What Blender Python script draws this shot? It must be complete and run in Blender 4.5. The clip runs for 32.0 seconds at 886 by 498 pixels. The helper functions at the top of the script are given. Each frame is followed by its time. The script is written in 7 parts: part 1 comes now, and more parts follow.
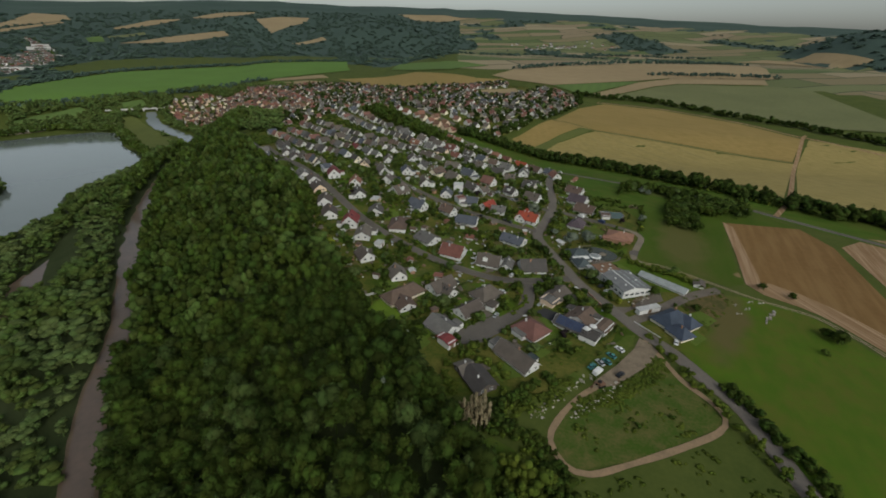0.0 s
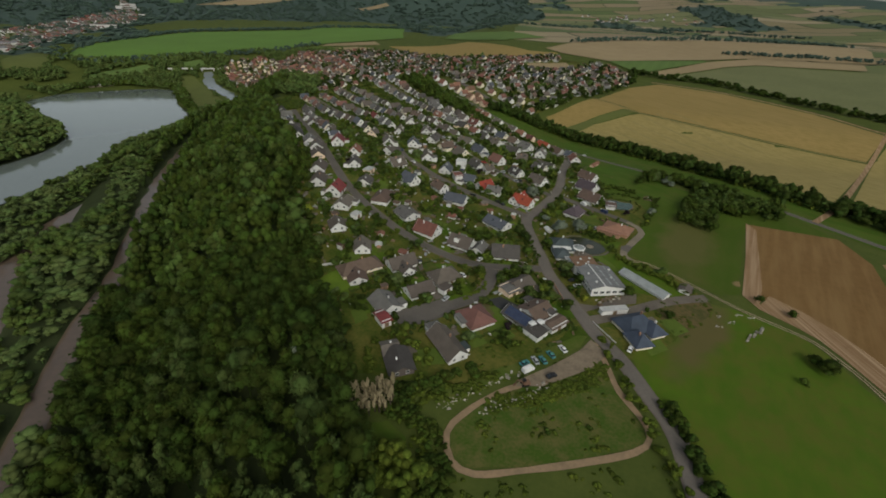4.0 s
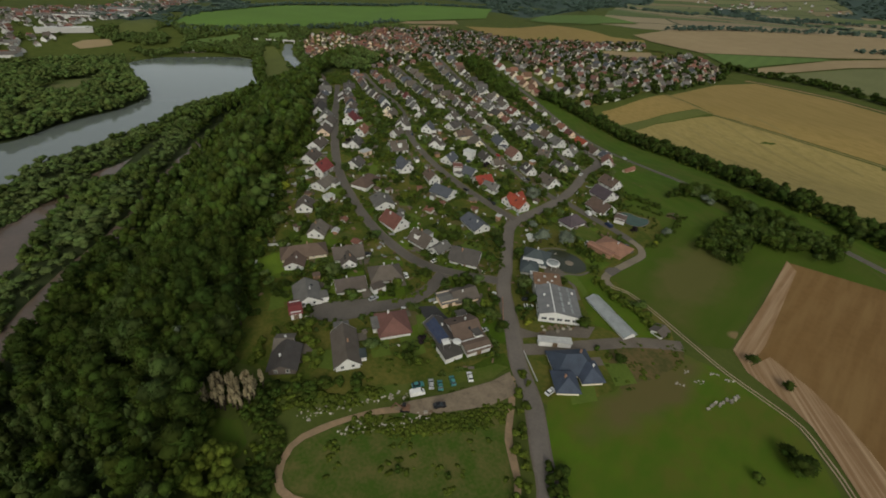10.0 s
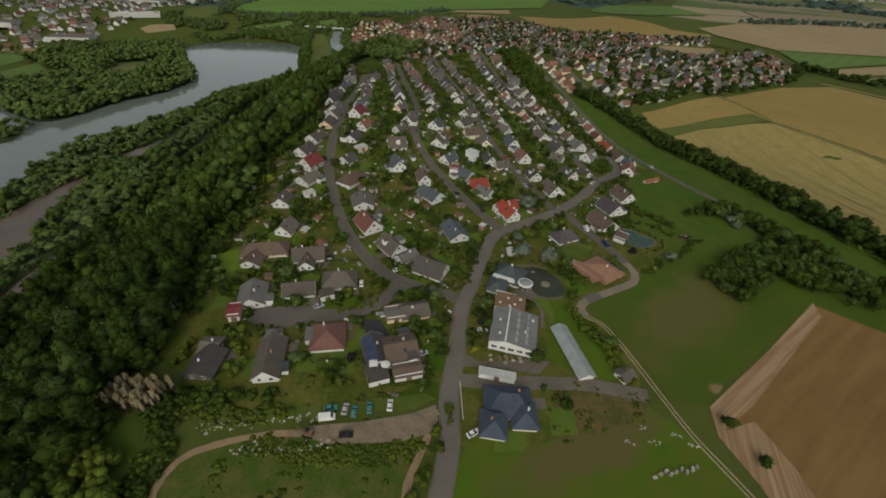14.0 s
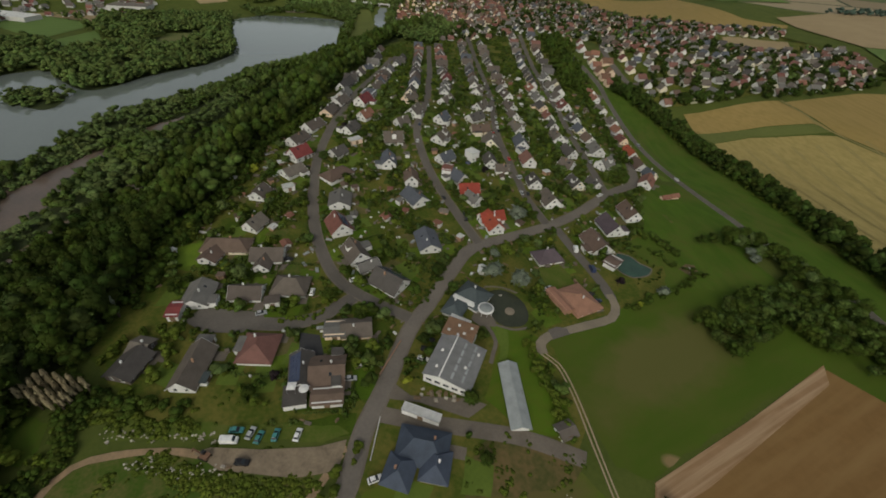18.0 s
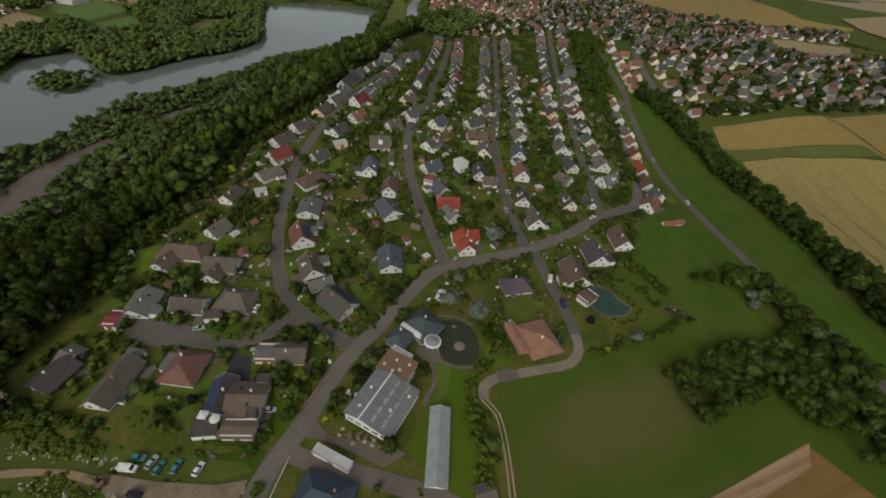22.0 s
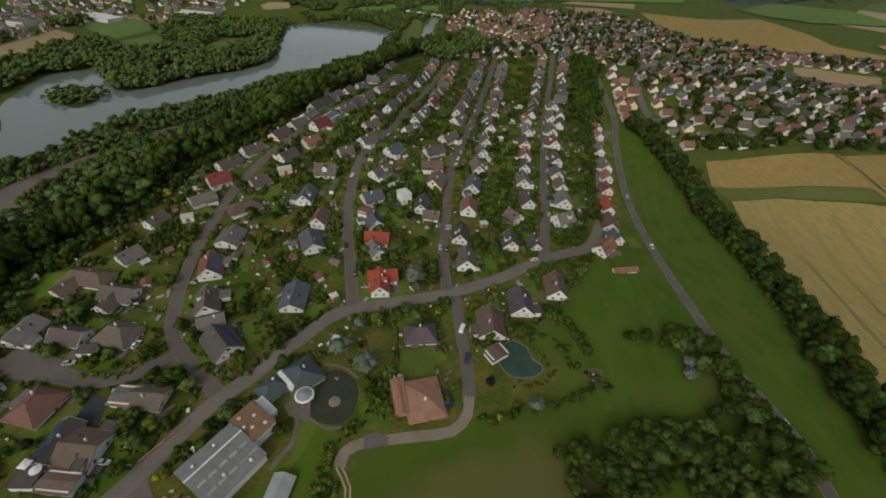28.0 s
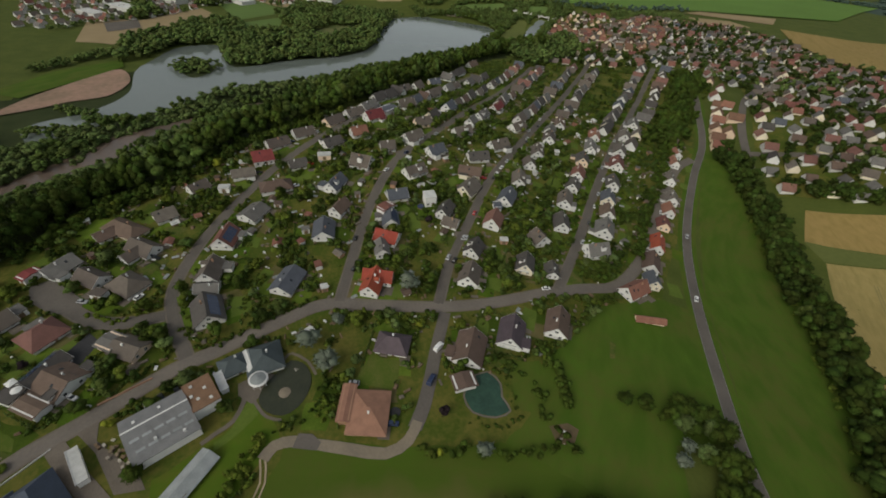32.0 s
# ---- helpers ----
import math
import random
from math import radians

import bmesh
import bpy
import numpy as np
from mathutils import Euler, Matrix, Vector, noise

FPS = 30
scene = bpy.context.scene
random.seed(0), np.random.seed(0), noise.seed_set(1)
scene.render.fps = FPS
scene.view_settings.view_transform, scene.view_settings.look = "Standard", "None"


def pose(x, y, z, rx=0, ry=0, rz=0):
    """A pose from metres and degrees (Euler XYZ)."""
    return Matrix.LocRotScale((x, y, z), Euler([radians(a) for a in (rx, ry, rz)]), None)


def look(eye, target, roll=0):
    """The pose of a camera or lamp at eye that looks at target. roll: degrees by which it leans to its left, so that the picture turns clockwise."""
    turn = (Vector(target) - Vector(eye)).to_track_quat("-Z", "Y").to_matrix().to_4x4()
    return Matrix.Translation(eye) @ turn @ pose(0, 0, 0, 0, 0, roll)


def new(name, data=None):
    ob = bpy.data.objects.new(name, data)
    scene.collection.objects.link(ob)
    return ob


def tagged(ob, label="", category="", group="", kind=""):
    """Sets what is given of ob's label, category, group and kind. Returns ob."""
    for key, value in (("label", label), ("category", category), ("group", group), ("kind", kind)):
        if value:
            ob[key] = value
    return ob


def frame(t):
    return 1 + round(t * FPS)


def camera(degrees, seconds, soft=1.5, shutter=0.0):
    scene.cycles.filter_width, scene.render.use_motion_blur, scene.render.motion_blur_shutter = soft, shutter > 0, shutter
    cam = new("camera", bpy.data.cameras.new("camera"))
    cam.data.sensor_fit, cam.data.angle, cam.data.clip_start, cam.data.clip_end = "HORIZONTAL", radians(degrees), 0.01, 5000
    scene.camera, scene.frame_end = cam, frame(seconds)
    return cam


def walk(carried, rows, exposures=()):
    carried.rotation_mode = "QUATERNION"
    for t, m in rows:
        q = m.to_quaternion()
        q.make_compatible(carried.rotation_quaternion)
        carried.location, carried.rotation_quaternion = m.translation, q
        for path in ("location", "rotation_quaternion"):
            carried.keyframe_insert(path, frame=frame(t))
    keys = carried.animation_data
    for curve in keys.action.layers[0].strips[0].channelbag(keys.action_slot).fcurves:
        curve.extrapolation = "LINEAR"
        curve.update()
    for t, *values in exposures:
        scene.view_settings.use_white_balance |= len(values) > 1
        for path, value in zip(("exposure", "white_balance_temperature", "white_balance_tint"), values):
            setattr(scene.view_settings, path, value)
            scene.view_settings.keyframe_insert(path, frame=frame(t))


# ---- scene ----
cam = camera(93.5, 32.0, soft=1.8)
METRES, EYE, TILT, LEAN, TURN = 330.0, 110.0, -26.2, -3.6, 0.0
PATH = [
    (0, (0.011, 0.011, 110.005), (0.035, 1.793, 109.097), 1.7),
    (1, (11.452, 1.428, 109.176), (11.414, 3.196, 108.242), 2.1),
    (2, (22.506, 2.944, 109.009), (22.41, 4.694, 108.047), 2.6),
    (3, (33.625, 5.381, 109.757), (33.469, 7.108, 108.761), 2.9),
    (3.5, (39.464, 7.715, 109.629), (39.277, 9.431, 108.62), 3.0),
    (5.5, (59.144, 15.985, 110.361), (58.841, 17.665, 109.32), 3.5),
    (6, (63.929, 18.655, 110.41), (63.6, 20.325, 109.359), 3.7),
    (7, (72.648, 23.476, 110.689), (72.263, 25.122, 109.62), 4.0),
    (8, (81.682, 29.075, 110.423), (81.24, 30.702, 109.348), 4.2),
    (9, (89.856, 35.118, 110.346), (89.361, 36.72, 109.256), 4.1),
    (10, (98.578, 42.329, 110.224), (98.031, 43.908, 109.125), 4.4),
    (11, (106.348, 49.598, 110.828), (105.744, 51.147, 109.717), 4.3),
    (12, (113.68, 57.33, 111.23), (113.027, 58.852, 110.109), 4.6),
    (13, (120.546, 65.063, 111.797), (119.844, 66.555, 110.664), 4.3),
    (14, (127.34, 73.629, 112.86), (126.593, 75.085, 111.711), 4.3),
    (14.5, (130.291, 77.899, 113.489), (129.524, 79.338, 112.33), 4.4),
    (16.5, (140.684, 95.995, 116.963), (139.847, 97.356, 115.759), 4.9),
    (17, (142.56, 100.369, 117.576), (141.706, 101.71, 116.363), 4.9),
    (18, (146.586, 109.577, 119.583), (145.699, 110.875, 118.347), 5.1),
    (19, (150.353, 118.245, 121.264), (149.435, 119.501, 120.008), 5.2),
    (20, (153.693, 127.327, 122.901), (152.746, 128.538, 121.623), 5.2),
    (20.5, (155.1, 131.645, 123.507), (154.138, 132.836, 122.22), 5.1),
    (21, (156.426, 135.991, 124.364), (155.455, 137.173, 123.076), 5.2),
    (22, (159.63, 144.629, 125.935), (158.642, 145.802, 124.651), 5.4),
    (23, (164.048, 153.528, 127.451), (163.038, 154.685, 126.17), 5.3),
    (24, (167.835, 162.259, 128.583), (166.809, 163.407, 127.306), 5.5),
    (25, (172.372, 170.079, 129.773), (171.324, 171.22, 128.508), 5.6),
    (25.5, (174.933, 174.14, 129.598), (173.868, 175.275, 128.342), 5.3),
    (27.5, (182.585, 191.541, 131.266), (181.472, 192.641, 130.021), 4.8),
    (28, (184.595, 196.369, 131.336), (183.47, 197.46, 130.094), 4.7),
    (29, (187.478, 205.664, 131.57), (186.331, 206.732, 130.327), 4.5),
    (29.5, (189.251, 210.101, 131.793), (188.068, 211.125, 130.547), 4.7),
    (30, (190.579, 214.858, 131.69), (189.36, 215.831, 130.439), 5.0),
    (31, (193.47, 224.074, 131.706), (192.184, 224.948, 130.447), 5.1),
    (32, (196.576, 234.09, 131.913), (195.235, 234.853, 130.64), 5.6),
]
walk(cam, [(t, look(eye, target, roll)) for t, eye, target, roll in PATH], exposures=[(0, -0.27, 6450, 3), (8, -0.3, 6900, 3), (17, -0.3, 6920, 4), (26, -0.24, 6850, 5), (32, -0.16, 6850, 5)])

# ---- world and light ----
world = bpy.data.worlds.new("overcast_sky")
scene.world = world
world.use_nodes = True
wn, wl = world.node_tree.nodes, world.node_tree.links
sky = wn.new("ShaderNodeTexSky")
sky.sky_type, sky.sun_disc = "NISHITA", False
sky.sun_elevation, sky.sun_rotation = radians(37), radians(156)
sky.air_density, sky.dust_density, sky.ozone_density = 1.0, 3.0, 1.0
grey = wn.new("ShaderNodeHueSaturation")
grey.inputs["Saturation"].default_value = 0.4
wl.new(sky.outputs[0], grey.inputs["Color"])
wl.new(grey.outputs[0], wn["Background"].inputs[0])
wn["Background"].inputs[1].default_value = 0.15
sun = new("sun", bpy.data.lights.new("sun", "SUN"))
sun.data.energy, sun.data.angle, sun.data.color = 0.8, radians(30), (1.0, 0.95, 0.88)
sun.matrix_world = look((0, 0, 260), (-140, 320, 0))


# ---- materials ----
def mat(name, colour, second=None, scale=1.0, fine=8.0, rough=0.9, bump=0.0, metal=0.0, vary=0.0, island=0.0, stripes=None, spread=(0.35, 0.65)):
    """Two colours mixed by noise at a large and a fine scale (per metre), with relief, variation by object or island, and optional rows."""
    m = bpy.data.materials.new(name)
    m.use_nodes = True
    n, l = m.node_tree.nodes, m.node_tree.links
    b = n["Principled BSDF"]
    b.inputs["Roughness"].default_value, b.inputs["Metallic"].default_value = rough, metal
    b.inputs["Specular IOR Level"].default_value = 0.06 if rough > 0.85 else 0.3
    geo = n.new("ShaderNodeNewGeometry")
    second = second or tuple(c * 0.7 for c in colour)

    def noisy(s, detail):
        t = n.new("ShaderNodeTexNoise")
        t.inputs["Scale"].default_value, t.inputs["Detail"].default_value = s, detail
        l.new(geo.outputs["Position"], t.inputs["Vector"])
        return t.outputs["Fac"]

    def maths(op, a, c):
        t = n.new("ShaderNodeMath")
        t.operation = op
        for i, v in enumerate((a, c)):
            if isinstance(v, (int, float)):
                t.inputs[i].default_value = v
            else:
                l.new(v, t.inputs[i])
        return t.outputs[0]

    big, small = noisy(scale, 3), noisy(fine, 4)
    f = maths("ADD", maths("MULTIPLY", big, 0.6), maths("MULTIPLY", small, 0.4))
    if stripes:
        turn, width, power = stripes
        mp = n.new("ShaderNodeMapping")
        mp.inputs["Rotation"].default_value = (0, 0, radians(turn))
        l.new(geo.outputs["Position"], mp.inputs["Vector"])
        w = n.new("ShaderNodeTexWave")
        w.inputs["Scale"].default_value, w.inputs["Distortion"].default_value = 0.314 / width, 1.2
        w.inputs["Detail Scale"].default_value = 0.3
        l.new(mp.outputs[0], w.inputs["Vector"])
        f = maths("ADD", maths("MULTIPLY", f, 1 - power), maths("MULTIPLY", w.outputs["Fac"], power))
    r = n.new("ShaderNodeMapRange")
    r.inputs["From Min"].default_value, r.inputs["From Max"].default_value = spread
    l.new(f, r.inputs["Value"])
    mix = n.new("ShaderNodeMix")
    mix.data_type = "RGBA"
    mix.inputs["A"].default_value, mix.inputs["B"].default_value = (*colour, 1), (*second, 1)
    l.new(r.outputs[0], mix.inputs["Factor"])
    col = mix.outputs["Result"]
    if vary or island:
        hsv = n.new("ShaderNodeHueSaturation")
        src = n.new("ShaderNodeObjectInfo").outputs["Random"] if vary else geo.outputs["Random Per Island"]
        amt = vary or island
        v = maths("ADD", maths("MULTIPLY", src, amt), 1 - amt / 2)
        l.new(v, hsv.inputs["Value"])
        l.new(maths("ADD", maths("MULTIPLY", src, amt * 0.05), 0.5 - amt * 0.025), hsv.inputs["Hue"])
        l.new(col, hsv.inputs["Color"])
        col = hsv.outputs[0]
    l.new(col, b.inputs["Base Color"])
    if bump:
        bp = n.new("ShaderNodeBump")
        bp.inputs["Strength"].default_value, bp.inputs["Distance"].default_value = min(1.0, bump), bump
        l.new(small, bp.inputs["Height"])
        l.new(bp.outputs[0], b.inputs["Normal"])
    return m


def streaks(name, turn, tones, wide=1.2, long=60.0, rough=0.9, scale=0.012, spread=(0.35, 0.65)):
    """Uneven parallel streaks along a direction, in degrees, over large soft patches."""
    m = mat(name, tones[0], tones[1], scale, 0.3, rough=rough, bump=0.05, spread=spread)
    n, l = m.node_tree.nodes, m.node_tree.links
    mp = n.new("ShaderNodeMapping")
    mp.vector_type = "TEXTURE"
    mp.inputs["Rotation"].default_value, mp.inputs["Scale"].default_value = (0, 0, radians(turn)), (long, wide, 1)
    l.new(n["Geometry"].outputs["Position"], mp.inputs["Vector"])
    tx = n.new("ShaderNodeTexNoise")
    tx.inputs["Scale"].default_value, tx.inputs["Detail"].default_value = 1.0, 4
    l.new(mp.outputs[0], tx.inputs["Vector"])
    r = n.new("ShaderNodeMapRange")
    r.inputs["From Min"].default_value, r.inputs["From Max"].default_value = 0.42, 0.68
    l.new(tx.outputs["Fac"], r.inputs["Value"])
    mix = n.new("ShaderNodeMix")
    mix.data_type = "RGBA"
    mix.inputs["B"].default_value = (*tones[2], 1)
    l.new(r.outputs[0], mix.inputs["Factor"])
    l.new(n["Mix"].outputs["Result"], mix.inputs["A"])
    l.new(mix.outputs["Result"], n["Principled BSDF"].inputs["Base Color"])
    return m


M = {}
M["grass"] = mat("grass", (0.078, 0.094, 0.022), (0.054, 0.072, 0.016), 0.06, 0.7, bump=0.2)
M["garden"] = mat("garden_grass", (0.116, 0.107, 0.026), (0.05, 0.073, 0.011), 0.09, 0.7, bump=0.2, spread=(0.38, 0.6))
M["lawn"] = mat("lawn", (0.125, 0.185, 0.022), (0.085, 0.135, 0.018), 0.15, 1.5)


def worn(m, x, y, turn, long, wide, tone):
    """Lay one worn patch with a soft uneven outline over a material."""
    n, l = m.node_tree.nodes, m.node_tree.links
    mp, size, tx, add, r, mix = (n.new("ShaderNode" + k) for k in ("Mapping", "VectorMath", "TexNoise", "Math", "MapRange", "Mix"))
    mp.vector_type, size.operation, add.operation, mix.data_type = "TEXTURE", "LENGTH", "ADD", "RGBA"
    mp.inputs["Location"].default_value, mp.inputs["Rotation"].default_value, mp.inputs["Scale"].default_value = (x, y, 0), (0, 0, radians(turn)), (long, wide, 1000)
    l.new(n["Geometry"].outputs["Position"], mp.inputs["Vector"])
    l.new(n["Geometry"].outputs["Position"], tx.inputs["Vector"])
    tx.inputs["Scale"].default_value, tx.inputs["Detail"].default_value = 0.09, 5
    l.new(mp.outputs[0], size.inputs[0])
    l.new(size.outputs["Value"], add.inputs[0])
    l.new(tx.outputs["Fac"], add.inputs[1])
    r.inputs["From Min"].default_value, r.inputs["From Max"].default_value, r.inputs["To Min"].default_value, r.inputs["To Max"].default_value = 1.05, 1.6, 0.85, 0.0
    l.new(add.outputs[0], r.inputs["Value"])
    base = n["Principled BSDF"].inputs["Base Color"]
    l.new(base.links[0].from_socket, mix.inputs["A"])
    mix.inputs["B"].default_value = (*tone, 1)
    l.new(r.outputs[0], mix.inputs["Factor"])
    l.new(mix.outputs["Result"], base)
    return m


M["meadow"] = worn(streaks("meadow", 64, ((0.068, 0.122, 0.01), (0.084, 0.1, 0.016), (0.058, 0.104, 0.01)), 7.0, 12, scale=0.04, spread=(0.34, 0.6)), 139, 160, 52, 34, 9, (0.105, 0.083, 0.034))
M["worn_meadow"] = worn(worn(streaks("worn_meadow", 64, ((0.056, 0.094, 0.011), (0.068, 0.085, 0.016), (0.05, 0.083, 0.01)), 9.0, 34, scale=0.022, spread=(0.33, 0.62)), 161, 247, 66, 46, 17, (0.098, 0.092, 0.03)), 174, 207, 30, 4, 2.5, (0.22, 0.15, 0.08))
M["bank_grass"] = mat("bank_grass", (0.094, 0.107, 0.026), (0.064, 0.095, 0.015), 0.16, 1.2, bump=0.2, spread=(0.4, 0.6))
M["wild"] = mat("wild_grass", (0.1, 0.097, 0.03), (0.046, 0.08, 0.012), 0.16, 1.0, bump=0.3, spread=(0.4, 0.6))
M["green_field"] = mat("green_field", (0.105, 0.16, 0.045), (0.088, 0.135, 0.04), 0.01, 0.3, stripes=(20, 18, 0.15))
M["bright_meadow"] = mat("bright_meadow", (0.105, 0.185, 0.04), (0.09, 0.155, 0.034), 0.01, 0.2)
M["strip_green"] = mat("green_field_strip", (0.105, 0.12, 0.036), (0.085, 0.1, 0.03), 0.03, 0.4)
M["pale_meadow"] = mat("pale_rough_grass", (0.125, 0.128, 0.052), (0.07, 0.095, 0.03), 0.03, 0.3, spread=(0.4, 0.6))
M["pale_field"] = mat("pale_green_field", (0.15, 0.155, 0.07), (0.12, 0.13, 0.058), 0.012, 0.2)
M["wheat"] = streaks("wheat", -51, ((0.29, 0.23, 0.09), (0.245, 0.194, 0.073), (0.222, 0.178, 0.066)), 3.2, 18)
M["ripe"] = streaks("ripe_wheat", -51, ((0.268, 0.192, 0.072), (0.238, 0.173, 0.062), (0.218, 0.158, 0.055)), 4.0, 90)
M["tan"] = streaks("ploughed_soil", 64, ((0.178, 0.104, 0.04), (0.142, 0.082, 0.031), (0.198, 0.122, 0.05)), 4.5, 40)
M["straw"] = streaks("stubble", 64, ((0.25, 0.155, 0.085), (0.2, 0.125, 0.066), (0.34, 0.238, 0.145)), 1.3, 45)
M["straw_low"] = streaks("stubble_edge", 101, ((0.25, 0.155, 0.085), (0.2, 0.125, 0.066), (0.34, 0.238, 0.145)), 1.3, 45)
M["far_stubble"] = mat("far_stubble", (0.29, 0.222, 0.128), (0.24, 0.182, 0.102), 0.006, 0.05)
M["mown"] = streaks("mown_meadow", 130, ((0.06, 0.107, 0.013), (0.074, 0.088, 0.018), (0.046, 0.086, 0.01)), 9.0, 26, scale=0.03, spread=(0.36, 0.64))
# Distance haze is put into this base colour, paling the hill woods.
M["hazy_wood"] = mat("hazy_far_woodland", (0.055, 0.082, 0.066), (0.044, 0.066, 0.056), 0.004, 0.05, bump=1.0)
M["floor"] = mat("woodland_floor", (0.04, 0.05, 0.02), (0.025, 0.035, 0.012), 0.05, 0.8)
M["leaf"] = mat("leaf", (0.047, 0.067, 0.0105), (0.025, 0.041, 0.007), 0.05, 2.4, bump=0.5, island=0.7, spread=(0.4, 0.6))
M["leaf_mid"] = mat("leaf_mid", (0.083, 0.104, 0.015), (0.047, 0.068, 0.01), 0.06, 2.4, bump=0.5, island=0.45, spread=(0.4, 0.6))
# Paler and bluer than near leaves: distance haze mixed into the colour.
M["leaf_hazy"] = mat("hazy_far_leaf", (0.062, 0.092, 0.07), (0.045, 0.07, 0.055), 0.01, 0.3, bump=0.5, island=0.3)
M["ruts"] = mat("pale_wheel_ruts", (0.36, 0.29, 0.2), (0.25, 0.2, 0.13), 0.2, 1.0)
M["dry_grass"] = mat("dry_brown_grass", (0.125, 0.09, 0.04), (0.06, 0.065, 0.02), 0.08, 0.6, bump=0.3, spread=(0.4, 0.6))
M["plot"] = mat("garden_lawn", (0.1, 0.14, 0.026), (0.075, 0.11, 0.02), 0.12, 0.9)
M["leaf_pine"] = mat("leaf_pine", (0.056, 0.078, 0.021), (0.032, 0.05, 0.013), 0.06, 2.4, bump=0.5, island=0.6, spread=(0.4, 0.6))
M["leaf_wood"] = mat("leaf_wood", (0.035, 0.051, 0.0088), (0.02, 0.033, 0.0065), 0.05, 2.4, bump=0.5, island=0.8, spread=(0.4, 0.6))
M["leaf_slope"] = mat("leaf_slope", (0.066, 0.092, 0.021), (0.04, 0.062, 0.015), 0.04, 2.4, bump=0.5, island=0.7, spread=(0.4, 0.6))
M["leaf_valley"] = mat("leaf_valley", (0.082, 0.11, 0.03), (0.05, 0.076, 0.021), 0.04, 2.4, bump=0.5, island=0.7, spread=(0.4, 0.6))
M["leaf_light"] = mat("leaf_light", (0.09, 0.12, 0.016), (0.054, 0.08, 0.01), 0.1, 2.4, bump=0.5, island=0.4, spread=(0.4, 0.6))
M["leaf_grey"] = mat("leaf_grey", (0.085, 0.112, 0.036), (0.05, 0.074, 0.022), 0.05, 2.4, bump=0.5, island=0.6, spread=(0.4, 0.6))
M["leaf_silver"] = mat("blue_spruce", (0.145, 0.168, 0.125), (0.095, 0.115, 0.085), 0.2, 2.0, bump=0.4, island=0.5)
M["leaf_dark"] = mat("dark_purple_leaf", (0.022, 0.016, 0.016), (0.014, 0.01, 0.012), 0.2, 2.0, bump=0.4, island=0.5)
M["leaf_yellow"] = mat("yellow_green_leaf", (0.17, 0.17, 0.02), (0.1, 0.12, 0.015), 0.2, 2.0, bump=0.4, island=0.5)
M["dry"] = mat("bare_grey_branches", (0.3, 0.252, 0.155), (0.21, 0.176, 0.105), 0.3, 2.0, bump=0.4, island=0.4)
M["bark"] = mat("bark", (0.07, 0.055, 0.04), (0.04, 0.03, 0.022), 0.8, 6.0, bump=0.1)
M["asphalt"] = mat("asphalt", (0.13, 0.115, 0.1), (0.096, 0.086, 0.076), 0.08, 1.2, bump=0.02)
M["worn_asphalt"] = mat("worn_asphalt", (0.168, 0.146, 0.126), (0.126, 0.111, 0.097), 0.06, 1.0, bump=0.02)
M["dark_asphalt"] = mat("dark_asphalt", (0.05, 0.05, 0.052), (0.035, 0.035, 0.037), 0.08, 1.2)
M["paving"] = mat("paving", (0.165, 0.14, 0.115), (0.11, 0.094, 0.078), 0.15, 2.5)
M["dirt"] = mat("dirt_track", (0.3, 0.205, 0.125), (0.2, 0.145, 0.09), 0.3, 1.4, bump=0.05)
M["gravel"] = mat("gravel_track", (0.235, 0.185, 0.13), (0.145, 0.115, 0.082), 0.25, 1.2, bump=0.05)
M["lane"] = mat("pale_gravel_lane", (0.235, 0.195, 0.145), (0.17, 0.145, 0.112), 0.12, 1.2, bump=0.03)
M["soil"] = mat("garden_soil", (0.14, 0.095, 0.06), (0.09, 0.075, 0.04), 0.2, 1.5)
M["marking"] = mat("road_paint", (0.3, 0.29, 0.27), (0.2, 0.19, 0.18), 0.4, 3)
M["mud"] = mat("river_mud", (0.12, 0.09, 0.06), (0.09, 0.065, 0.045), 0.05, 0.6)
M["sand"] = mat("sand_bank", (0.3, 0.195, 0.145), (0.2, 0.145, 0.1), 0.03, 0.2, spread=(0.4, 0.62))
M["river"] = mat("muddy_river", (0.125, 0.092, 0.072), (0.1, 0.077, 0.062), 0.05, 0.4, rough=0.2, bump=0.01)
# Murky water, paled further by sky reflection put into the base colour.
M["lake"] = mat("lake_water_with_sky", (0.132, 0.15, 0.138), (0.118, 0.136, 0.125), 0.01, 0.4, rough=0.08, bump=0.005)
M["koi"] = mat("dark_pond_water", (0.04, 0.044, 0.027), (0.03, 0.034, 0.022), 0.2, 1.0, rough=0.15)
M["pond"] = mat("pond_water", (0.034, 0.075, 0.052), (0.024, 0.052, 0.037), 0.2, 1.0, rough=0.12)
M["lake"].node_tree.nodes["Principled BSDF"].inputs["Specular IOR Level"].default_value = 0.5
M["river"].node_tree.nodes["Principled BSDF"].inputs["Specular IOR Level"].default_value = 0.22


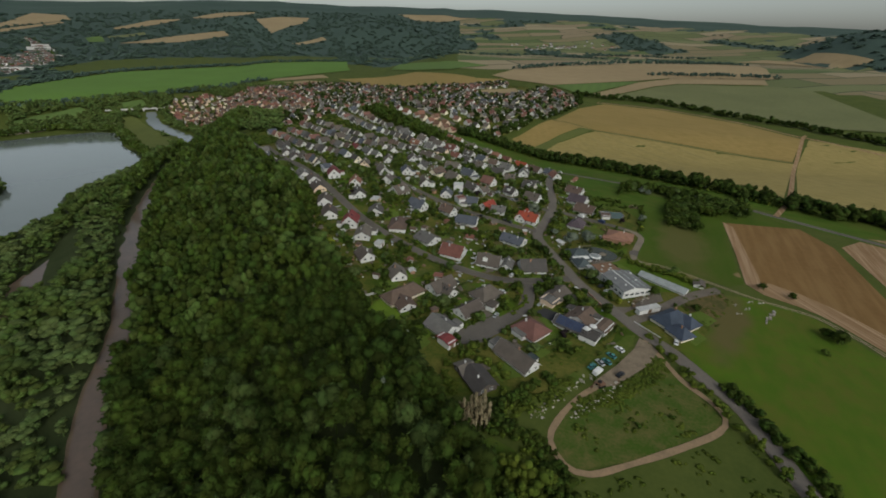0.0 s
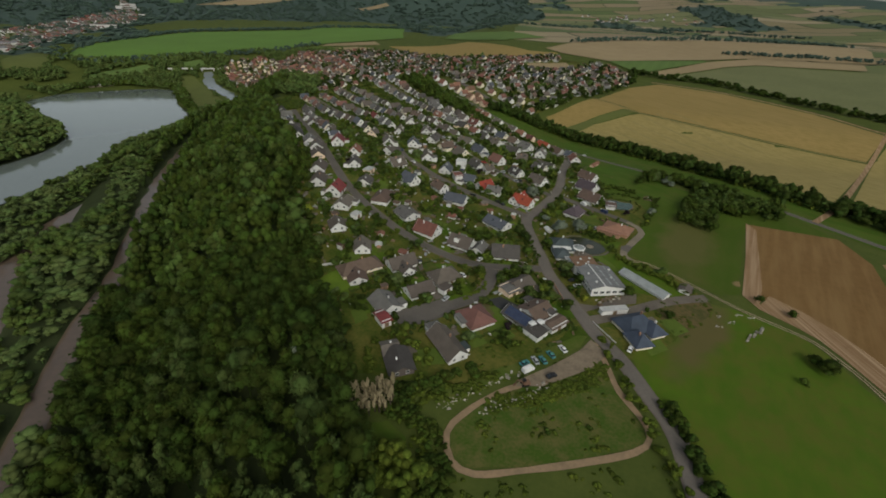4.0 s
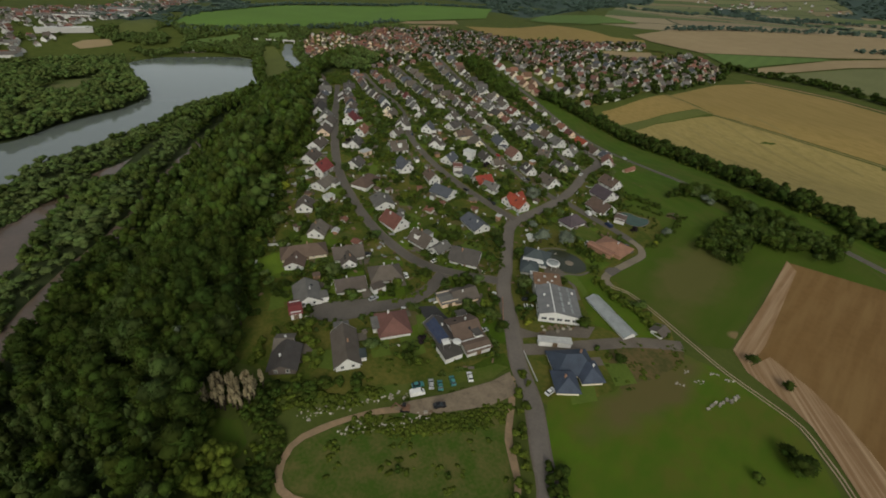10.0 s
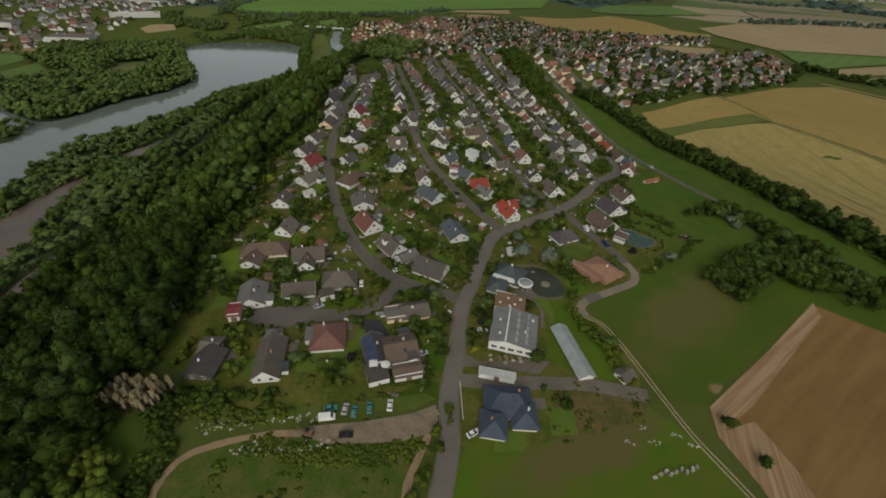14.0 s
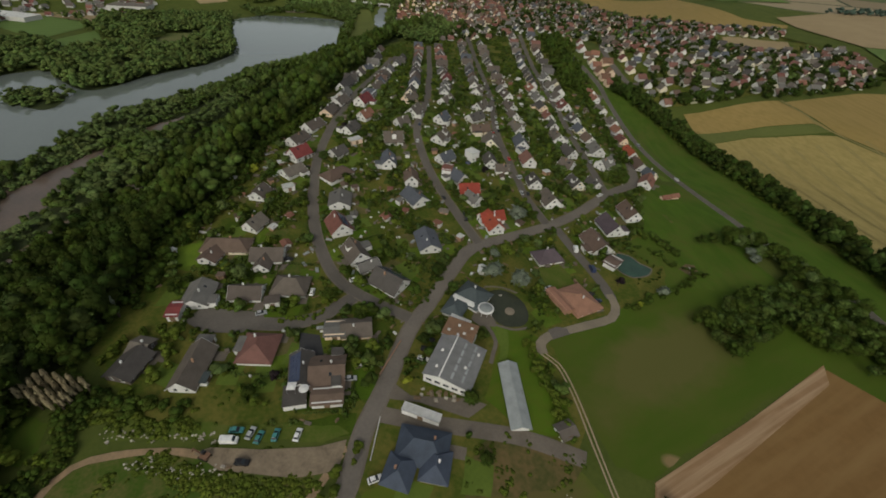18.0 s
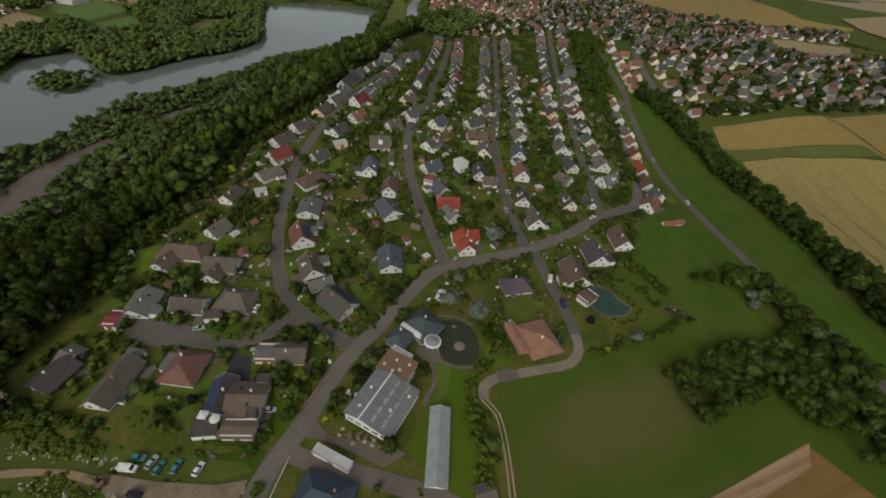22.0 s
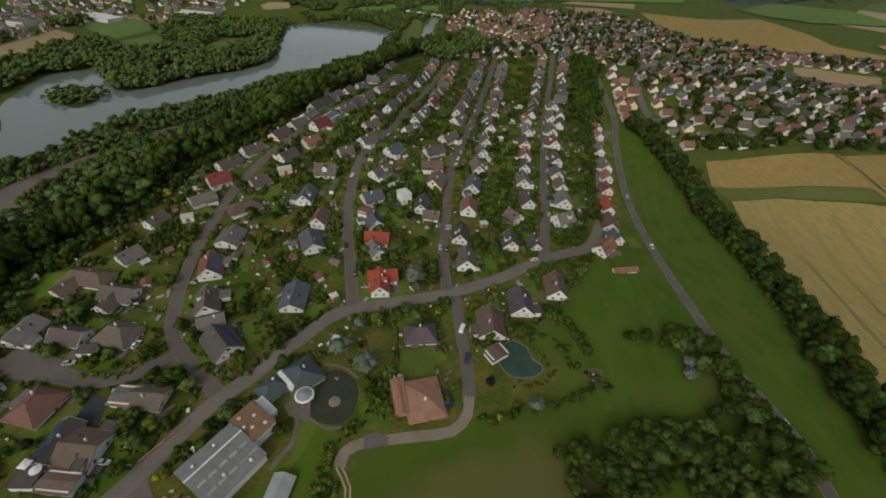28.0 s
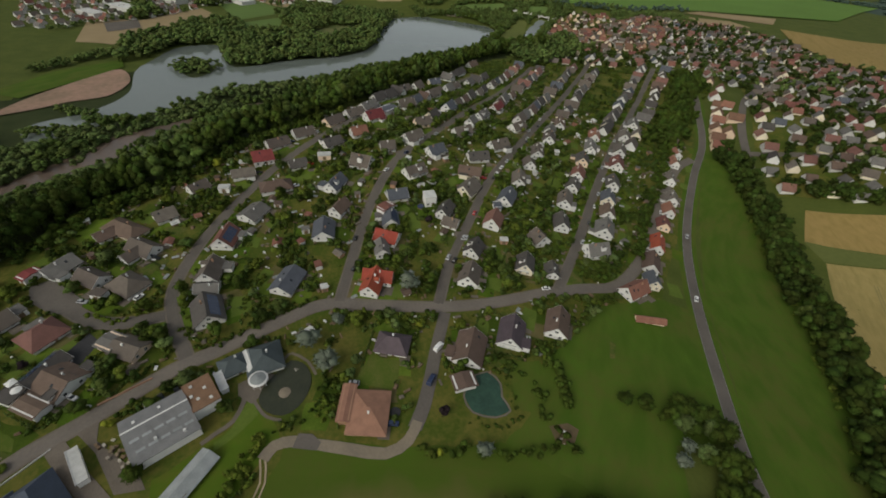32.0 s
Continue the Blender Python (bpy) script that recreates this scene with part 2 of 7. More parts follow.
def patchwork():
    """Far fields in strips of several crops, with dark hedges between them."""
    m = mat("patchwork_of_fields", (0.2, 0.18, 0.1), None, 0.01, 0.1)
    n, l = m.node_tree.nodes, m.node_tree.links
    geo = n["Geometry"]
    bend = n.new("ShaderNodeTexNoise")
    bend.inputs["Scale"].default_value = 0.0016
    add = n.new("ShaderNodeVectorMath")
    add.operation = "MULTIPLY_ADD"
    add.inputs[1].default_value = (420, 420, 0)
    l.new(geo.outputs["Position"], bend.inputs["Vector"])
    l.new(bend.outputs["Color"], add.inputs[0])
    l.new(geo.outputs["Position"], add.inputs[2])
    mp = n.new("ShaderNodeMapping")
    mp.inputs["Rotation"].default_value = (0, 0, radians(-12))
    l.new(add.outputs[0], mp.inputs["Vector"])
    br = n.new("ShaderNodeTexBrick")
    br.inputs["Scale"].default_value, br.inputs["Brick Width"].default_value, br.inputs["Row Height"].default_value = 0.01, 3.4, 0.9
    br.inputs["Mortar Size"].default_value, br.inputs["Color1"].default_value, br.inputs["Color2"].default_value = 0.03, (0, 0, 0, 1), (1, 1, 1, 1)
    l.new(mp.outputs[0], br.inputs["Vector"])
    ramp = n.new("ShaderNodeValToRGB")
    ramp.color_ramp.interpolation = "CONSTANT"
    crops = ((0.0, (0.21, 0.165, 0.105)), (0.2, (0.11, 0.125, 0.055)), (0.4, (0.25, 0.205, 0.13)), (0.55, (0.085, 0.115, 0.045)), (0.7, (0.18, 0.15, 0.085)), (0.85, (0.14, 0.15, 0.07)))
    for k, (p, c) in enumerate(crops):
        e = ramp.color_ramp.elements[0] if k == 0 else ramp.color_ramp.elements.new(p)
        e.position, e.color = p, (*c, 1)
    ramp.color_ramp.elements[len(ramp.color_ramp.elements) - 1].color = (0.14, 0.15, 0.07, 1)
    l.new(br.outputs["Color"], ramp.inputs[0])
    mix = n.new("ShaderNodeMix")
    mix.data_type = "RGBA"
    mix.inputs["B"].default_value = (0.04, 0.055, 0.03, 1)
    l.new(br.outputs["Fac"], mix.inputs["Factor"])
    l.new(ramp.outputs[0], mix.inputs["A"])
    l.new(mix.outputs["Result"], n["Principled BSDF"].inputs["Base Color"])
    return m


M["patchwork"] = patchwork()
ROOFS = dict(brown=(0.122, 0.083, 0.064), umber=(0.11, 0.09, 0.075), taupe=(0.136, 0.116, 0.097), grey=(0.142, 0.134, 0.124), dark=(0.076, 0.068, 0.062),
             slate=(0.085, 0.093, 0.11), teal_slate=(0.06, 0.075, 0.078), blue=(0.055, 0.07, 0.10), red=(0.175, 0.037, 0.04), crimson=(0.15, 0.033, 0.037), maroon=(0.155, 0.062, 0.05),
             orange=(0.3, 0.062, 0.034), brick=(0.22, 0.1, 0.07), salmon=(0.26, 0.132, 0.092), russet=(0.185, 0.092, 0.073), plum=(0.085, 0.065, 0.075), zinc=(0.19, 0.19, 0.19),
             rust=(0.17, 0.095, 0.06), pale=(0.55, 0.55, 0.53), glass=(0.28, 0.3, 0.3))
for key, c in ROOFS.items():
    M["roof_" + key] = mat("roof_" + key, c, tuple(v * 0.72 for v in c), 0.35, 3.0, rough=0.8, bump=0.06, vary=0.3)
WALLS = dict(white=(0.65, 0.645, 0.625), cream=(0.74, 0.67, 0.53), grey=(0.5, 0.49, 0.47), brick=(0.34, 0.2, 0.13), peach=(0.7, 0.54, 0.4), dark=(0.11, 0.092, 0.08))
for key, c in WALLS.items():
    M["wall_" + key] = mat("wall_" + key, c, tuple(v * 0.86 for v in c), 0.3, 3.0, rough=0.85, vary=0.15)
M["frame"] = mat("window_frame", (0.7, 0.7, 0.68), None, 1, 5, rough=0.5)
M["pane"] = mat("window_glass", (0.03, 0.035, 0.04), (0.02, 0.025, 0.03), 0.5, 3, rough=0.08)
M["solar"] = mat("solar_cells", (0.05, 0.065, 0.11), (0.035, 0.045, 0.085), 0.6, 3, rough=0.2)
M["wood"] = mat("weathered_wood", (0.2, 0.14, 0.09), (0.12, 0.085, 0.055), 0.6, 5, bump=0.03)
M["metal"] = mat("grey_metal", (0.4, 0.4, 0.4), (0.3, 0.3, 0.3), 1, 6, rough=0.4, metal=0.7)
M["tyre"] = mat("tyre", (0.02, 0.02, 0.02), None, 2, 8)
M["rubble"] = mat("pale_rubble", (0.42, 0.39, 0.34), (0.24, 0.21, 0.17), 0.5, 3, vary=0.5)
for key, c in dict(white=(0.75, 0.75, 0.74), silver=(0.4, 0.41, 0.42), black=(0.02, 0.02, 0.022), red=(0.45, 0.02, 0.02), blue=(0.03, 0.045, 0.1), teal=(0.06, 0.22, 0.22)).items():
    M["paint_" + key] = mat("car_paint_" + key, c, None, 0.5, 3, rough=0.3)


# ---- terrain ----
def ease(a, b, v):
    t = min(1.0, max(0.0, (v - a) / (b - a)))
    return t * t * (3 - 2 * t)


def side(x, y):
    """Metres towards the lake from the river's line."""
    return -0.834 * (x + 144) - 0.553 * (y - 142) + 0.28 * max(0.0, y - 430)


def rise(x, y):
    """How far the land climbs beyond the village, sooner towards the wheat fields."""
    w = min(1400.0, y + 0.3 * x)
    up = (20 * ease(560, 680, w) + 0.08 * max(0.0, w - 620)) * (0.4 + 0.6 * ease(-200, 120, x))
    return up * (1 - ease(1500, 2600, math.hypot(x, y)))


def ground(x, y):
    """Height of the land: a terrace with a low rise, the river valley below it, and hills all round."""
    v = -8 + 16 * math.exp(-(((x + 75) / 95) ** 2) - ((y - 345) / 140) ** 2)
    v -= 12 * ease(330, 520, y) * ease(0, 130, x) + 6 * ease(500, 900, y)
    s = side(x, y)
    r = math.hypot(x, y)
    k = ease(-92, -18, s) * (1 - 0.85 * ease(950, 1170, r))
    v = v * (1 - k) - (47 + 10.5 * ease(20, 70, s + 0.35 * max(0.0, y - 430))) * k
    if r > 1300:
        az = math.degrees(math.atan2(x, y))
        tall = 215 + 145 * max(0.0, math.cos(radians(az + 3) * 1.7)) if abs(az + 3) < 90 else 215
        n = noise.noise((x / 900, y / 900, 0.3)) + 0.4 * noise.noise((x / 330, y / 330, 4.1))
        n *= 1 - math.exp(-(((x + 750) / 550) ** 2) - ((y - 1600) / 500) ** 2)
        v += ease(1500, 4500, r) * (tall + 12 * n) + 16 * ease(1500, 2300, r) * n
        d = math.hypot((x + 330) / 520, (y - 2500) / 420)
        v += 80 * max(0.0, 1 - d * d) ** 2
        d = math.hypot((x - 1900) / 380, (y - 1900) / 420)
        v += 120 * max(0.0, 1 - d * d)
    return v + rise(x, y)


def part(name, verts, faces, material, parent=None, label="", smooth=False, mats=None, index=None):
    """Links a mesh of verts and faces as one object under a thing or a part."""
    me = bpy.data.meshes.new(name)
    me.from_pydata(verts, [], faces)
    for m in mats or [material]:
        me.materials.append(M[m])
    if index is not None:
        me.polygons.foreach_set("material_index", index)
    if smooth:
        me.polygons.foreach_set("use_smooth", [True] * len(me.polygons))
    ob = new(name, me)
    ob.parent = parent
    if label:
        tagged(ob, label)
    return ob


def share(name, me, parent, m=None, scale=None):
    """One more object on a mesh that exists already."""
    ob = new(name, me)
    ob.parent = parent
    if m is not None:
        ob.matrix_local = m
    if scale:
        ob.scale = scale
    return ob


def steps(lo, hi, fine, far):
    """Grid lines: even between lo and hi, and wider and wider out to far."""
    out = list(np.arange(lo, hi + 0.1, fine))
    for sign, edge in ((1, hi), (-1, lo)):
        d, v = fine, edge
        while abs(v) < far:
            d = min(d * 1.1, 44)
            v += sign * d
            out.append(v)
    return sorted(out)


def landuse(x, y):
    """0 grass, 1 wood, 2 a patchwork of fields, 3 woodland floor."""
    r = math.hypot(x, y)
    s = side(x, y)
    if r < 1150:
        return 3 if -100 < s < 260 and y < 640 else 0
    h, az = ground(x, y), math.degrees(math.atan2(x, y))
    n = noise.noise((x / 420, y / 420, 1.7)) + 0.5 * noise.noise((x / 150, y / 150, 7.7))
    if math.hypot((x + 330) / 520, (y - 2500) / 420) < 1.0 or math.hypot((x - 1900) / 380, (y - 1900) / 420) < 1 or r > 3500:
        return 1
    if az < 2:
        return 1 if r > 1900 or n > 0.25 else 0
    return 1 if n > 0.42 - 0.3 * ease(1900, 3300, r) else 2


xs, ys = steps(-460, 360, 9, 4700), steps(-110, 900, 9, 4700)
nx = len(xs)
gv = [(x, y, ground(x, y)) for y in ys for x in xs]
gf = [(j * nx + i, j * nx + i + 1, j * nx + nx + i + 1, j * nx + nx + i) for j in range(len(ys) - 1) for i in range(nx - 1)]
gi = [landuse((xs[i] + xs[i + 1]) / 2, (ys[j] + ys[j + 1]) / 2) for j in range(len(ys) - 1) for i in range(nx - 1)]
land = part("ground", gv, gf, "", smooth=True, mats=["grass", "hazy_wood", "patchwork", "floor"], index=gi)
tagged(land, "green grassy land rolling out to dark wooded hills", "ground", kind="structure")


WAYS, PLOTS = [], []


def ragged(corners):
    """The outline with a point every few metres, each strayed a little as grown edges do."""
    out = []
    for (ax, ay), (bx, by) in zip(corners, list(corners[1:]) + [corners[0]]):
        n = max(1, int(math.hypot(bx - ax, by - ay) / 2.5))
        n = n if n < 60 else 1
        for k in range(n):
            x, y = ax + (bx - ax) * k / n, ay + (by - ay) * k / n
            out.append((x + 1.1 * noise.noise((x / 6, y / 6, 2.2)) + 0.4 * noise.noise((x / 2, y / 2, 5.1)), y + 1.1 * noise.noise((x / 6, y / 6, 8.4)) + 0.4 * noise.noise((x / 2, y / 2, 9.7))))
    return out


def drape(name, label, corners, material, lift=0.1, cell=12.0, level=None, category="field"):
    """A sheet over the ground, of the outline that corners give."""
    if level is None and category in ("meadow", "rough ground", "verge", "lawn", "garden"):
        corners = ragged(corners)
    bm = bmesh.new()
    if category in ("yard", "parking", "pond", "drive", "lawn", "meadow") or name == "turning_place":
        PLOTS.append(list(map(tuple, corners)))
    bm.faces.new([bm.verts.new((x, y, 0)) for x, y in corners])
    bmesh.ops.triangulate(bm, faces=bm.faces[:])
    if level is None:
        for axis in (0, 1):
            lo, hi = min(c[axis] for c in corners), max(c[axis] for c in corners)
            no = [0, 0, 0]
            no[axis] = 1
            for k in range(1, int((hi - lo) / cell) + 1):
                co = [0, 0, 0]
                co[axis] = lo + k * cell
                bmesh.ops.bisect_plane(bm, geom=bm.verts[:] + bm.edges[:] + bm.faces[:], plane_co=co, plane_no=no)
    bmesh.ops.recalc_face_normals(bm, faces=bm.faces[:])
    for v in bm.verts:
        v.co.z = (ground(v.co.x, v.co.y) + lift) if level is None else level
    for f in bm.faces:
        if f.normal.z < 0:
            f.normal_flip()
    me = bpy.data.meshes.new(name)
    bm.to_mesh(me)
    bm.free()
    me.materials.append(M[material])
    return tagged(new(name, me), label, category, kind="structure")


def curve(pts, step=4.0):
    """A smooth line through pts, with a point every few metres."""
    p = [np.array(q, float) for q in pts]
    p = [2 * p[0] - p[1]] + p + [2 * p[-1] - p[-2]]
    out = []
    for i in range(1, len(p) - 2):
        n = max(2, int(np.linalg.norm(p[i + 1] - p[i]) / step))
        for k in range(n):
            t = k / n
            out.append(0.5 * (2 * p[i] + (p[i + 1] - p[i - 1]) * t + (2 * p[i - 1] - 5 * p[i] + 4 * p[i + 1] - p[i + 2]) * t * t + (3 * p[i] - p[i - 1] - 3 * p[i + 1] + p[i + 2]) * t**3))
    return out + [p[-2]]


def band(name, label, pts, left, right, material, lift=0.14, category="road", level=None, wobble=0.0):
    """A strip along a line, from left to right metres off it."""
    c = curve(pts)
    if category in ("road", "garden path"):
        WAYS.append((c, max(abs(left), abs(right))))
    verts, faces = [], []
    for i, q in enumerate(c):
        d = c[min(i + 1, len(c) - 1)] - c[max(i - 1, 0)]
        nrm = np.array((-d[1], d[0])) / (np.linalg.norm(d) + 1e-6)
        wob = 1 + wobble * noise.noise((q[0] / 14, q[1] / 14, 0))
        for k in range(3):
            w = q + nrm * (left + (right - left) * k / 2) * wob
            verts.append((w[0], w[1], (ground(w[0], w[1]) + lift) if level is None else level))
        if i:
            a = 3 * i
            faces += [(a - 3, a - 2, a + 1, a), (a - 2, a - 1, a + 2, a + 1)]
    ob = part(name, verts, [f[::-1] for f in faces] if left < right else faces, material)
    return tagged(ob, label, category, kind="structure")


# ---- fields ----
drape("field", "brown ploughed field with tractor lines", [(213, 285), (177, 201), (190, 182), (202, 160), (208, 100), (218, -60), (250, -60), (236, 180), (262, 246), (262, 276)], "tan", 0.12)
drape("field", "tan stubble field beyond a green track", [(268, 247), (244, 180), (258, -60), (520, -60), (480, 200), (300, 262)], "straw", 0.12)
drape("field", "pale stubble strip along the ploughed field", [(212, 287), (191, 239), (171, 197), (176, 190), (184.5, 206), (199, 241), (214, 277)], "straw", 0.22)
drape("field", "pale stubble strip beside the farm track", [(171, 197), (174, 186), (185, 175), (190, 168), (193, 158), (197, 140), (200, 105), (203, -60), (222, -60), (215, 100), (211, 140), (205, 165), (201, 176), (195, 187), (184.5, 199), (176, 190)], "straw_low", 0.2)
drape("field", "golden ripe wheat field with tramlines", [(134, 538), (160, 500), (197, 461), (226, 426), (256, 389), (302, 346), (415, 480), (214, 587), (198, 582), (156, 561)], "wheat", 0.12, 14)
drape("field", "golden ripe wheat field beyond a field track", [(315, 347), (330, 318), (420, 270), (660, 280), (700, 420), (532, 494), (469, 536), (421, 482)], "wheat", 0.12, 16)
drape("field", "ochre ripe wheat field beside a hedge", [(170, 640), (214, 591), (416, 485), (463, 540), (430, 616), (358, 706), (281, 754), (228, 719)], "ripe", 0.3, 14)
drape("field", "ochre ripe wheat field below the town", [(97, 575), (164, 640), (211, 593), (196, 601), (162, 582), (116, 546)], "ripe", 0.3, 12)
drape("field", "narrow green field strip between wheat fields", [(115, 546), (163, 581), (196, 600), (211, 592), (198, 584), (157, 563), (133, 538)], "strip_green", 0.34, 10)
M["tramline"] = mat("tramline", (0.225, 0.185, 0.08), (0.18, 0.155, 0.066), 0.06, 0.4)
band("track", "dark worn track between two ochre fields", [(166, 642), (188, 616), (213, 590), (300, 543), (415, 483)], -0.8, 0.8, "tramline", 0.5, "tramline", wobble=0.5)
for k in range(7):
    x, y = 152 + 0.653 * 23 * k, 548 + 0.4 * 23 * k
    long = 1.0 if k < 4 else 0.8
    for rut in (-1.0, 0.5):
        band("tramline", "dark wheel line through the wheat", [(x + 6, y - 7), (x + 55 * long, y - 66 * long), (x + 105 * long, y - 130 * long)], rut, rut + 0.6, "tramline", 0.35, "tramline", wobble=0.5)
band("track", "pale farm track between wheat fields", [(262, 300), (293, 330), (309, 348), (418, 482), (464, 540), (480, 556)], -2, 2, "straw", 0.45)
band("track", "pale farm track along the ochre field", [(270, 762), (285, 759), (362, 710), (434, 619), (470, 545), (540, 470)], -2.2, 2.2, "straw", 0.45, wobble=0.3)
drape("field", "pale green field behind a tree row", [(300, 806), (438, 914), (503, 946), (682, 921), (740, 900), (640, 560), (530, 590), (508, 628), (462, 672), (420, 738), (352, 798)], "pale_field", 1.0, 20)
drape("field", "yellow stubble strip beside the pale green field", [(280, 836), (426, 966), (535, 1020), (716, 993), (686, 936), (503, 951), (437, 920), (298, 812)], "far_stubble", 1.2, 20)
drape("field", "golden field behind the town", [(-260, 1120), (-190, 1150), (-70, 1175), (11, 1058), (77, 998), (137, 1006), (139, 986), (53, 918), (9, 909), (-72, 938), (-148, 1008), (-190, 1040)], "ripe", 1.2, 20)
drape("field", "small tan field among the town's last houses", [(72, 859), (90, 878), (148, 902), (156, 860), (107, 834), (82, 824)], "far_stubble", 0.8, 16)
drape("field", "brown field beside the old town", [(-473, 967), (-470, 989), (-411, 1001), (-330, 1085), (-283, 1075), (-300, 1010), (-347, 955), (-388, 884)], "far_stubble", 1.0, 16)
drape("field", "narrow tan field at the green meadow", [(-409, 1059), (-411, 1105), (-320, 1206), (-287, 1143)], "far_stubble", 1.2, 16)
drape("field", "tan stubble field behind the town", [(116, 1052), (180, 1140), (300, 1190), (493, 1237), (760, 1330), (1085, 1578), (892, 1273), (745, 1008), (535, 1024), (430, 985), (296, 950), (232, 935), (150, 1000)], "far_stubble", 1.4, 24)
drape("field", "small green pasture behind the last houses", [(232, 930), (296, 945), (420, 975), (424, 966), (330, 890), (268, 832), (250, 880)], "green_field", 1.5, 20)
drape("field", "green field behind the golden field", [(-140, 1500), (-10, 1300), (124, 1202), (20, 1120), (-60, 1200), (-150, 1330)], "green_field", 1.6, 24)
MEADOW = [(-845, 795), (-780, 805), (-707, 858), (-627, 920), (-529, 1001), (-440, 1070), (-404, 1130), (-269, 1318), (-300, 1440), (-340, 1629), (-651, 1444), (-889, 1233), (-905, 1039), (-905, 900)]
drape("meadow", "bright green flat meadow beyond the town", MEADOW, "bright_meadow", 1.6, 24, category="meadow")
drape("meadow", "mown green meadow along the main road", [(14, 572), (65, 506), (130, 429), (166, 396), (198, 366), (232, 338), (300, 250), (360, 250), (290, 330), (240, 384), (210, 422), (160, 480), (100, 536), (60, 570), (29, 584)], "mown", 0.1, category="meadow")
drape("meadow", "green meadow with a worn pale patch", [(119, 227), (137, 260), (145, 277), (149, 291), (160, 300), (174, 309), (186, 322), (192, 336), (240, 330), (262, 276), (212, 284), (190, 242), (170, 197), (160, 194), (150, 202), (137, 212), (127, 221)], "worn_meadow", 0.1, category="meadow")
drape("meadow", "large green meadow with stacked pallets", [(106, 141), (110, 147), (121, 149), (130, 160), (152, 186), (168, 181), (183, 170), (189, 154), (194, 120), (196, -60), (118, -60), (113, 106), (107, 122)], "meadow", 0.1, category="meadow")
drape("glade", "bright grassy glade at the wood's edge", [(10, 88), (13, 93), (19, 94.5), (26, 90), (28, 85), (22, 82.5), (16, 83)], "mown", 0.12, category="meadow")
drape("rough_ground", "rough weedy ground inside a track loop", [(50, 110), (41, 98), (40, 88), (46, 84), (60, 86), (79, 92), (98, 100), (102, 107), (97, 122), (92, 140), (72, 123)], "wild", 0.1, category="rough ground")
drape("rough_ground", "dry brown grass beside a yard", [(124, 181), (140, 188), (152, 190), (151.5, 181), (140, 167), (129, 157), (124, 169)], "dry_grass", 0.13, category="rough ground")
drape("meadow", "green garden meadow below the village edge", [(129, 322), (123, 343), (113, 372), (120, 405), (132, 416), (160, 387), (184, 369), (176, 348), (192, 336), (186, 322), (174, 309), (160, 300), (150, 292), (146, 306)], "mown", 0.13, category="meadow")
drape("lawn", "dark green lawn round the greenhouse", [(112, 200), (108, 212), (103, 219), (111, 223), (120, 224), (126, 213), (136, 206), (147, 197), (140, 190), (128, 185), (116, 188)], "meadow", 0.14, 6, category="lawn")
drape("lawn", "green lawn beside the swimming pond", [(121, 308), (127, 323), (139, 321), (147, 308), (141, 303), (131, 307)], "mown", 0.2, 6, category="lawn")
drape("terrace", "grey paved terrace round a white canopy", [(92, 214), (90, 222), (94, 228), (99, 222), (102, 217.5), (97, 213.5)], "paving", 0.19, 6, category="parking")
drape("garden_ground", "gardens and lawns between the houses", [(-60, 190), (-30, 145), (0, 112), (40, 112), (90, 150), (104, 140), (124, 135), (150, 190), (120, 226), (137, 258), (146, 277), (150, 292), (146, 306), (129, 322), (123, 343), (113, 372), (120, 405), (60, 500), (-10, 590), (-120, 735), (-240, 620), (-240, 500), (-160, 380), (-110, 300), (-80, 230)], "garden", 0.05, 12, category="garden")
VALLEY_FIELDS = [[(-590, 90), (-600, 60), (-760, 60), (-723, 128), (-820, 229), (-710, 269), (-683, 207), (-630, 160), (-576, 112)], [(-851, 262), (-902, 331), (-779, 385), (-714, 284)], [(-696, 290), (-734, 367), (-639, 340), (-620, 286)], [(-908, 330), (-900, 362), (-836, 416), (-789, 388)], [(-613, 291), (-618, 330), (-660, 348), (-628, 338)], [(-1049, 798), (-1302, 1044), (-1267, 1163), (-1039, 919)]]
for corners, crop, words in zip(VALLEY_FIELDS, ("far_stubble", "green_field", "green_field", "far_stubble", "green_field", "pale_field"), ("tan stubble field in the river valley", "green field in the river valley", "small green field among valley trees", "tan field strip in the river valley", "narrow green field beside the lake", "pale green field before the far town")):
    drape("field", words, corners, crop, 0.5 if crop != "pale_field" else 1.5, 20)
drape("lawn", "bright green mown lawn behind a bungalow", [(-34, 160), (-27, 172), (-16, 160), (-24, 150)], "lawn", 0.12, 6, category="lawn")

CLEARINGS = [[(-606, 816), (-585, 826), (-530, 780), (-460, 716), (-410, 672), (-398, 612), (-425, 612), (-500, 690), (-560, 752)], [(-744, 732), (-728, 780), (-690, 834), (-662, 818), (-690, 785), (-716, 748)], [(-640, 865), (-612, 900), (-585, 870), (-613, 840)], [(-840, 676), (-880, 706), (-930, 800), (-905, 850), (-850, 790), (-805, 705)], [(-853, 590), (-855, 614), (-834, 651), (-810, 637), (-829, 587)], [(-595, 372), (-660, 440), (-640, 486), (-612, 490), (-584, 436), (-570, 392)], [(-540, 322), (-526, 342), (-486, 312), (-500, 300)]]
for corners, crop, words in zip(CLEARINGS, ("strip_green", "green_field", "green_field", "strip_green", "far_stubble", "pale_meadow", "pale_meadow"), ("grassy tongue of land between lake and river", "green field among the valley trees", "small green meadow beside the river", "rough green meadow before the far town", "small tan field before the far town", "open grass inside the lake's wooded peninsula", "open grass at the peninsula's shore")):
    drape("meadow", words, corners, crop, 0.6, 14, category="meadow")

FAR_FIELDS = []


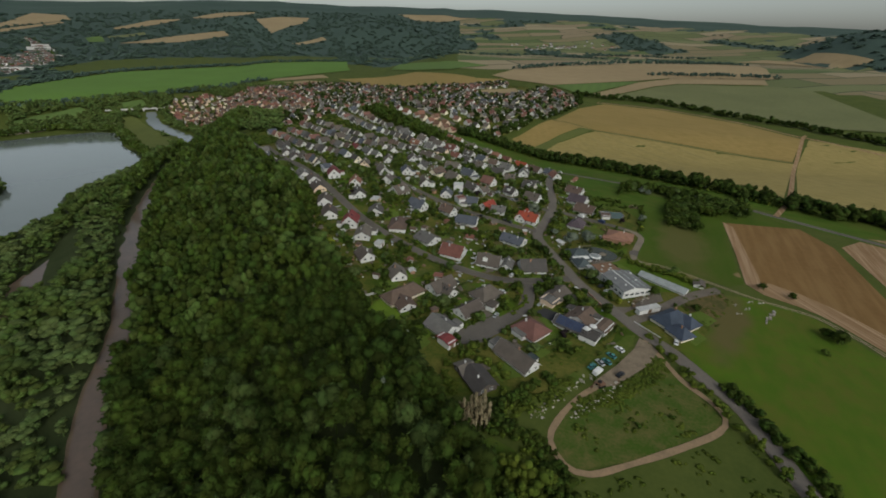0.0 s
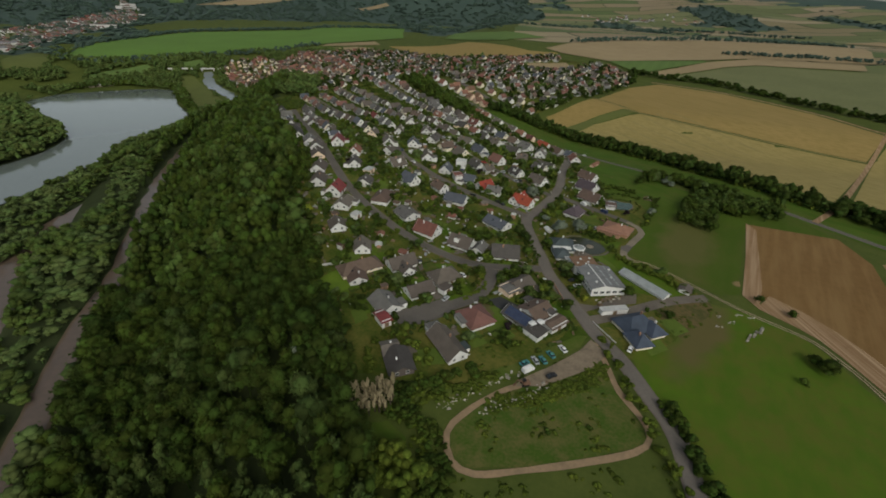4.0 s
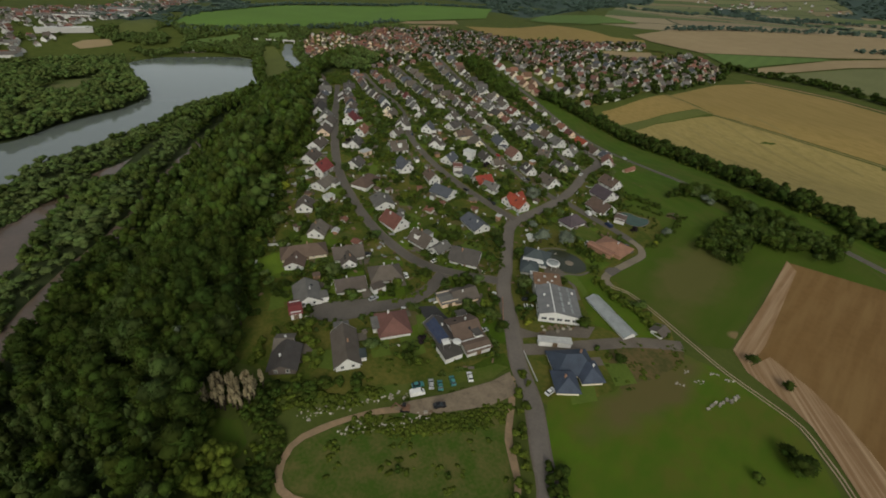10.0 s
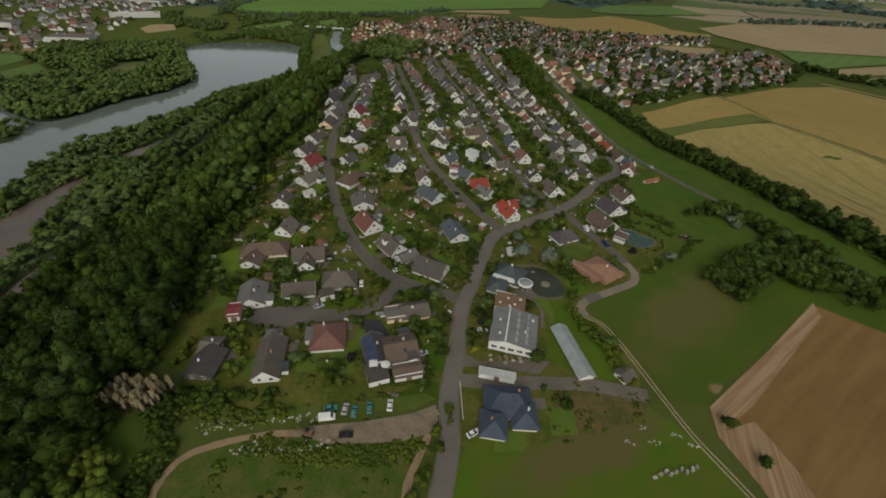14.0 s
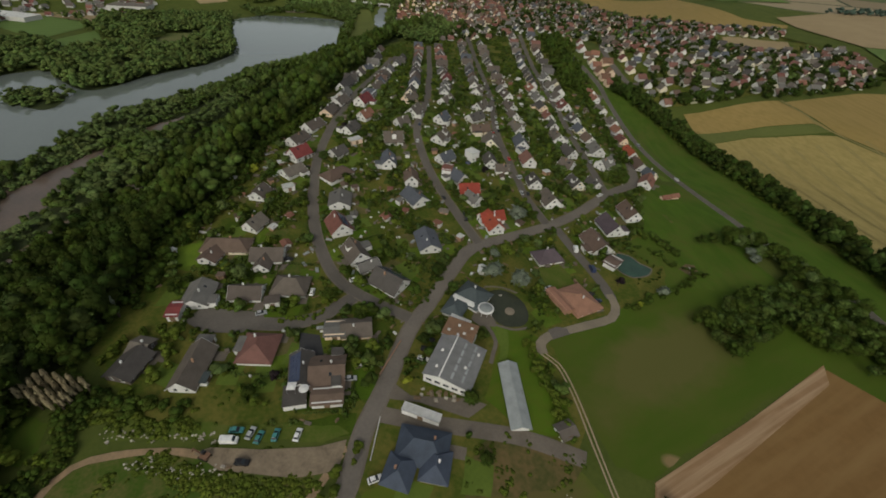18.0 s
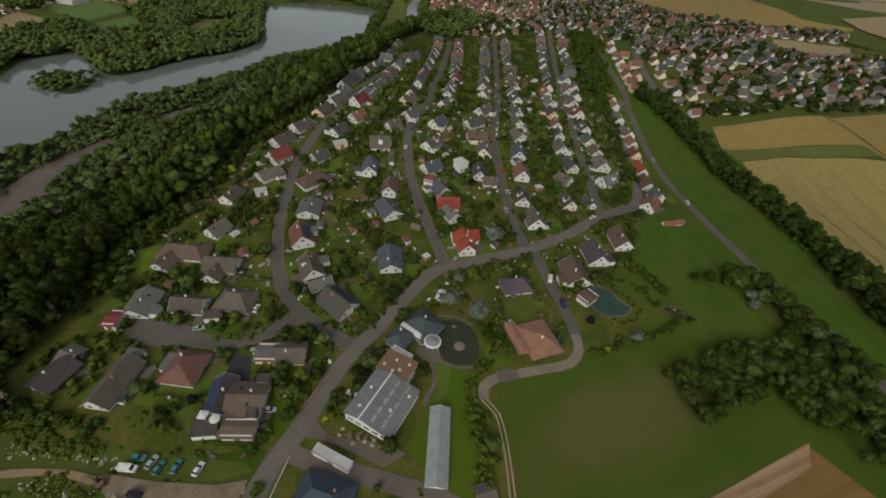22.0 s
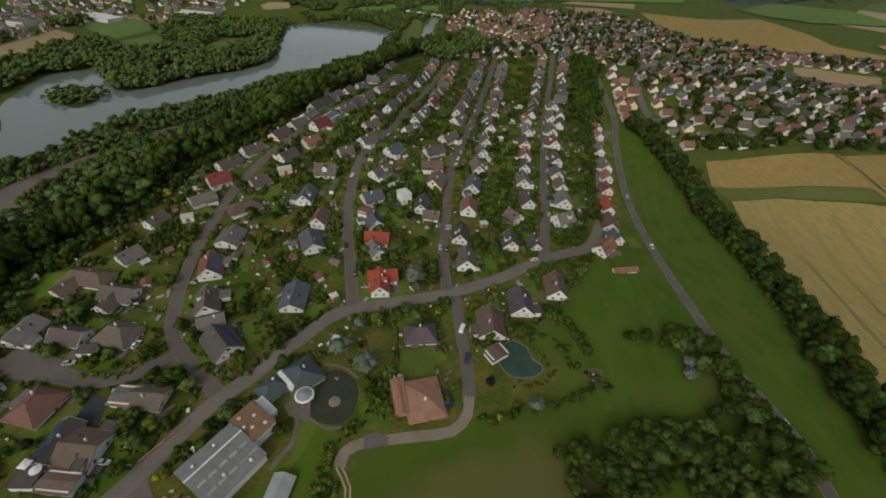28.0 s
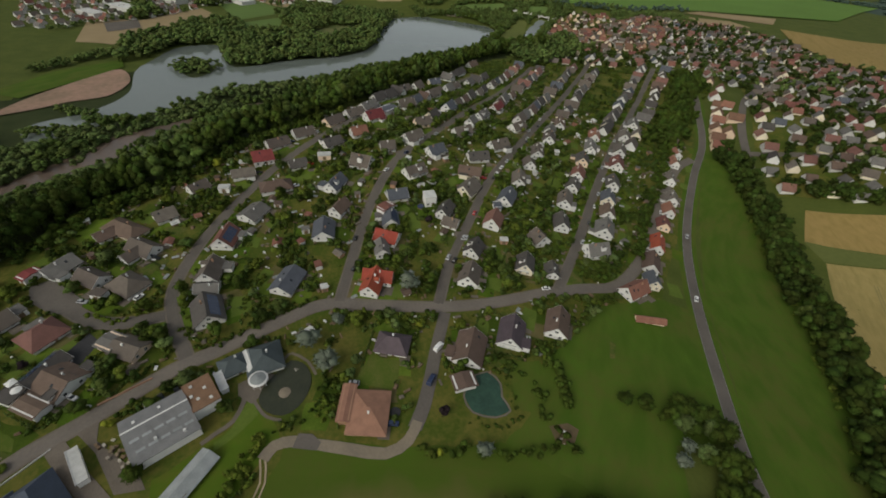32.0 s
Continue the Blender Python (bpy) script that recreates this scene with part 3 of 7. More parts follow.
def far_field(words, crop, corners):
    drape("field", words, corners, crop, 2.2, 40)
    FAR_FIELDS.append(corners)


far_field("pale stubble field on the wooded hills", "far_stubble", [(-2074, 2203), (-2239, 2604), (-2036, 2572), (-1907, 2434), (-1966, 2226), (-1983, 2096)])
far_field("pale narrow field on the wooded hills", "far_stubble", [(-1945, 2052), (-1914, 2366), (-1857, 2325), (-1899, 1998)])
far_field("pale field between woods on the hills", "far_stubble", [(-1618, 2314), (-1574, 2549), (-1457, 2675), (-1466, 2515), (-1585, 2282)])
far_field("pale field below the ridge", "far_stubble", [(-1440, 2705), (-1376, 3006), (-1235, 3151), (-1204, 3018), (-1337, 2759)])
far_field("pale field at the top of a wooded slope", "far_stubble", [(-1134, 2877), (-1005, 2975), (-849, 3020), (-833, 2856), (-916, 2502)])
far_field("pale green strip between woods", "pale_field", [(-1497, 2085), (-1448, 2278), (-1404, 2220), (-1459, 2045)])
far_field("tan field above the valley", "far_stubble", [(-1362, 1950), (-1304, 2211), (-1148, 2468), (-1088, 2381), (-1185, 2133), (-1246, 2057)])
far_field("green field above the valley", "green_field", [(-1532, 2001), (-1530, 2097), (-1422, 1960), (-1453, 1912)])
far_field("tan field on the far slope", "far_stubble", [(-322, 3404), (-4, 3493), (186, 3460), (-2, 3186), (-169, 3194)])
far_field("tan clearing on the wooded hill", "far_stubble", [(-739, 2265), (-598, 2325), (-567, 2272), (-686, 2221)])
far_field("tan stubble field before a dark wood", "far_stubble", [(1424, 2026), (1588, 1966), (1629, 1724), (1601, 1720), (1235, 1915)])
FAR_FIELDS += [MEADOW, [(-330, 1000), (120, 880), (300, 800), (1200, 900), (1150, 1650), (300, 1300), (-300, 1250)]]

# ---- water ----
drape("water", "still lake with grey sky reflection partly put into its colour", curve([(-255, 70), (-297, 134), (-316, 178), (-362, 238), (-374, 300), (-385, 400), (-398, 480), (-410, 566), (-500, 660), (-575, 745), (-655, 734), (-705, 680), (-700, 575), (-590, 510), (-500, 458), (-465, 400), (-460, 330), (-443, 255), (-500, 243), (-552, 242), (-550, 190), (-500, 160), (-450, 140), (-374, 137), (-330, 110), (-300, 60), (-255, 70)], 12), "lake", level=-56.6, category="lake")
drape("islet", "small islet in the lake", curve([(-455, 184), (-490, 208), (-440, 228), (-410, 202), (-455, 184)], 6), "floor", level=-56.3, category="islet")
drape("sand_bank", "pale reddish sand bank at the lake", curve([(-330, 20), (-384, 52), (-428, 88), (-452, 105), (-459, 124), (-435, 134), (-404, 135), (-368, 118), (-358, 85), (-344, 58), (-330, 20)], 6)[:-1], "sand", level=-56.35, category="sand bank")
drape("lawn", "green grass behind the sand bank", [(-404, 10), (-466, 59), (-500, 122), (-470, 127), (-430, 90), (-380, 40)], "mown", level=-56.25, category="lawn")
RIVER = [(-100, 20), (-120, 70), (-134, 97), (-159, 139), (-186, 197), (-225, 262), (-275, 352), (-318, 450), (-350, 560), (-374, 630), (-396, 682), (-430, 717), (-486, 760), (-538, 803), (-570, 850)]
band("river", "brown muddy river between wooded banks", RIVER, -6.3, 4.2, "river", 0.5, "river", wobble=0.3)
band("mud_bank", "brown mud bank along the river", RIVER, -7.6, 5.6, "mud", 0.3, "river bank", wobble=0.4)
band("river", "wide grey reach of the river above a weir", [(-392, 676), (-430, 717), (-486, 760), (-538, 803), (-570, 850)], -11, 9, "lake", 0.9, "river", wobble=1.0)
BACKWATER = [(-150, 45), (-172, 52), (-186, 72), (-200, 90), (-214, 106), (-232, 122), (-254, 142), (-268, 168), (-276, 190), (-271, 205), (-258, 201), (-238, 180), (-224, 162), (-208, 143), (-193, 119), (-179, 98), (-166, 76), (-150, 45)]
drape("mud_bank", "brown mud flat round the backwater", [(-144, 36), (-176, 46), (-192, 72), (-216, 100), (-236, 116), (-260, 138), (-275, 168), (-300, 235), (-306, 266), (-282, 266), (-255, 206), (-218, 164), (-186, 122), (-160, 78)], "mud", level=-55.35, category="river bank")
drape("backwater", "wide shallow muddy side channel of the river", curve(BACKWATER, 6)[:-1], "river", level=-55.1, category="river")
band("river", "wider brown bend of the river", [(-218, 252), (-228, 268), (-250, 308), (-272, 346), (-280, 362)], -8.5, 7.0, "river", 0.56, "river", wobble=0.6)
SIDE_ARM = [(-302, 262), (-306, 284), (-312, 310), (-316, 334), (-308, 326), (-299, 310), (-285, 287), (-276, 261), (-284, 250), (-296, 252), (-302, 262)]
drape("backwater", "muddy upper arm of the side channel", curve(SIDE_ARM, 6)[:-1], "river", level=-55.0, category="river")

# ---- roads ----
STREETS = dict(
    main=[(118, -40), (112, 70), (112, 106), (107, 122), (101, 139), (93, 153), (87, 169), (77, 193), (74, 208), (70, 226), (66, 247), (68, 258), (76, 275), (86, 298), (93, 322), (97, 350), (101, 370), (105, 388), (98, 410), (84, 437), (58, 474), (28, 523), (20, 551)],
    west=[(73, 198), (52, 194), (34, 194), (14, 202), (-4, 213), (-24, 229), (-48, 252), (-72, 284), (-103, 331), (-148, 400), (-200, 480)],
    middle=[(67, 258), (45, 270), (15, 287), (-14, 308), (-35, 330), (-64, 376), (-129, 460), (-215, 565)],
    east=[(85, 298), (60, 317), (34, 343), (4, 374), (-35, 427), (-98, 508), (-194, 628)],
    upper=[(97, 357), (70, 393), (34, 437), (-10, 494), (-69, 577), (-161, 705)],
    close=[(48, 191), (46, 176), (40, 165), (28, 155), (15, 147)],
)
WIDE = dict(main=5.3, west=4.4, middle=4.2, east=4.0, upper=4.2, close=5.2)
for key, line in STREETS.items():
    w = WIDE[key] / 2
    band("pavement", "grey paved footway beside a village street", line, -w - 0.7, w + 0.7, "paving", 0.20, "pavement")
    band("road", "grey asphalt village street", line, -w, w, "worn_asphalt" if key == "main" else "asphalt", 0.28)
HIGHWAY = [(310, 240), (232, 335), (217, 350), (191, 366), (164, 389), (131, 420), (86, 468), (40, 529), (8, 578), (-31, 622), (-89, 680), (-150, 722), (-210, 770)]
band("verge", "mown verge of the main road", HIGHWAY, -5.5, 5.5, "mown", 0.16, "verge")
band("road", "grey asphalt main road outside the village", HIGHWAY, -2.7, 2.7, "asphalt", 0.26)
for off in (-2.55, 2.42):
    band("road_marking", "white edge line of the main road", HIGHWAY, off, off + 0.14, "marking", 0.30, "road marking")
band("road", "grey side street between gardens", [(90, 299), (106, 287), (117, 279.5), (127, 272), (133, 266)], -2.5, 2.5, "asphalt", 0.24)
band("road", "pale gravel lane round the bungalow", [(131, 268), (136, 262.5), (137, 254), (131, 244), (125, 234.5), (121, 228), (120, 222), (123, 218)], -1.9, 1.9, "lane", 0.26, wobble=0.15)
FARM = [(120, 222), (123, 218), (130, 217), (140, 209), (155, 193.5), (167, 181.5), (179, 172.5), (186.5, 166), (190, 157), (193.5, 145), (196.5, 120), (198, 90)]
for rut in (-1.0, 0.45):
    band("track", "pale wheel rut of a farm track", FARM, rut, rut + 0.55, "ruts", 0.24, wobble=0.2)
band("track", "curved dirt track round rough ground", [(93, 146), (86, 137), (70, 123), (54, 113), (43, 102), (38.5, 94), (41, 85), (48, 82), (60, 85), (79, 91), (97, 98), (103, 104), (102, 112), (97, 122), (95, 134), (93, 144)], -1.1, 1.1, "dirt", 0.22, wobble=0.3)
drape("yard", "gravel storage yard with old vehicles", [(91, 148), (96, 140), (88, 131), (70, 119), (60, 117), (62, 121), (74, 130), (86, 141)], "gravel", 0.26, 6, category="yard")
band("track", "paved yard access past a greenhouse", [(88, 158), (103, 166), (118, 175), (134, 184), (152, 190)], -2.8, 2.8, "paving", 0.2)
drape("yard", "grey paved works yard", [(89, 165), (100, 172), (116, 178), (118, 186), (112, 184), (96, 172), (88, 172)], "paving", 0.18, 6, category="yard")
drape("turning_place", "wide grey asphalt turning place", [(10, 140), (20, 142), (30, 150), (34, 158), (28, 162), (18, 155), (8, 148)], "asphalt", 0.3, 6, category="road")
drape("drive", "dark asphalt forecourt of a house", [(46.6, 165), (53, 169), (62, 163.6), (55.5, 157.4)], "dark_asphalt", 0.24, 6, category="drive")
band("garden_path", "pale gravel path from the pond", [(94, 217), (96, 216), (100, 215), (106, 211), (108, 206), (110, 201)], -0.8, 0.8, "paving", 0.22, "garden path")
drape("lawn", "bright mown lawn below the pond", [(99, 217.5), (101, 218.5), (107, 218.5), (112, 211), (114, 204), (111.5, 205), (109, 210), (105, 213)], "plot", 0.18, 6, category="lawn")
drape("parking", "grey paved parking at the gravel lane", [(119, 230), (121, 234), (125, 236), (127, 234), (123, 227)], "asphalt", 0.3, 6, category="parking")
for line in ([(81, 556), (33, 598), (-5, 641), (-40, 700), (-60, 780)], [(-62, 790), (38, 790), (117, 800), (200, 840)], [(-210, 770), (-290, 820), (-380, 870), (-480, 920)], [(-220, 780), (-120, 850), (-60, 920)], [(38, 790), (-30, 860), (-120, 960)], [(-194, 628), (-260, 700), (-360, 800)], [(33, 598), (80, 650), (140, 700), (190, 770)]):
    band("road", "grey asphalt street in the town", line, -3, 3, "asphalt", 0.5)


# ---- trees ----
def ball(level):
    bm = bmesh.new()
    bmesh.ops.create_icosphere(bm, subdivisions=level, radius=1)
    v = np.array([q.co[:] for q in bm.verts])
    f = np.array([[q.index for q in g.verts] for g in bm.faces])
    bm.free()
    return v, f


BALL = {k: ball(k) for k in (1,)}


def crown(seed, lobes, level, leaves, tall=1.0, pointed=0.0, spray=0.12):
    """Points and triangles of a crown about 2 wide and 2 * tall high, standing on z = 0: uneven lobes with leaf sprays on them."""
    rng = np.random.default_rng(seed)
    bv, bf = BALL[level]
    vs, fs, n = [], [], 0
    for i in range(lobes):
        a, z = rng.uniform(0, 2 * math.pi) + i * 2.4, (i + 0.6) / lobes
        wide = (1 - pointed * z) * (0.62 if z < 0.85 else 0.3)
        c = np.array([math.cos(a) * wide * rng.uniform(0.5, 1), math.sin(a) * wide * rng.uniform(0.5, 1), (0.35 + 1.35 * z) * tall])
        r = rng.uniform(0.42, 0.62) * (1 - 0.6 * pointed * z)
        v = bv * (1 + rng.uniform(-0.24, 0.24, (len(bv), 1))) * r * np.array([1, 1, 0.8 * min(tall, 1.4)]) + c
        vs.append(v)
        fs.append(bf + n)
        n += len(v)
    body = np.concatenate(vs)
    if leaves:
        mid = np.array([0, 0, tall])
        at = body[rng.integers(0, len(body), leaves)]
        out = at - mid
        out /= np.linalg.norm(out, axis=1, keepdims=True) + 1e-6
        at = at + out * rng.uniform(0.0, 0.14, (leaves, 1))
        tri = at[:, None] + rng.normal(0, spray, (leaves, 3, 3))
        vs.append(tri.reshape(-1, 3))
        fs.append(np.arange(3 * leaves).reshape(-1, 3) + n)
    return np.concatenate(vs), np.concatenate(fs)


FINE = [crown(s, 12, 1, 1000, 1.15, 0.0, 0.085) for s in range(6)]
MID = [crown(20 + s, 7, 1, 60, 1.1) for s in range(5)]
FAR = [crown(40 + s, 4, 1, 0, 0.9) for s in range(4)]
BUSH = [crown(60 + s, 5, 1, 34, 0.7, 0.0, 0.15) for s in range(6)]
CLIPPED = [crown(70 + s, 2, 1, 8, 0.75) for s in range(5)]
PINE = [crown(100 + s, 9, 1, 240, 1.5, 0.55, 0.1) for s in range(4)]
POPLAR = [crown(90 + s, 12, 1, 320, 2.4, 0.3) for s in range(3)]
SPIRE = [crown(80 + s, 10, 1, 140, 2.0, 0.85) for s in range(2)]


def mesh_of(name, v, f, material, smooth=False):
    me = bpy.data.meshes.new(name)
    me.vertices.add(len(v))
    me.vertices.foreach_set("co", np.ascontiguousarray(v, dtype=np.float32).ravel())
    me.loops.add(f.size)
    me.loops.foreach_set("vertex_index", np.ascontiguousarray(f, dtype=np.int32).ravel())
    me.polygons.add(len(f))
    me.polygons.foreach_set("loop_start", np.arange(0, f.size, 3, dtype=np.int32))
    me.materials.append(M[material])
    me.update(calc_edges=True)
    return me


def stuff(name, label, category, spots, shapes, material, seed=1, trunk=0.28):
    """Many trees or bushes as one object. spots: x, y, radius, height of each crown."""
    rng = np.random.default_rng(seed)
    vs, fs, n = [], [], 0
    for x, y, r, h in spots:
        v, f = shapes[rng.integers(len(shapes))]
        a = rng.uniform(0, 6.28)
        c, s = math.cos(a), math.sin(a)
        top = v[:, 2].max()
        base = ground(x, y) + trunk * h
        w = np.stack([(v[:, 0] * c - v[:, 1] * s) * r + x, (v[:, 0] * s + v[:, 1] * c) * r + y, v[:, 2] / top * h * (1 - trunk) + base], 1)
        vs.append(w)
        fs.append(f + n)
        n += len(w)
        if trunk > 0.2:
            ring = np.array([(math.cos(k * 2.1) * 0.25 * q + x, math.sin(k * 2.1) * 0.25 * q + y, z) for z, q in ((base - trunk * h - 0.5, 1.3), (base + 0.3 * h, 0.7)) for k in range(3)])
            vs.append(ring)
            fs.append(np.array([(0, 1, 4), (0, 4, 3), (1, 2, 5), (1, 5, 4), (2, 0, 3), (2, 3, 5)]) + n)
            n += 6
    ob = new(name, mesh_of(name, np.concatenate(vs), np.concatenate(fs), material))
    return tagged(ob, label, category, kind="stuff")


def trunk_mesh():
    """A tapered trunk with four limbs, one high."""
    v, f = [], []

    def limb(a, b, ra, rb):
        a, b = Vector(a), Vector(b)
        q = (b - a).to_track_quat("Z", "Y")
        n = len(v)
        for p, r in ((a, ra), (b, rb)):
            v.extend(tuple(p + q @ Vector((math.cos(k * math.pi / 3) * r, math.sin(k * math.pi / 3) * r, 0))) for k in range(6))
        f.extend((n + k, n + (k + 1) % 6, n + 6 + (k + 1) % 6, n + 6 + k) for k in range(6))

    limb((0, 0, -0.08), (0.02, 0.01, 0.45), 0.045, 0.03)
    limb((0.02, 0.01, 0.45), (0, 0, 0.8), 0.03, 0.012)
    for k in range(4):
        limb((0.02, 0.01, 0.3 + 0.05 * k), (0.2 * math.cos(k * 1.6), 0.2 * math.sin(k * 1.6), 0.55 + 0.06 * k), 0.018, 0.007)
    me = bpy.data.meshes.new("trunk")
    me.from_pydata(v, [], f)
    me.materials.append(M["bark"])
    return me


TRUNK = trunk_mesh()
CROWNS = {}


def tree(x, y, r, h, kind="leaf", form="round", label="leafy green garden tree", group="garden trees"):
    """One tree as a thing: trunk and crown."""
    shapes = dict(round=FINE, bush=BUSH, spire=SPIRE, mid=MID, poplar=POPLAR)[form]
    i = int(abs(x * 7 + y * 13)) % len(shapes)
    if (form, kind, i) not in CROWNS:
        v, f = shapes[i]
        CROWNS[form, kind, i] = mesh_of("crown", v / (1, 1, v[:, 2].max()), f, kind)
    e = new("bush" if form == "bush" else "tree")
    e.matrix_world = pose(x, y, ground(x, y), 0, 0, (x * 37 + y * 11) % 360)
    low = 0.02 if form == "bush" else 0.08 if form == "spire" else 0.22
    share("trunk", TRUNK, e, scale=(h * 0.8, h * 0.8, h))
    share("crown", CROWNS[form, kind, i], e, Matrix.Translation((0, 0, low * h)), (r, r, h * (1 - low)))
    return tagged(e, label, "bush" if form == "bush" else "tree", group)


# ---- houses ----
def box(x0, x1, y0, y1, z0, z1, n=0):
    v = [(x, y, z) for z in (z0, z1) for x, y in ((x0, y0), (x1, y0), (x1, y1), (x0, y1))]
    return v, [tuple(n + i for i in f) for f in ((3, 2, 1, 0), (4, 5, 6, 7), (0, 1, 5, 4), (1, 2, 6, 5), (2, 3, 7, 6), (3, 0, 4, 7))]


def boxes(*rows):
    v, f = [], []
    for b in rows:
        bv, bf = box(*b, n=len(v))
        v += bv
        f += bf
    return v, f


def data(name, v, f, material):
    me = bpy.data.meshes.new(name)
    me.from_pydata(v, [], f)
    me.materials.append(M[material])
    return me


FRAME = data("window", *boxes((-0.6, -0.52, -0.04, 0.06, 0, 1.3), (0.52, 0.6, -0.04, 0.06, 0, 1.3), (-0.52, 0.52, -0.04, 0.06, 1.22, 1.3), (-0.7, 0.7, -0.12, 0.06, -0.06, 0), (-0.03, 0.03, -0.03, 0.05, 0, 1.22)), "frame")
PANE = data("pane", *boxes((-0.52, 0.52, -0.015, 0.03, 0, 1.22)), "pane")
DOOR = data("door", *boxes((-0.5, 0.5, -0.05, 0.05, 0, 2.05), (-0.6, -0.5, -0.07, 0.05, 0, 2.15), (0.5, 0.6, -0.07, 0.05, 0, 2.15), (-0.5, 0.5, -0.07, 0.05, 2.05, 2.15)), "wood")
SKYLIGHT = data("skylight", *boxes((-0.45, 0.45, -0.6, 0.6, 0, 0.1)), "pane")
WORDS = dict(russet="dusty russet tiled", brown="brown tiled", umber="weathered dark brown tiled", taupe="pale brown tiled", grey="grey", dark="black tiled", slate="slate blue-grey", teal_slate="dark green slate", blue="blue slate",
             red="bright red tiled", crimson="crimson tiled", maroon="maroon tiled", orange="bright orange tiled", brick="brick-red tiled", salmon="salmon tiled", plum="plum tiled",
             zinc="grey corrugated", rust="rust-brown", pale="white", glass="translucent")
RULE = random.Random(5)


def window(parent, x, y, z, turn, wide=1.0):
    w = share("window", FRAME, parent, pose(x, y, z, 0, 0, turn), (wide, 1, 1))
    share("pane", PANE, w)


def roof_shape(length, width, ridge, rise, kind):
    """Points and faces of a roof with thickness and overhang."""
    ov, th = 0.75, 0.22
    hl, hw = length / 2 + ov * 0.8, width / 2 + ov
    slope = rise / (width / 2)
    eave = ridge - slope * hw
    if kind == "hip":
        rl = max(0.4, length / 2 - width * 0.42)
        top = [(-hl, -hw, eave), (hl, -hw, eave), (hl, hw, eave), (-hl, hw, eave), (-rl, 0, ridge), (rl, 0, ridge)]
        f = [(0, 1, 5, 4), (2, 3, 4, 5), (1, 2, 5), (3, 0, 4)]
        rim = (0, 1, 2, 3)
    else:
        top = [(-hl, -hw, eave), (hl, -hw, eave), (hl, 0, ridge), (hl, hw, eave), (-hl, hw, eave), (-hl, 0, ridge)]
        f = [(0, 1, 2, 5), (2, 3, 4, 5)]
        rim = (0, 1, 2, 3, 4, 5)
    n = len(top)
    v = top + [(x, y, z - th) for x, y, z in top]
    f = f + [tuple(n + i for i in g[::-1]) for g in f]
    f += [(a, n + a, n + b, b) for a, b in zip(rim, rim[1:] + rim[:1])]
    return v, f


def bargeboard(sx, hl, hw, ridge, slope):
    """The white boards along one gable end of a roof."""
    hw, low = hw + 0.77, ridge - slope * (hw + 0.77)
    v = []
    for x in (sx * (hl + 0.605), sx * (hl + 0.66)):
        v += [(x, -hw, low + 0.03), (x, 0, ridge + 0.03), (x, hw, low + 0.03), (x, hw, low - 0.25), (x, 0, ridge - 0.25), (x, -hw, low - 0.25)]
    return v, [(0, 1, 4, 5), (1, 2, 3, 4), (6, 7, 10, 11), (7, 8, 9, 10), *[(i, (i + 1) % 6, (i + 1) % 6 + 6, i + 6) for i in range(6)]]


FOOT = []


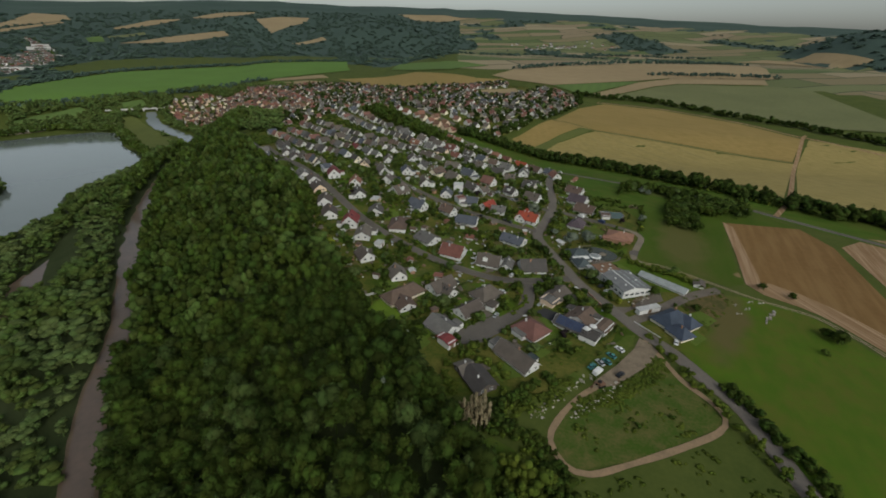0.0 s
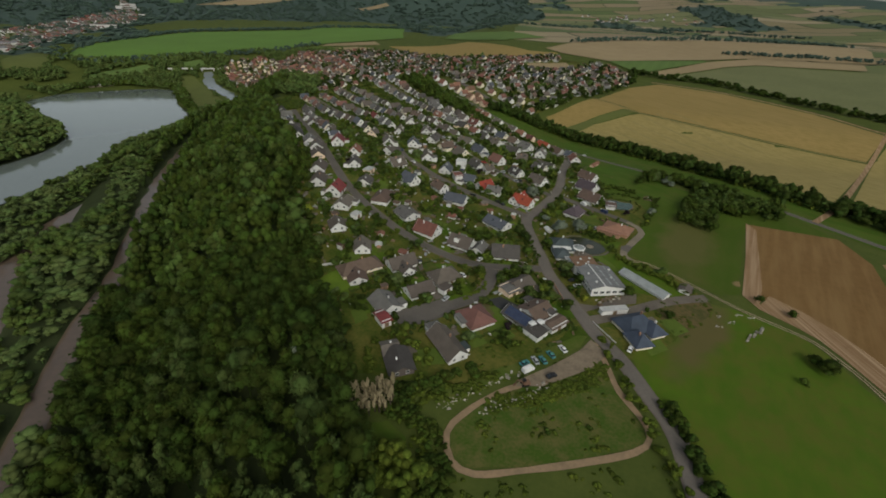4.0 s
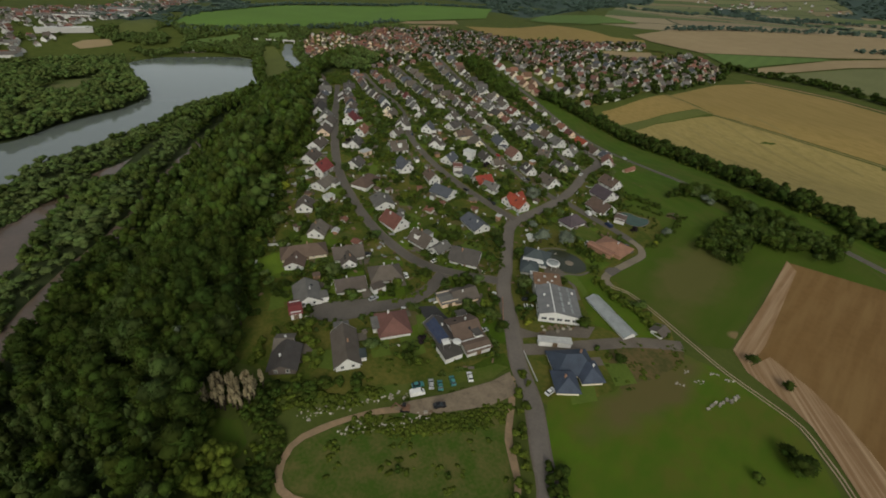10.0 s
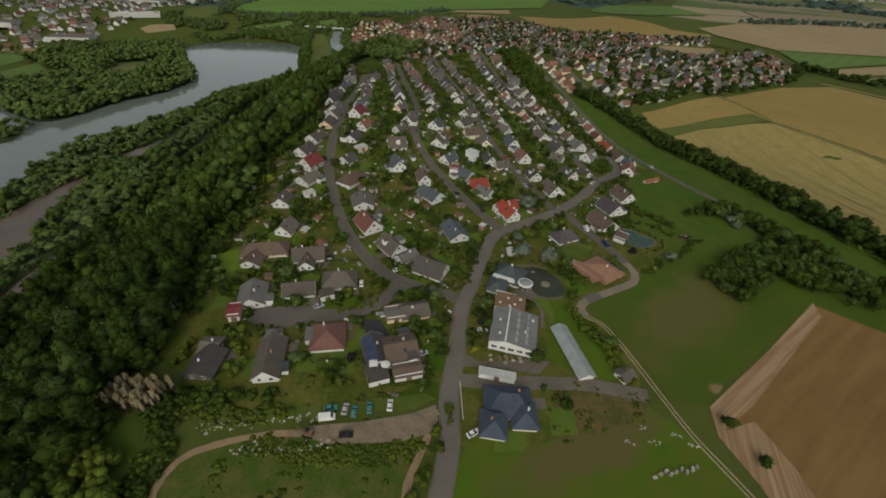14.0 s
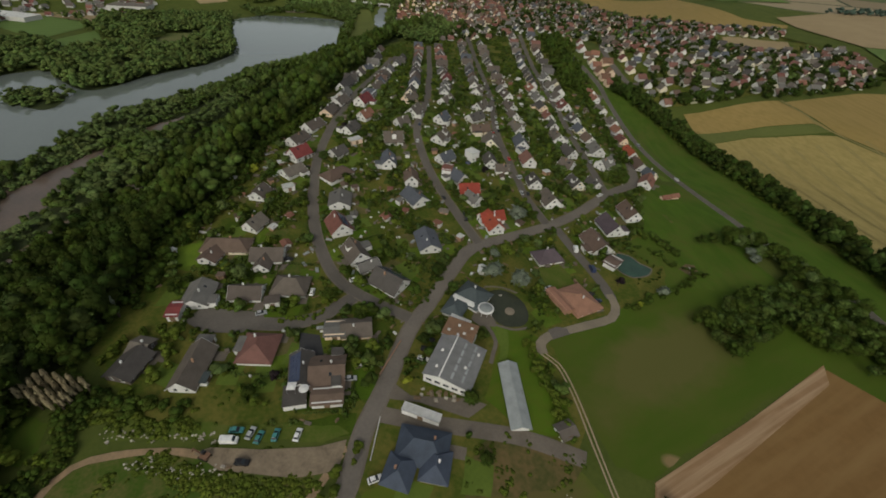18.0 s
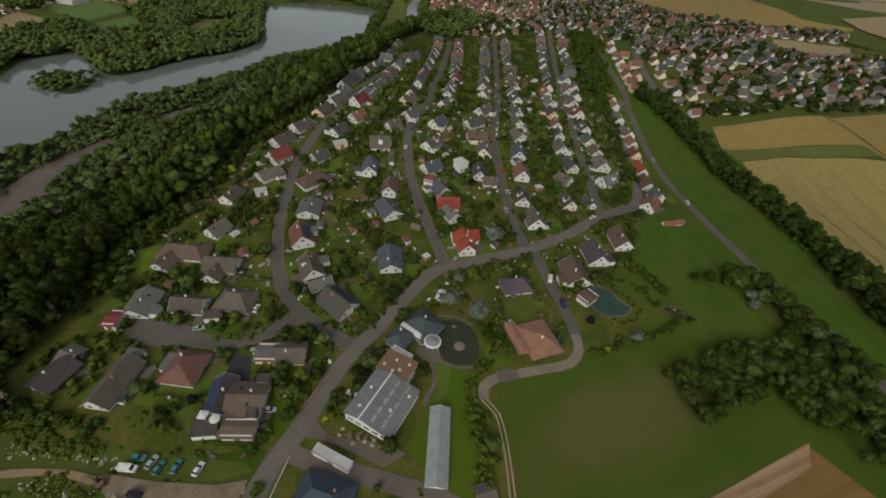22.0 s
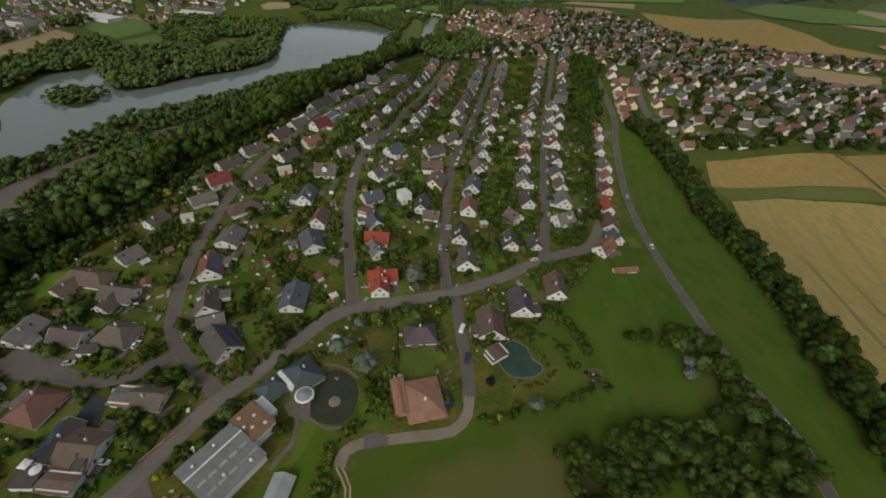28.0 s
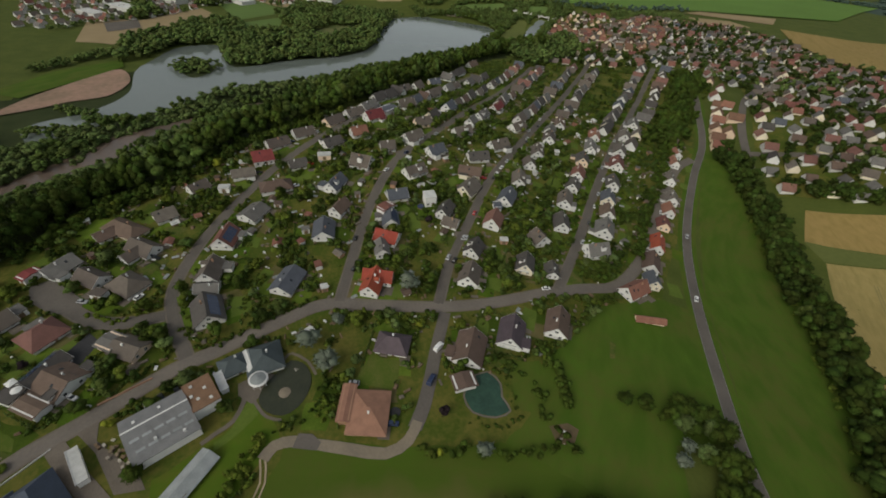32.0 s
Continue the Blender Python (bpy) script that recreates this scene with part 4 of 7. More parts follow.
def house(x, y, turn, length, width, high, roof="umber", kind="gable", wall=None, what="house", panels=0, words="", detail=2, extras=True):
    """A building as a thing, with its ridge along turn: walls, roof, chimney, windows and door. high: the ridge."""
    rng = random.Random(int(x * 31 + y * 17))
    wall = wall or rng.choice(["white"] * 8 + ["cream", "peach"])
    small = high < 4.2
    name = what if what != "house" else ("garage" if kind == "flat" and small else "shed" if small else "house")
    e = new(name)
    e.matrix_world = pose(x, y, ground(x, y) + 0.05, 0, 0, turn)
    if name == "house" and kind == "gable":
        high *= 0.9
    hl, hw = length / 2, width / 2
    FOOT.append((x, y, radians(turn), hl, hw))
    if extras and detail > 1 and name == "house" and kind == "gable" and high > 6:
        s = rng.choice((-1, 1))
        part("terrace", *boxes((-hl * 0.7, hl * 0.5, s * hw if s > 0 else -hw - 2.6, hw + 2.6 if s > 0 else -hw, -1.2, 0.12)), "paving", e)
        if rng.random() < 0.5:
            sx = rng.choice((-1, 1))
            part("balcony", *boxes((hl + 0.01 if sx > 0 else -hl - 1.3, hl + 1.3 if sx > 0 else -hl - 0.01, -hw * 0.6, hw * 0.6, 2.75, 2.95), (sx * (hl + 1.25) - 0.05, sx * (hl + 1.25) + 0.05, -hw * 0.6, hw * 0.6, 2.95, 3.85)), "frame", e, "white balcony on the gable")
        if rng.random() < 0.3 and width > 8:
            sy, dx = rng.choice((-1, 1)), rng.uniform(-0.2, 0.2) * length
            v = [(dx + a, sy * b, c) for b, c0 in ((hw * 0.8, 0), (hw * 0.15, 0)) for a, c in ((-1.3, high - 0.46 * width * 0.85), (1.3, high - 0.46 * width * 0.85), (1.3, high - 1.05), (0, high - 0.35), (-1.3, high - 1.05))]
            part("dormer", v, [(0, 1, 2, 3, 4), (9, 8, 7, 6, 5), (0, 5, 6, 1), (1, 6, 7, 2), (4, 9, 5, 0)], "wall_white", e)
            part("dormer_roof", [(q[0] * 1 + (0.25 if k % 5 == 2 else -0.25 if k % 5 == 4 else 0), q[1] + (sy * 0.25 if k < 5 else 0), q[2] + 0.06) for k, q in enumerate(v) if k % 5 > 1], [(1, 0, 3, 4), (2, 1, 4, 5)], "roof_" + roof, e)
    if extras and detail > 1 and name == "house" and kind == "gable" and length > 10 and rng.random() < 0.45:
        sx, sy, wide = rng.choice((-1, 1)), rng.choice((-1, 1)), rng.uniform(3.0, 4.2)
        x0, x1 = sorted((sx * hl * 0.15, sx * hl * 0.9))
        y0, y1 = sorted((sy * hw, sy * (hw + wide)))
        part("annex", *boxes((x0, x1, y0 + 0.01, y1 - 0.01, -1.4, 2.5)), "wall_" + wall, e, "low flat-roofed annex")
        part("annex_roof", *boxes((x0 - 0.15, x1 + 0.15, y0 + 0.01, y1 + 0.15, 2.5, 2.72)), "roof_" + rng.choice(("grey", "dark", roof)), e)
    if kind in ("flat", "low"):
        eave = high - (0.5 if kind == "low" else 0.25)
        part("wall", *boxes((-hl, hl, -hw, hw, -1.6, eave)), "wall_" + wall, e)
        if kind == "low":
            v, f = roof_shape(length, width, high, 0.6, "gable")
        else:
            v, f = boxes((-hl - 0.25, hl + 0.25, -hw - 0.25, hw + 0.25, eave, high), (-hl - 0.25, hl + 0.25, -hw - 0.25, -hw - 0.05, high, high + 0.15), (-hl - 0.25, hl + 0.25, hw + 0.05, hw + 0.25, high, high + 0.15))
        part("roof", v, f, "roof_" + roof, e)
        slope = 0.0
    else:
        rise = min(0.46 * width, high - (2.0 if small else 2.4))
        slope = rise / hw
        eave = high - rise - 0.12
        if kind == "hip":
            v, f = boxes((-hl, hl, -hw, hw, -1.6, eave - 0.2))
        else:
            v = [(sx * hl, sy * hw, z) for sx in (-1, 1) for sy, z in ((-1, -1.6), (1, -1.6), (1, eave), (0, high - 0.14), (-1, eave))]
            v = [(a, (b if abs(b) > 0.01 else 0), c) for a, b, c in v]
            f = [(0, 4, 3, 2, 1), (5, 6, 7, 8, 9), (0, 5, 9, 4), (4, 9, 8, 3), (3, 8, 7, 2), (2, 7, 6, 1), (1, 6, 5, 0)]
        part("wall", v, f, "wall_" + wall, e)
        v, f = roof_shape(length, width, high, rise, kind)
        part("roof", v, f, "roof_" + roof, e)
        if not small and detail > 1 and kind == "gable" and int(x * 3 + y * 5) % 5 < 3:
            for sx in (-1, 1):
                part("bargeboard", *bargeboard(sx, hl, hw, high, slope), "frame", e)
        if not small and detail > 1:
            cx, cy = rng.uniform(-0.25, 0.25) * length, rng.choice((-0.12, 0.12)) * width
            part("chimney", *boxes((cx - 0.3, cx + 0.3, cy - 0.26, cy + 0.26, high - slope * abs(cy) - 0.5, high + 0.35), (cx - 0.36, cx + 0.36, cy - 0.32, cy + 0.32, high + 0.35, high + 0.45)), "wall_" + rng.choice(("white", "white", "grey", "brick")), e)
            for k in range(rng.choice((0, 1, 1, 2, 3)) if kind == "gable" else 0):
                sy = rng.choice((-1, 1))
                py = sy * rng.uniform(0.3, 0.55) * hw
                share("skylight", SKYLIGHT, e, pose(rng.uniform(-0.35, 0.35) * length, py, high - slope * abs(py) + 0.02, -sy * math.degrees(math.atan(slope))))
    if panels:
        py = panels * hw * 0.52
        ang = -panels * math.degrees(math.atan(slope))
        wide = max(3, int((length - 1) / 2))
        for i in range(wide):
            for j in (-1, 0, 1):
                v, f = boxes((-0.95, 0.95, -0.72, 0.72, 0.05, 0.12))
                o = part("solar_panel", v, f, "solar", e)
                yy = py + panels * j * 1.5 * math.cos(math.atan(slope))
                o.matrix_local = pose((i - wide / 2 + 0.5) * 2.0, yy, high - slope * abs(yy) + 0.06, ang)
    if detail > 1 and not small and kind != "low":
        n = max(2, int(length / 3.6))
        for sy in (-1, 1):
            for i in range(n):
                window(e, (i + 0.5 - n / 2) * length / n, sy * (hw + 0.03), 0.9, 0 if sy < 0 else 180)
        if kind == "gable":
            for sx in (-1, 1):
                for py in (-0.22 * width, 0.22 * width):
                    window(e, sx * (hl + 0.03), py, 0.9, 90 * sx)
                if high > 6.6:
                    window(e, sx * (hl + 0.03), 0, 3.7, 90 * sx, 1.3)
        share("door", DOOR, e, pose(0.02 * length + 0.9, -hw - 0.05, 0.05))
    elif detail > 1:
        share("door", DOOR, e, pose(0, -hw - 0.04, 0.05), (1.6, 1, 1))
    tone = dict(white="white walls", cream="cream walls", grey="grey walls", peach="peach-coloured walls", brick="brick walls", dark="dark timber walls")[wall]
    return tagged(e, words or f"{WORDS[roof]} {'flat-roofed' if kind == 'flat' else 'hip-roofed' if kind == 'hip' else 'gabled'} {name} with {tone}", name, "village houses")


house(-16.9, 174.2, 41, 20.3, 9.5, 5.5, "brown", "hip")
house(-15.7, 166.3, 119, 9.5, 8.1, 5, "brown", "gable")
house(1.9, 182.7, 42, 13.5, 9, 6.5, "umber", "gable")
house(4.8, 178.5, 128, 9.7, 6.3, 5.5, "umber", "gable")
house(2.6, 150.3, 133, 12.4, 9.9, 6, "grey", "gable")
house(4.5, 140.2, 43, 4.1, 7, 4, "red", "low")
house(15.2, 163.4, 41, 12.2, 8.1, 6, "umber", "gable")
house(25, 177.4, 38, 13.8, 10.6, 6.2, "umber", "hip")
house(26.8, 167, 55, 5.6, 4, 3, "umber", "flat")
house(61.8, 179.6, 47, 10.8, 8.6, 5.2, "umber", "gable")
house(56.6, 173.6, 45, 7.2, 7, 3.6, "grey", "low")
house(8.9, 217.9, 155, 12.8, 9.9, 8, "maroon", "gable", "white", panels=-1)
house(29.5, 209.6, 159, 12.6, 9, 7.5, "umber", "gable")
house(39.5, 207.5, 73, 9.3, 6, 5, "grey", "gable")
house(53.6, 206.8, 4, 14, 11, 7.6, "dark", "gable", "white", panels=1, extras=False)
house(-56.1, 245.4, 92, 11.3, 9, 9, "red", "gable")
house(-46, 232.6, 91, 12.1, 9, 5.5, "taupe", "gable")
house(-34.7, 221.2, 75, 5.6, 4, 3, "pale", "flat")
house(-41.3, 208.1, 121, 10, 8.1, 6, "umber", "gable")
house(-21.3, 191.5, 110, 9.5, 8.1, 6.5, "taupe", "gable")
house(-42.7, 263.4, 94, 9.7, 9, 6, "dark", "gable")
house(-45.3, 280.3, 77, 7.7, 5, 3, "pale", "flat")
house(-25.9, 247.7, 88, 16.7, 10.3, 5.5, "brown", "hip")
house(-6.7, 232.8, 135, 12.8, 10.8, 5.5, "grey", "gable")
house(6.5, 275.3, 134, 11.1, 7.2, 7.5, "brown", "gable")
house(19.6, 263.3, 163, 13.5, 9.9, 6.5, "slate", "gable")
house(20.3, 240.4, 165, 4.3, 4, 3, "brick", "gable")
house(-15, 278.8, 137, 12.9, 8.1, 7.5, "slate", "gable")
house(-30.5, 299.8, 49, 11.6, 10.8, 8, "umber", "gable")
house(-41.5, 320.5, 83, 8.9, 8.1, 7, "taupe", "gable")
house(-58.5, 288.8, 108, 11.8, 8.1, 6.5, "dark", "gable")
house(-79.7, 274.9, 102, 13.5, 9, 6.5, "umber", "gable")
house(-72.4, 256.7, 106, 13.5, 9, 6.5, "umber", "gable")
house(-90.2, 298, 116, 13.5, 9, 6.5, "umber", "gable")
house(-98.6, 315.7, 110, 13.5, 9, 6.5, "taupe", "gable")
house(-111.3, 330.6, 119, 13.5, 9, 6.5, "grey", "gable")
house(-85.1, 326.1, 107, 13.2, 9, 8.5, "crimson", "gable")
house(-93.4, 339.9, 117, 12.6, 9, 5, "slate", "low")
house(-64.8, 308.6, 98, 10.4, 8.1, 7.5, "brick", "gable")
house(-104.8, 359.3, 99, 13.5, 9, 7, "umber", "gable")
house(-141.1, 402.2, 116, 13.5, 9, 6, "umber", "gable")
house(-154.6, 377.4, 113, 13.5, 8.1, 7, "taupe", "gable")
house(-158.5, 429.3, 112, 13.5, 9, 6.5, "umber", "gable")
house(-229.6, 490.5, 116, 13.5, 8.1, 7, "brown", "gable")
house(-175.2, 417.5, 98, 11.3, 7.2, 6.5, "slate", "gable")
house(-65.1, 356, 94, 11.7, 8.1, 7.5, "umber", "gable")
house(-47.6, 340.9, 110, 13.5, 8.1, 7.5, "taupe", "gable")
house(-28.5, 349.1, 101, 11, 8.1, 7.5, "slate", "gable")
house(-12.3, 327.3, 104, 13.2, 9, 7, "umber", "gable")
house(5.6, 309, 85, 10.8, 8.1, 7, "slate", "gable")
house(23.2, 298.3, 164, 12, 8.1, 7, "slate", "gable", panels=-1)
house(15.8, 298.3, 25, 5.4, 8, 5.5, "maroon", "low")
house(36.2, 291.7, 47, 11.3, 8.1, 7.5, "orange", "gable", "white")
house(43.7, 286.1, 166, 9.3, 6.3, 7, "grey", "gable")
house(48, 239.8, 142, 14.5, 10, 6, "slate", "gable", "white", words="slate-roofed gabled house with a white dormer in a garden")
house(72.3, 160.4, 139, 10, 2.8, 4.0, "dark", "flat", "white", "conservatory", words="long black-glazed conservatory with a white frame")
house(63.7, 274.6, 145, 13.5, 8.1, 8, "orange", "gable", "white")
house(60.6, 278.3, 58, 13.1, 7.2, 7.5, "orange", "gable", "white")
house(15.5, 325, 80, 6.3, 7, 6, "pale", "flat")
house(26.7, 329.6, 133, 11.3, 7.2, 7.5, "dark", "gable")
house(36.5, 328.5, 43, 8.2, 6.3, 6, "umber", "gable")
house(12.4, 351.9, 124, 13.5, 10.8, 8, "taupe", "gable")
house(-2.5, 361.4, 55, 13.5, 8.1, 6.5, "brown", "gable")
house(-16.3, 374.7, 82, 13.5, 9, 6.5, "dark", "gable")
house(-25.9, 396.8, 98, 13.5, 9, 7.5, "umber", "gable")
house(-49.4, 428.7, 108, 13.5, 8.1, 7, "umber", "gable")
house(-47.3, 379, 97, 13.5, 8.1, 7, "taupe", "gable")
house(-70.5, 408.7, 124, 13.5, 8.1, 7.5, "grey", "gable")
house(-86.7, 432.8, 123, 13.5, 7.2, 7.5, "crimson", "gable")
house(59.2, 330.3, 132, 9.8, 8.1, 7.5, "dark", "gable")
house(75.4, 319, 141, 11.8, 9, 8, "umber", "gable")
house(26.4, 371.4, 131, 13.5, 9, 7.5, "slate", "gable")
house(32.1, 361, 70, 3.8, 6, 4, "slate", "low")
house(12.5, 389.3, 145, 13.5, 8.1, 7.5, "taupe", "gable")
house(-1.1, 406.5, 153, 8.3, 8.1, 7.5, "umber", "gable")
house(-12.8, 421.8, 145, 13.5, 8.1, 7.5, "umber", "gable")
house(-29.9, 445.4, 140, 13.5, 8.1, 7.5, "umber", "gable")
house(-50.9, 472.5, 140, 13.5, 8.1, 7.5, "brown", "gable")
house(78.3, 349.6, 142, 10.6, 8.1, 7.5, "dark", "gable")
house(86.4, 360.7, 148, 8.6, 6, 5.5, "dark", "gable")
house(63.8, 369.1, 176, 8.5, 9, 8, "umber", "gable")
house(55.9, 390.7, 146, 11.9, 8.1, 7.5, "dark", "gable")
house(38.2, 407.3, 137, 13.4, 8.1, 7.5, "taupe", "gable")
house(27.1, 422.4, 133, 9.8, 8.1, 7.5, "dark", "gable")
house(16.5, 435.5, 132, 11.5, 8.1, 7.5, "brick", "gable")
house(2.2, 451.4, 139, 12, 8.1, 7.5, "dark", "gable")
house(-11.2, 471, 137, 13.5, 8.1, 7.5, "grey", "gable")
house(-28.7, 490.9, 139, 13.5, 8.1, 7, "brick", "gable")
house(81.6, 394.7, 77, 11.4, 9, 9, "grey", "gable")
house(68, 413.7, 134, 12.3, 9.9, 8.5, "grey", "gable")
house(56, 426.9, 140, 10, 8.1, 8, "brown", "gable")
house(44.3, 438, 136, 10.9, 8.1, 8, "slate", "gable")
house(31.6, 453.7, 138, 11.6, 8.1, 8, "dark", "gable")
house(13.1, 475.2, 136, 13.5, 9, 8, "maroon", "gable")
house(-1.8, 492.3, 133, 13.5, 8.1, 8, "taupe", "gable")
house(-21.7, 517.6, 135, 13.5, 8.1, 8, "taupe", "gable")
house(-40.3, 547, 133, 13.5, 8.1, 8, "grey", "gable")
house(111.9, 393.1, 95, 13, 8.1, 8, "brick", "gable")
house(109.8, 408.6, 146, 8.4, 7.2, 7.5, "slate", "gable")
house(98.3, 421.2, 131, 13.5, 8.1, 7, "brown", "gable")
house(87, 438.7, 132, 13.3, 7.2, 7, "orange", "gable", "white")
house(73.9, 458.6, 137, 9, 7.2, 7, "maroon", "gable")
house(64.2, 474.2, 136, 10.2, 7.2, 7, "brick", "gable")
house(55.4, 487.1, 134, 10.8, 7.2, 7, "taupe", "gable")
house(37.9, 503.8, 135, 11.1, 7.2, 7, "taupe", "gable")
house(22.5, 525.8, 142, 10.5, 6.3, 7, "brick", "gable")
house(13.2, 538.6, 145, 9.5, 6.3, 7, "brick", "gable")
house(3.1, 553.1, 141, 9.8, 6.3, 7, "taupe", "gable")
house(128.9, 386.2, 58, 13.1, 3, 3.2, "brick", "gable")
house(124.6, 289.6, 172, 5.8, 8, 3.5, "brown", "low")
house(112.4, 319.1, 139, 13.5, 9.9, 8, "plum", "gable")
house(116, 340.8, 136, 13.2, 9, 8, "brown", "gable")
house(103.6, 168.6, 19, 12.6, 2.8, 2.7, "pale", "flat", "white", "container", words="long white container beside a yard")
house(94.1, 203.1, 16, 12, 8.5, 5.2, "rust", "flat", "white", "workshop_annex", words="rust-brown flat-roofed annex of a workshop")
house(90, 209, 12, 8.2, 2.4, 2.6, "pale", "flat", "white", "container", words="short pale container beside the annex")
house(115.9, 247.3, 153, 13.5, 3.8, 3.5, "salmon", "low", "brick", words="low salmon-tiled wing of a wide bungalow")
house(122, 253.4, 63, 12.8, 15.4, 5.2, "salmon", "hip", "brick", words="wide salmon-tiled hip-roofed bungalow with brick walls")
house(85.6, 224.2, 0, 12.5, 12, 6, "teal_slate", "hip", "white", "restaurant", words="slate-roofed pyramid-roofed garden restaurant beside a pond")
house(84.3, 213.6, 100, 9, 7.6, 5, "teal_slate", "hip", "grey", words="low slate-roofed wing of a garden restaurant")
house(85, 219.3, 7, 9, 2.2, 3.4, "pale", "low", "white", "conservatory", words="white glazed link between two slate roofs")
house(68.8, 159.6, 45, 11.2, 12.6, 6.2, "brown", "gable", "white", words="weathered brown gabled house with white balcony")
house(61.6, 154.2, 140, 13.5, 7.4, 5.2, "dark", "gable", "white", panels=1, words="black-roofed house wing with solar panels along its eaves")
house(68.0, 146.6, 140, 7.4, 7.0, 2.8, "dark", "flat", "white", "roof_terrace", words="black flat roof terrace with white edge boards")
house(76.2, 153.2, 45, 9.6, 5.6, 3.6, "brown", "low", "white", "veranda", words="low brown-roofed veranda below a balcony")
house(111, 160.4, 28, 15, 11, 6.4, "blue", "hip", "cream", words="blue slate hip-roofed house with cream walls")
house(110.2, 150.6, 112, 8.8, 7.6, 5.6, "blue", "hip", "cream", words="blue slate hip-roofed wing of a large house")
house(117.4, 158.6, 118, 9, 7.6, 5.4, "blue", "hip", "cream", words="blue slate hip-roofed garden wing")
house(123.4, 194.5, 131, 24.5, 5.6, 3.4, "glass", "gable", "white", "greenhouse", words="long low translucent greenhouse in a nursery")
house(143.0, 194, 60, 5.4, 4.8, 3.0, "taupe", "gable", "white", "shed", words="small brown-roofed shed beside the track")
house(42.6, 150.4, 128, 12.6, 11.6, 6.2, "russet", "hip", "white")
house(36.8, 147.2, 128, 6.5, 3, 2.6, "grey", "flat", "white")
house(26, 139.8, 128, 4.6, 5.4, 2.8, "grey", "flat", "white")
house(39.8, 131.8, 128, 4, 2.6, 2.2, "teal_slate", "flat", "white", "porch", words="small teal glazed porch beside a long house")
house(33, 131.6, 128, 17.3, 8.4, 6.6, "umber", "gable", "white", extras=False, words="long weathered brown gabled house with white gable wall")
house(16.6, 118.8, 118, 11.5, 9, 5.2, "dark", "gable", "dark")
house(11.8, 124.6, 28, 6, 7, 4.4, "taupe", "gable", "dark")
house(97.9, 271.4, 56, 12.6, 9.2, 6, "plum", "hip", "white")
house(112.4, 299, 140, 14.5, 11, 7.4, "brown", "gable", "white")


def workshop(x, y, turn, length, width, high):
    """The hall: a ridge nearer to the road, a white ridge strip, roof lights and vents."""
    e = new("workshop")
    e.matrix_world = pose(x, y, ground(x, y) + 0.05, 0, 0, turn)
    hl, hw, ry, eave = length / 2, width / 2, width * 0.16, high - 2.0
    v = [(sx * hl, py, z) for sx in (-1, 1) for py, z in ((-hw, -1.6), (hw, -1.6), (hw, eave + 0.5), (ry, high), (-hw, eave))]
    part("wall", v, [(0, 4, 3, 2, 1), (5, 6, 7, 8, 9), (0, 5, 9, 4), (4, 9, 8, 3), (3, 8, 7, 2), (2, 7, 6, 1), (1, 6, 5, 0)], "wall_white", e)
    for py, z, name in ((hw + 0.4, eave + 0.42, "roof"), (-hw - 0.4, eave - 0.08, "roof")):
        v = [(sx * (hl + 0.4), q, h + d) for d in (0.05, 0.25) for sx in (-1, 1) for q, h in ((ry, high), (py, z))]
        f = [(0, 1, 3, 2), (4, 6, 7, 5), (0, 4, 5, 1), (2, 3, 7, 6), (1, 5, 7, 3), (0, 2, 6, 4)]
        part(name, v, f, "roof_zinc", e)
    part("ridge_strip", *boxes((-hl - 0.4, hl + 0.4, ry - 0.25, ry + 0.25, high + 0.2, high + 0.34)), "wall_white", e, "white ridge strip")
    slope = (high - eave) / (ry + hw)
    for i in range(5):
        px = (i - 2) * length / 5.4
        for py in (-hw * 0.15, -hw * 0.6):
            o = part("roof_light", *boxes((-1.3, 1.3, -0.45, 0.45, 0.0, 0.12)), "roof_glass", e, "translucent roof light")
            o.matrix_local = pose(px + (0.6 if py < -hw * 0.4 else 0), py, high - slope * (ry - py) + 0.26, math.degrees(math.atan(slope)))
    for px, py in ((-0.3, 0.3), (0.1, 0.34), (-0.1, -0.25), (0.3, -0.4)):
        z = high - (slope if py < 0.16 else 0.3) * abs(ry - py * width) + 0.2
        part("roof_vent", *boxes((px * length - 0.4, px * length + 0.4, py * width - 0.4, py * width + 0.4, z - 0.2, z + 0.7)), "wall_white", e, "white roof vent")
    for i in range(5):
        window(e, -hl - 0.03, (i - 2) * 3.2, 1.4, -90, 2.0)
        window(e, (i - 2) * 3.4, hw + 0.03, 1.4, 180, 2.0)
    return tagged(e, "grey corrugated workshop hall with white gable beside the road", "workshop", "village houses")


workshop(101.0, 190.6, 106, 18.6, 17, 5.9)


# ---- far rows of the village, and the town ----
PLAIN, DISTANT = {}, []


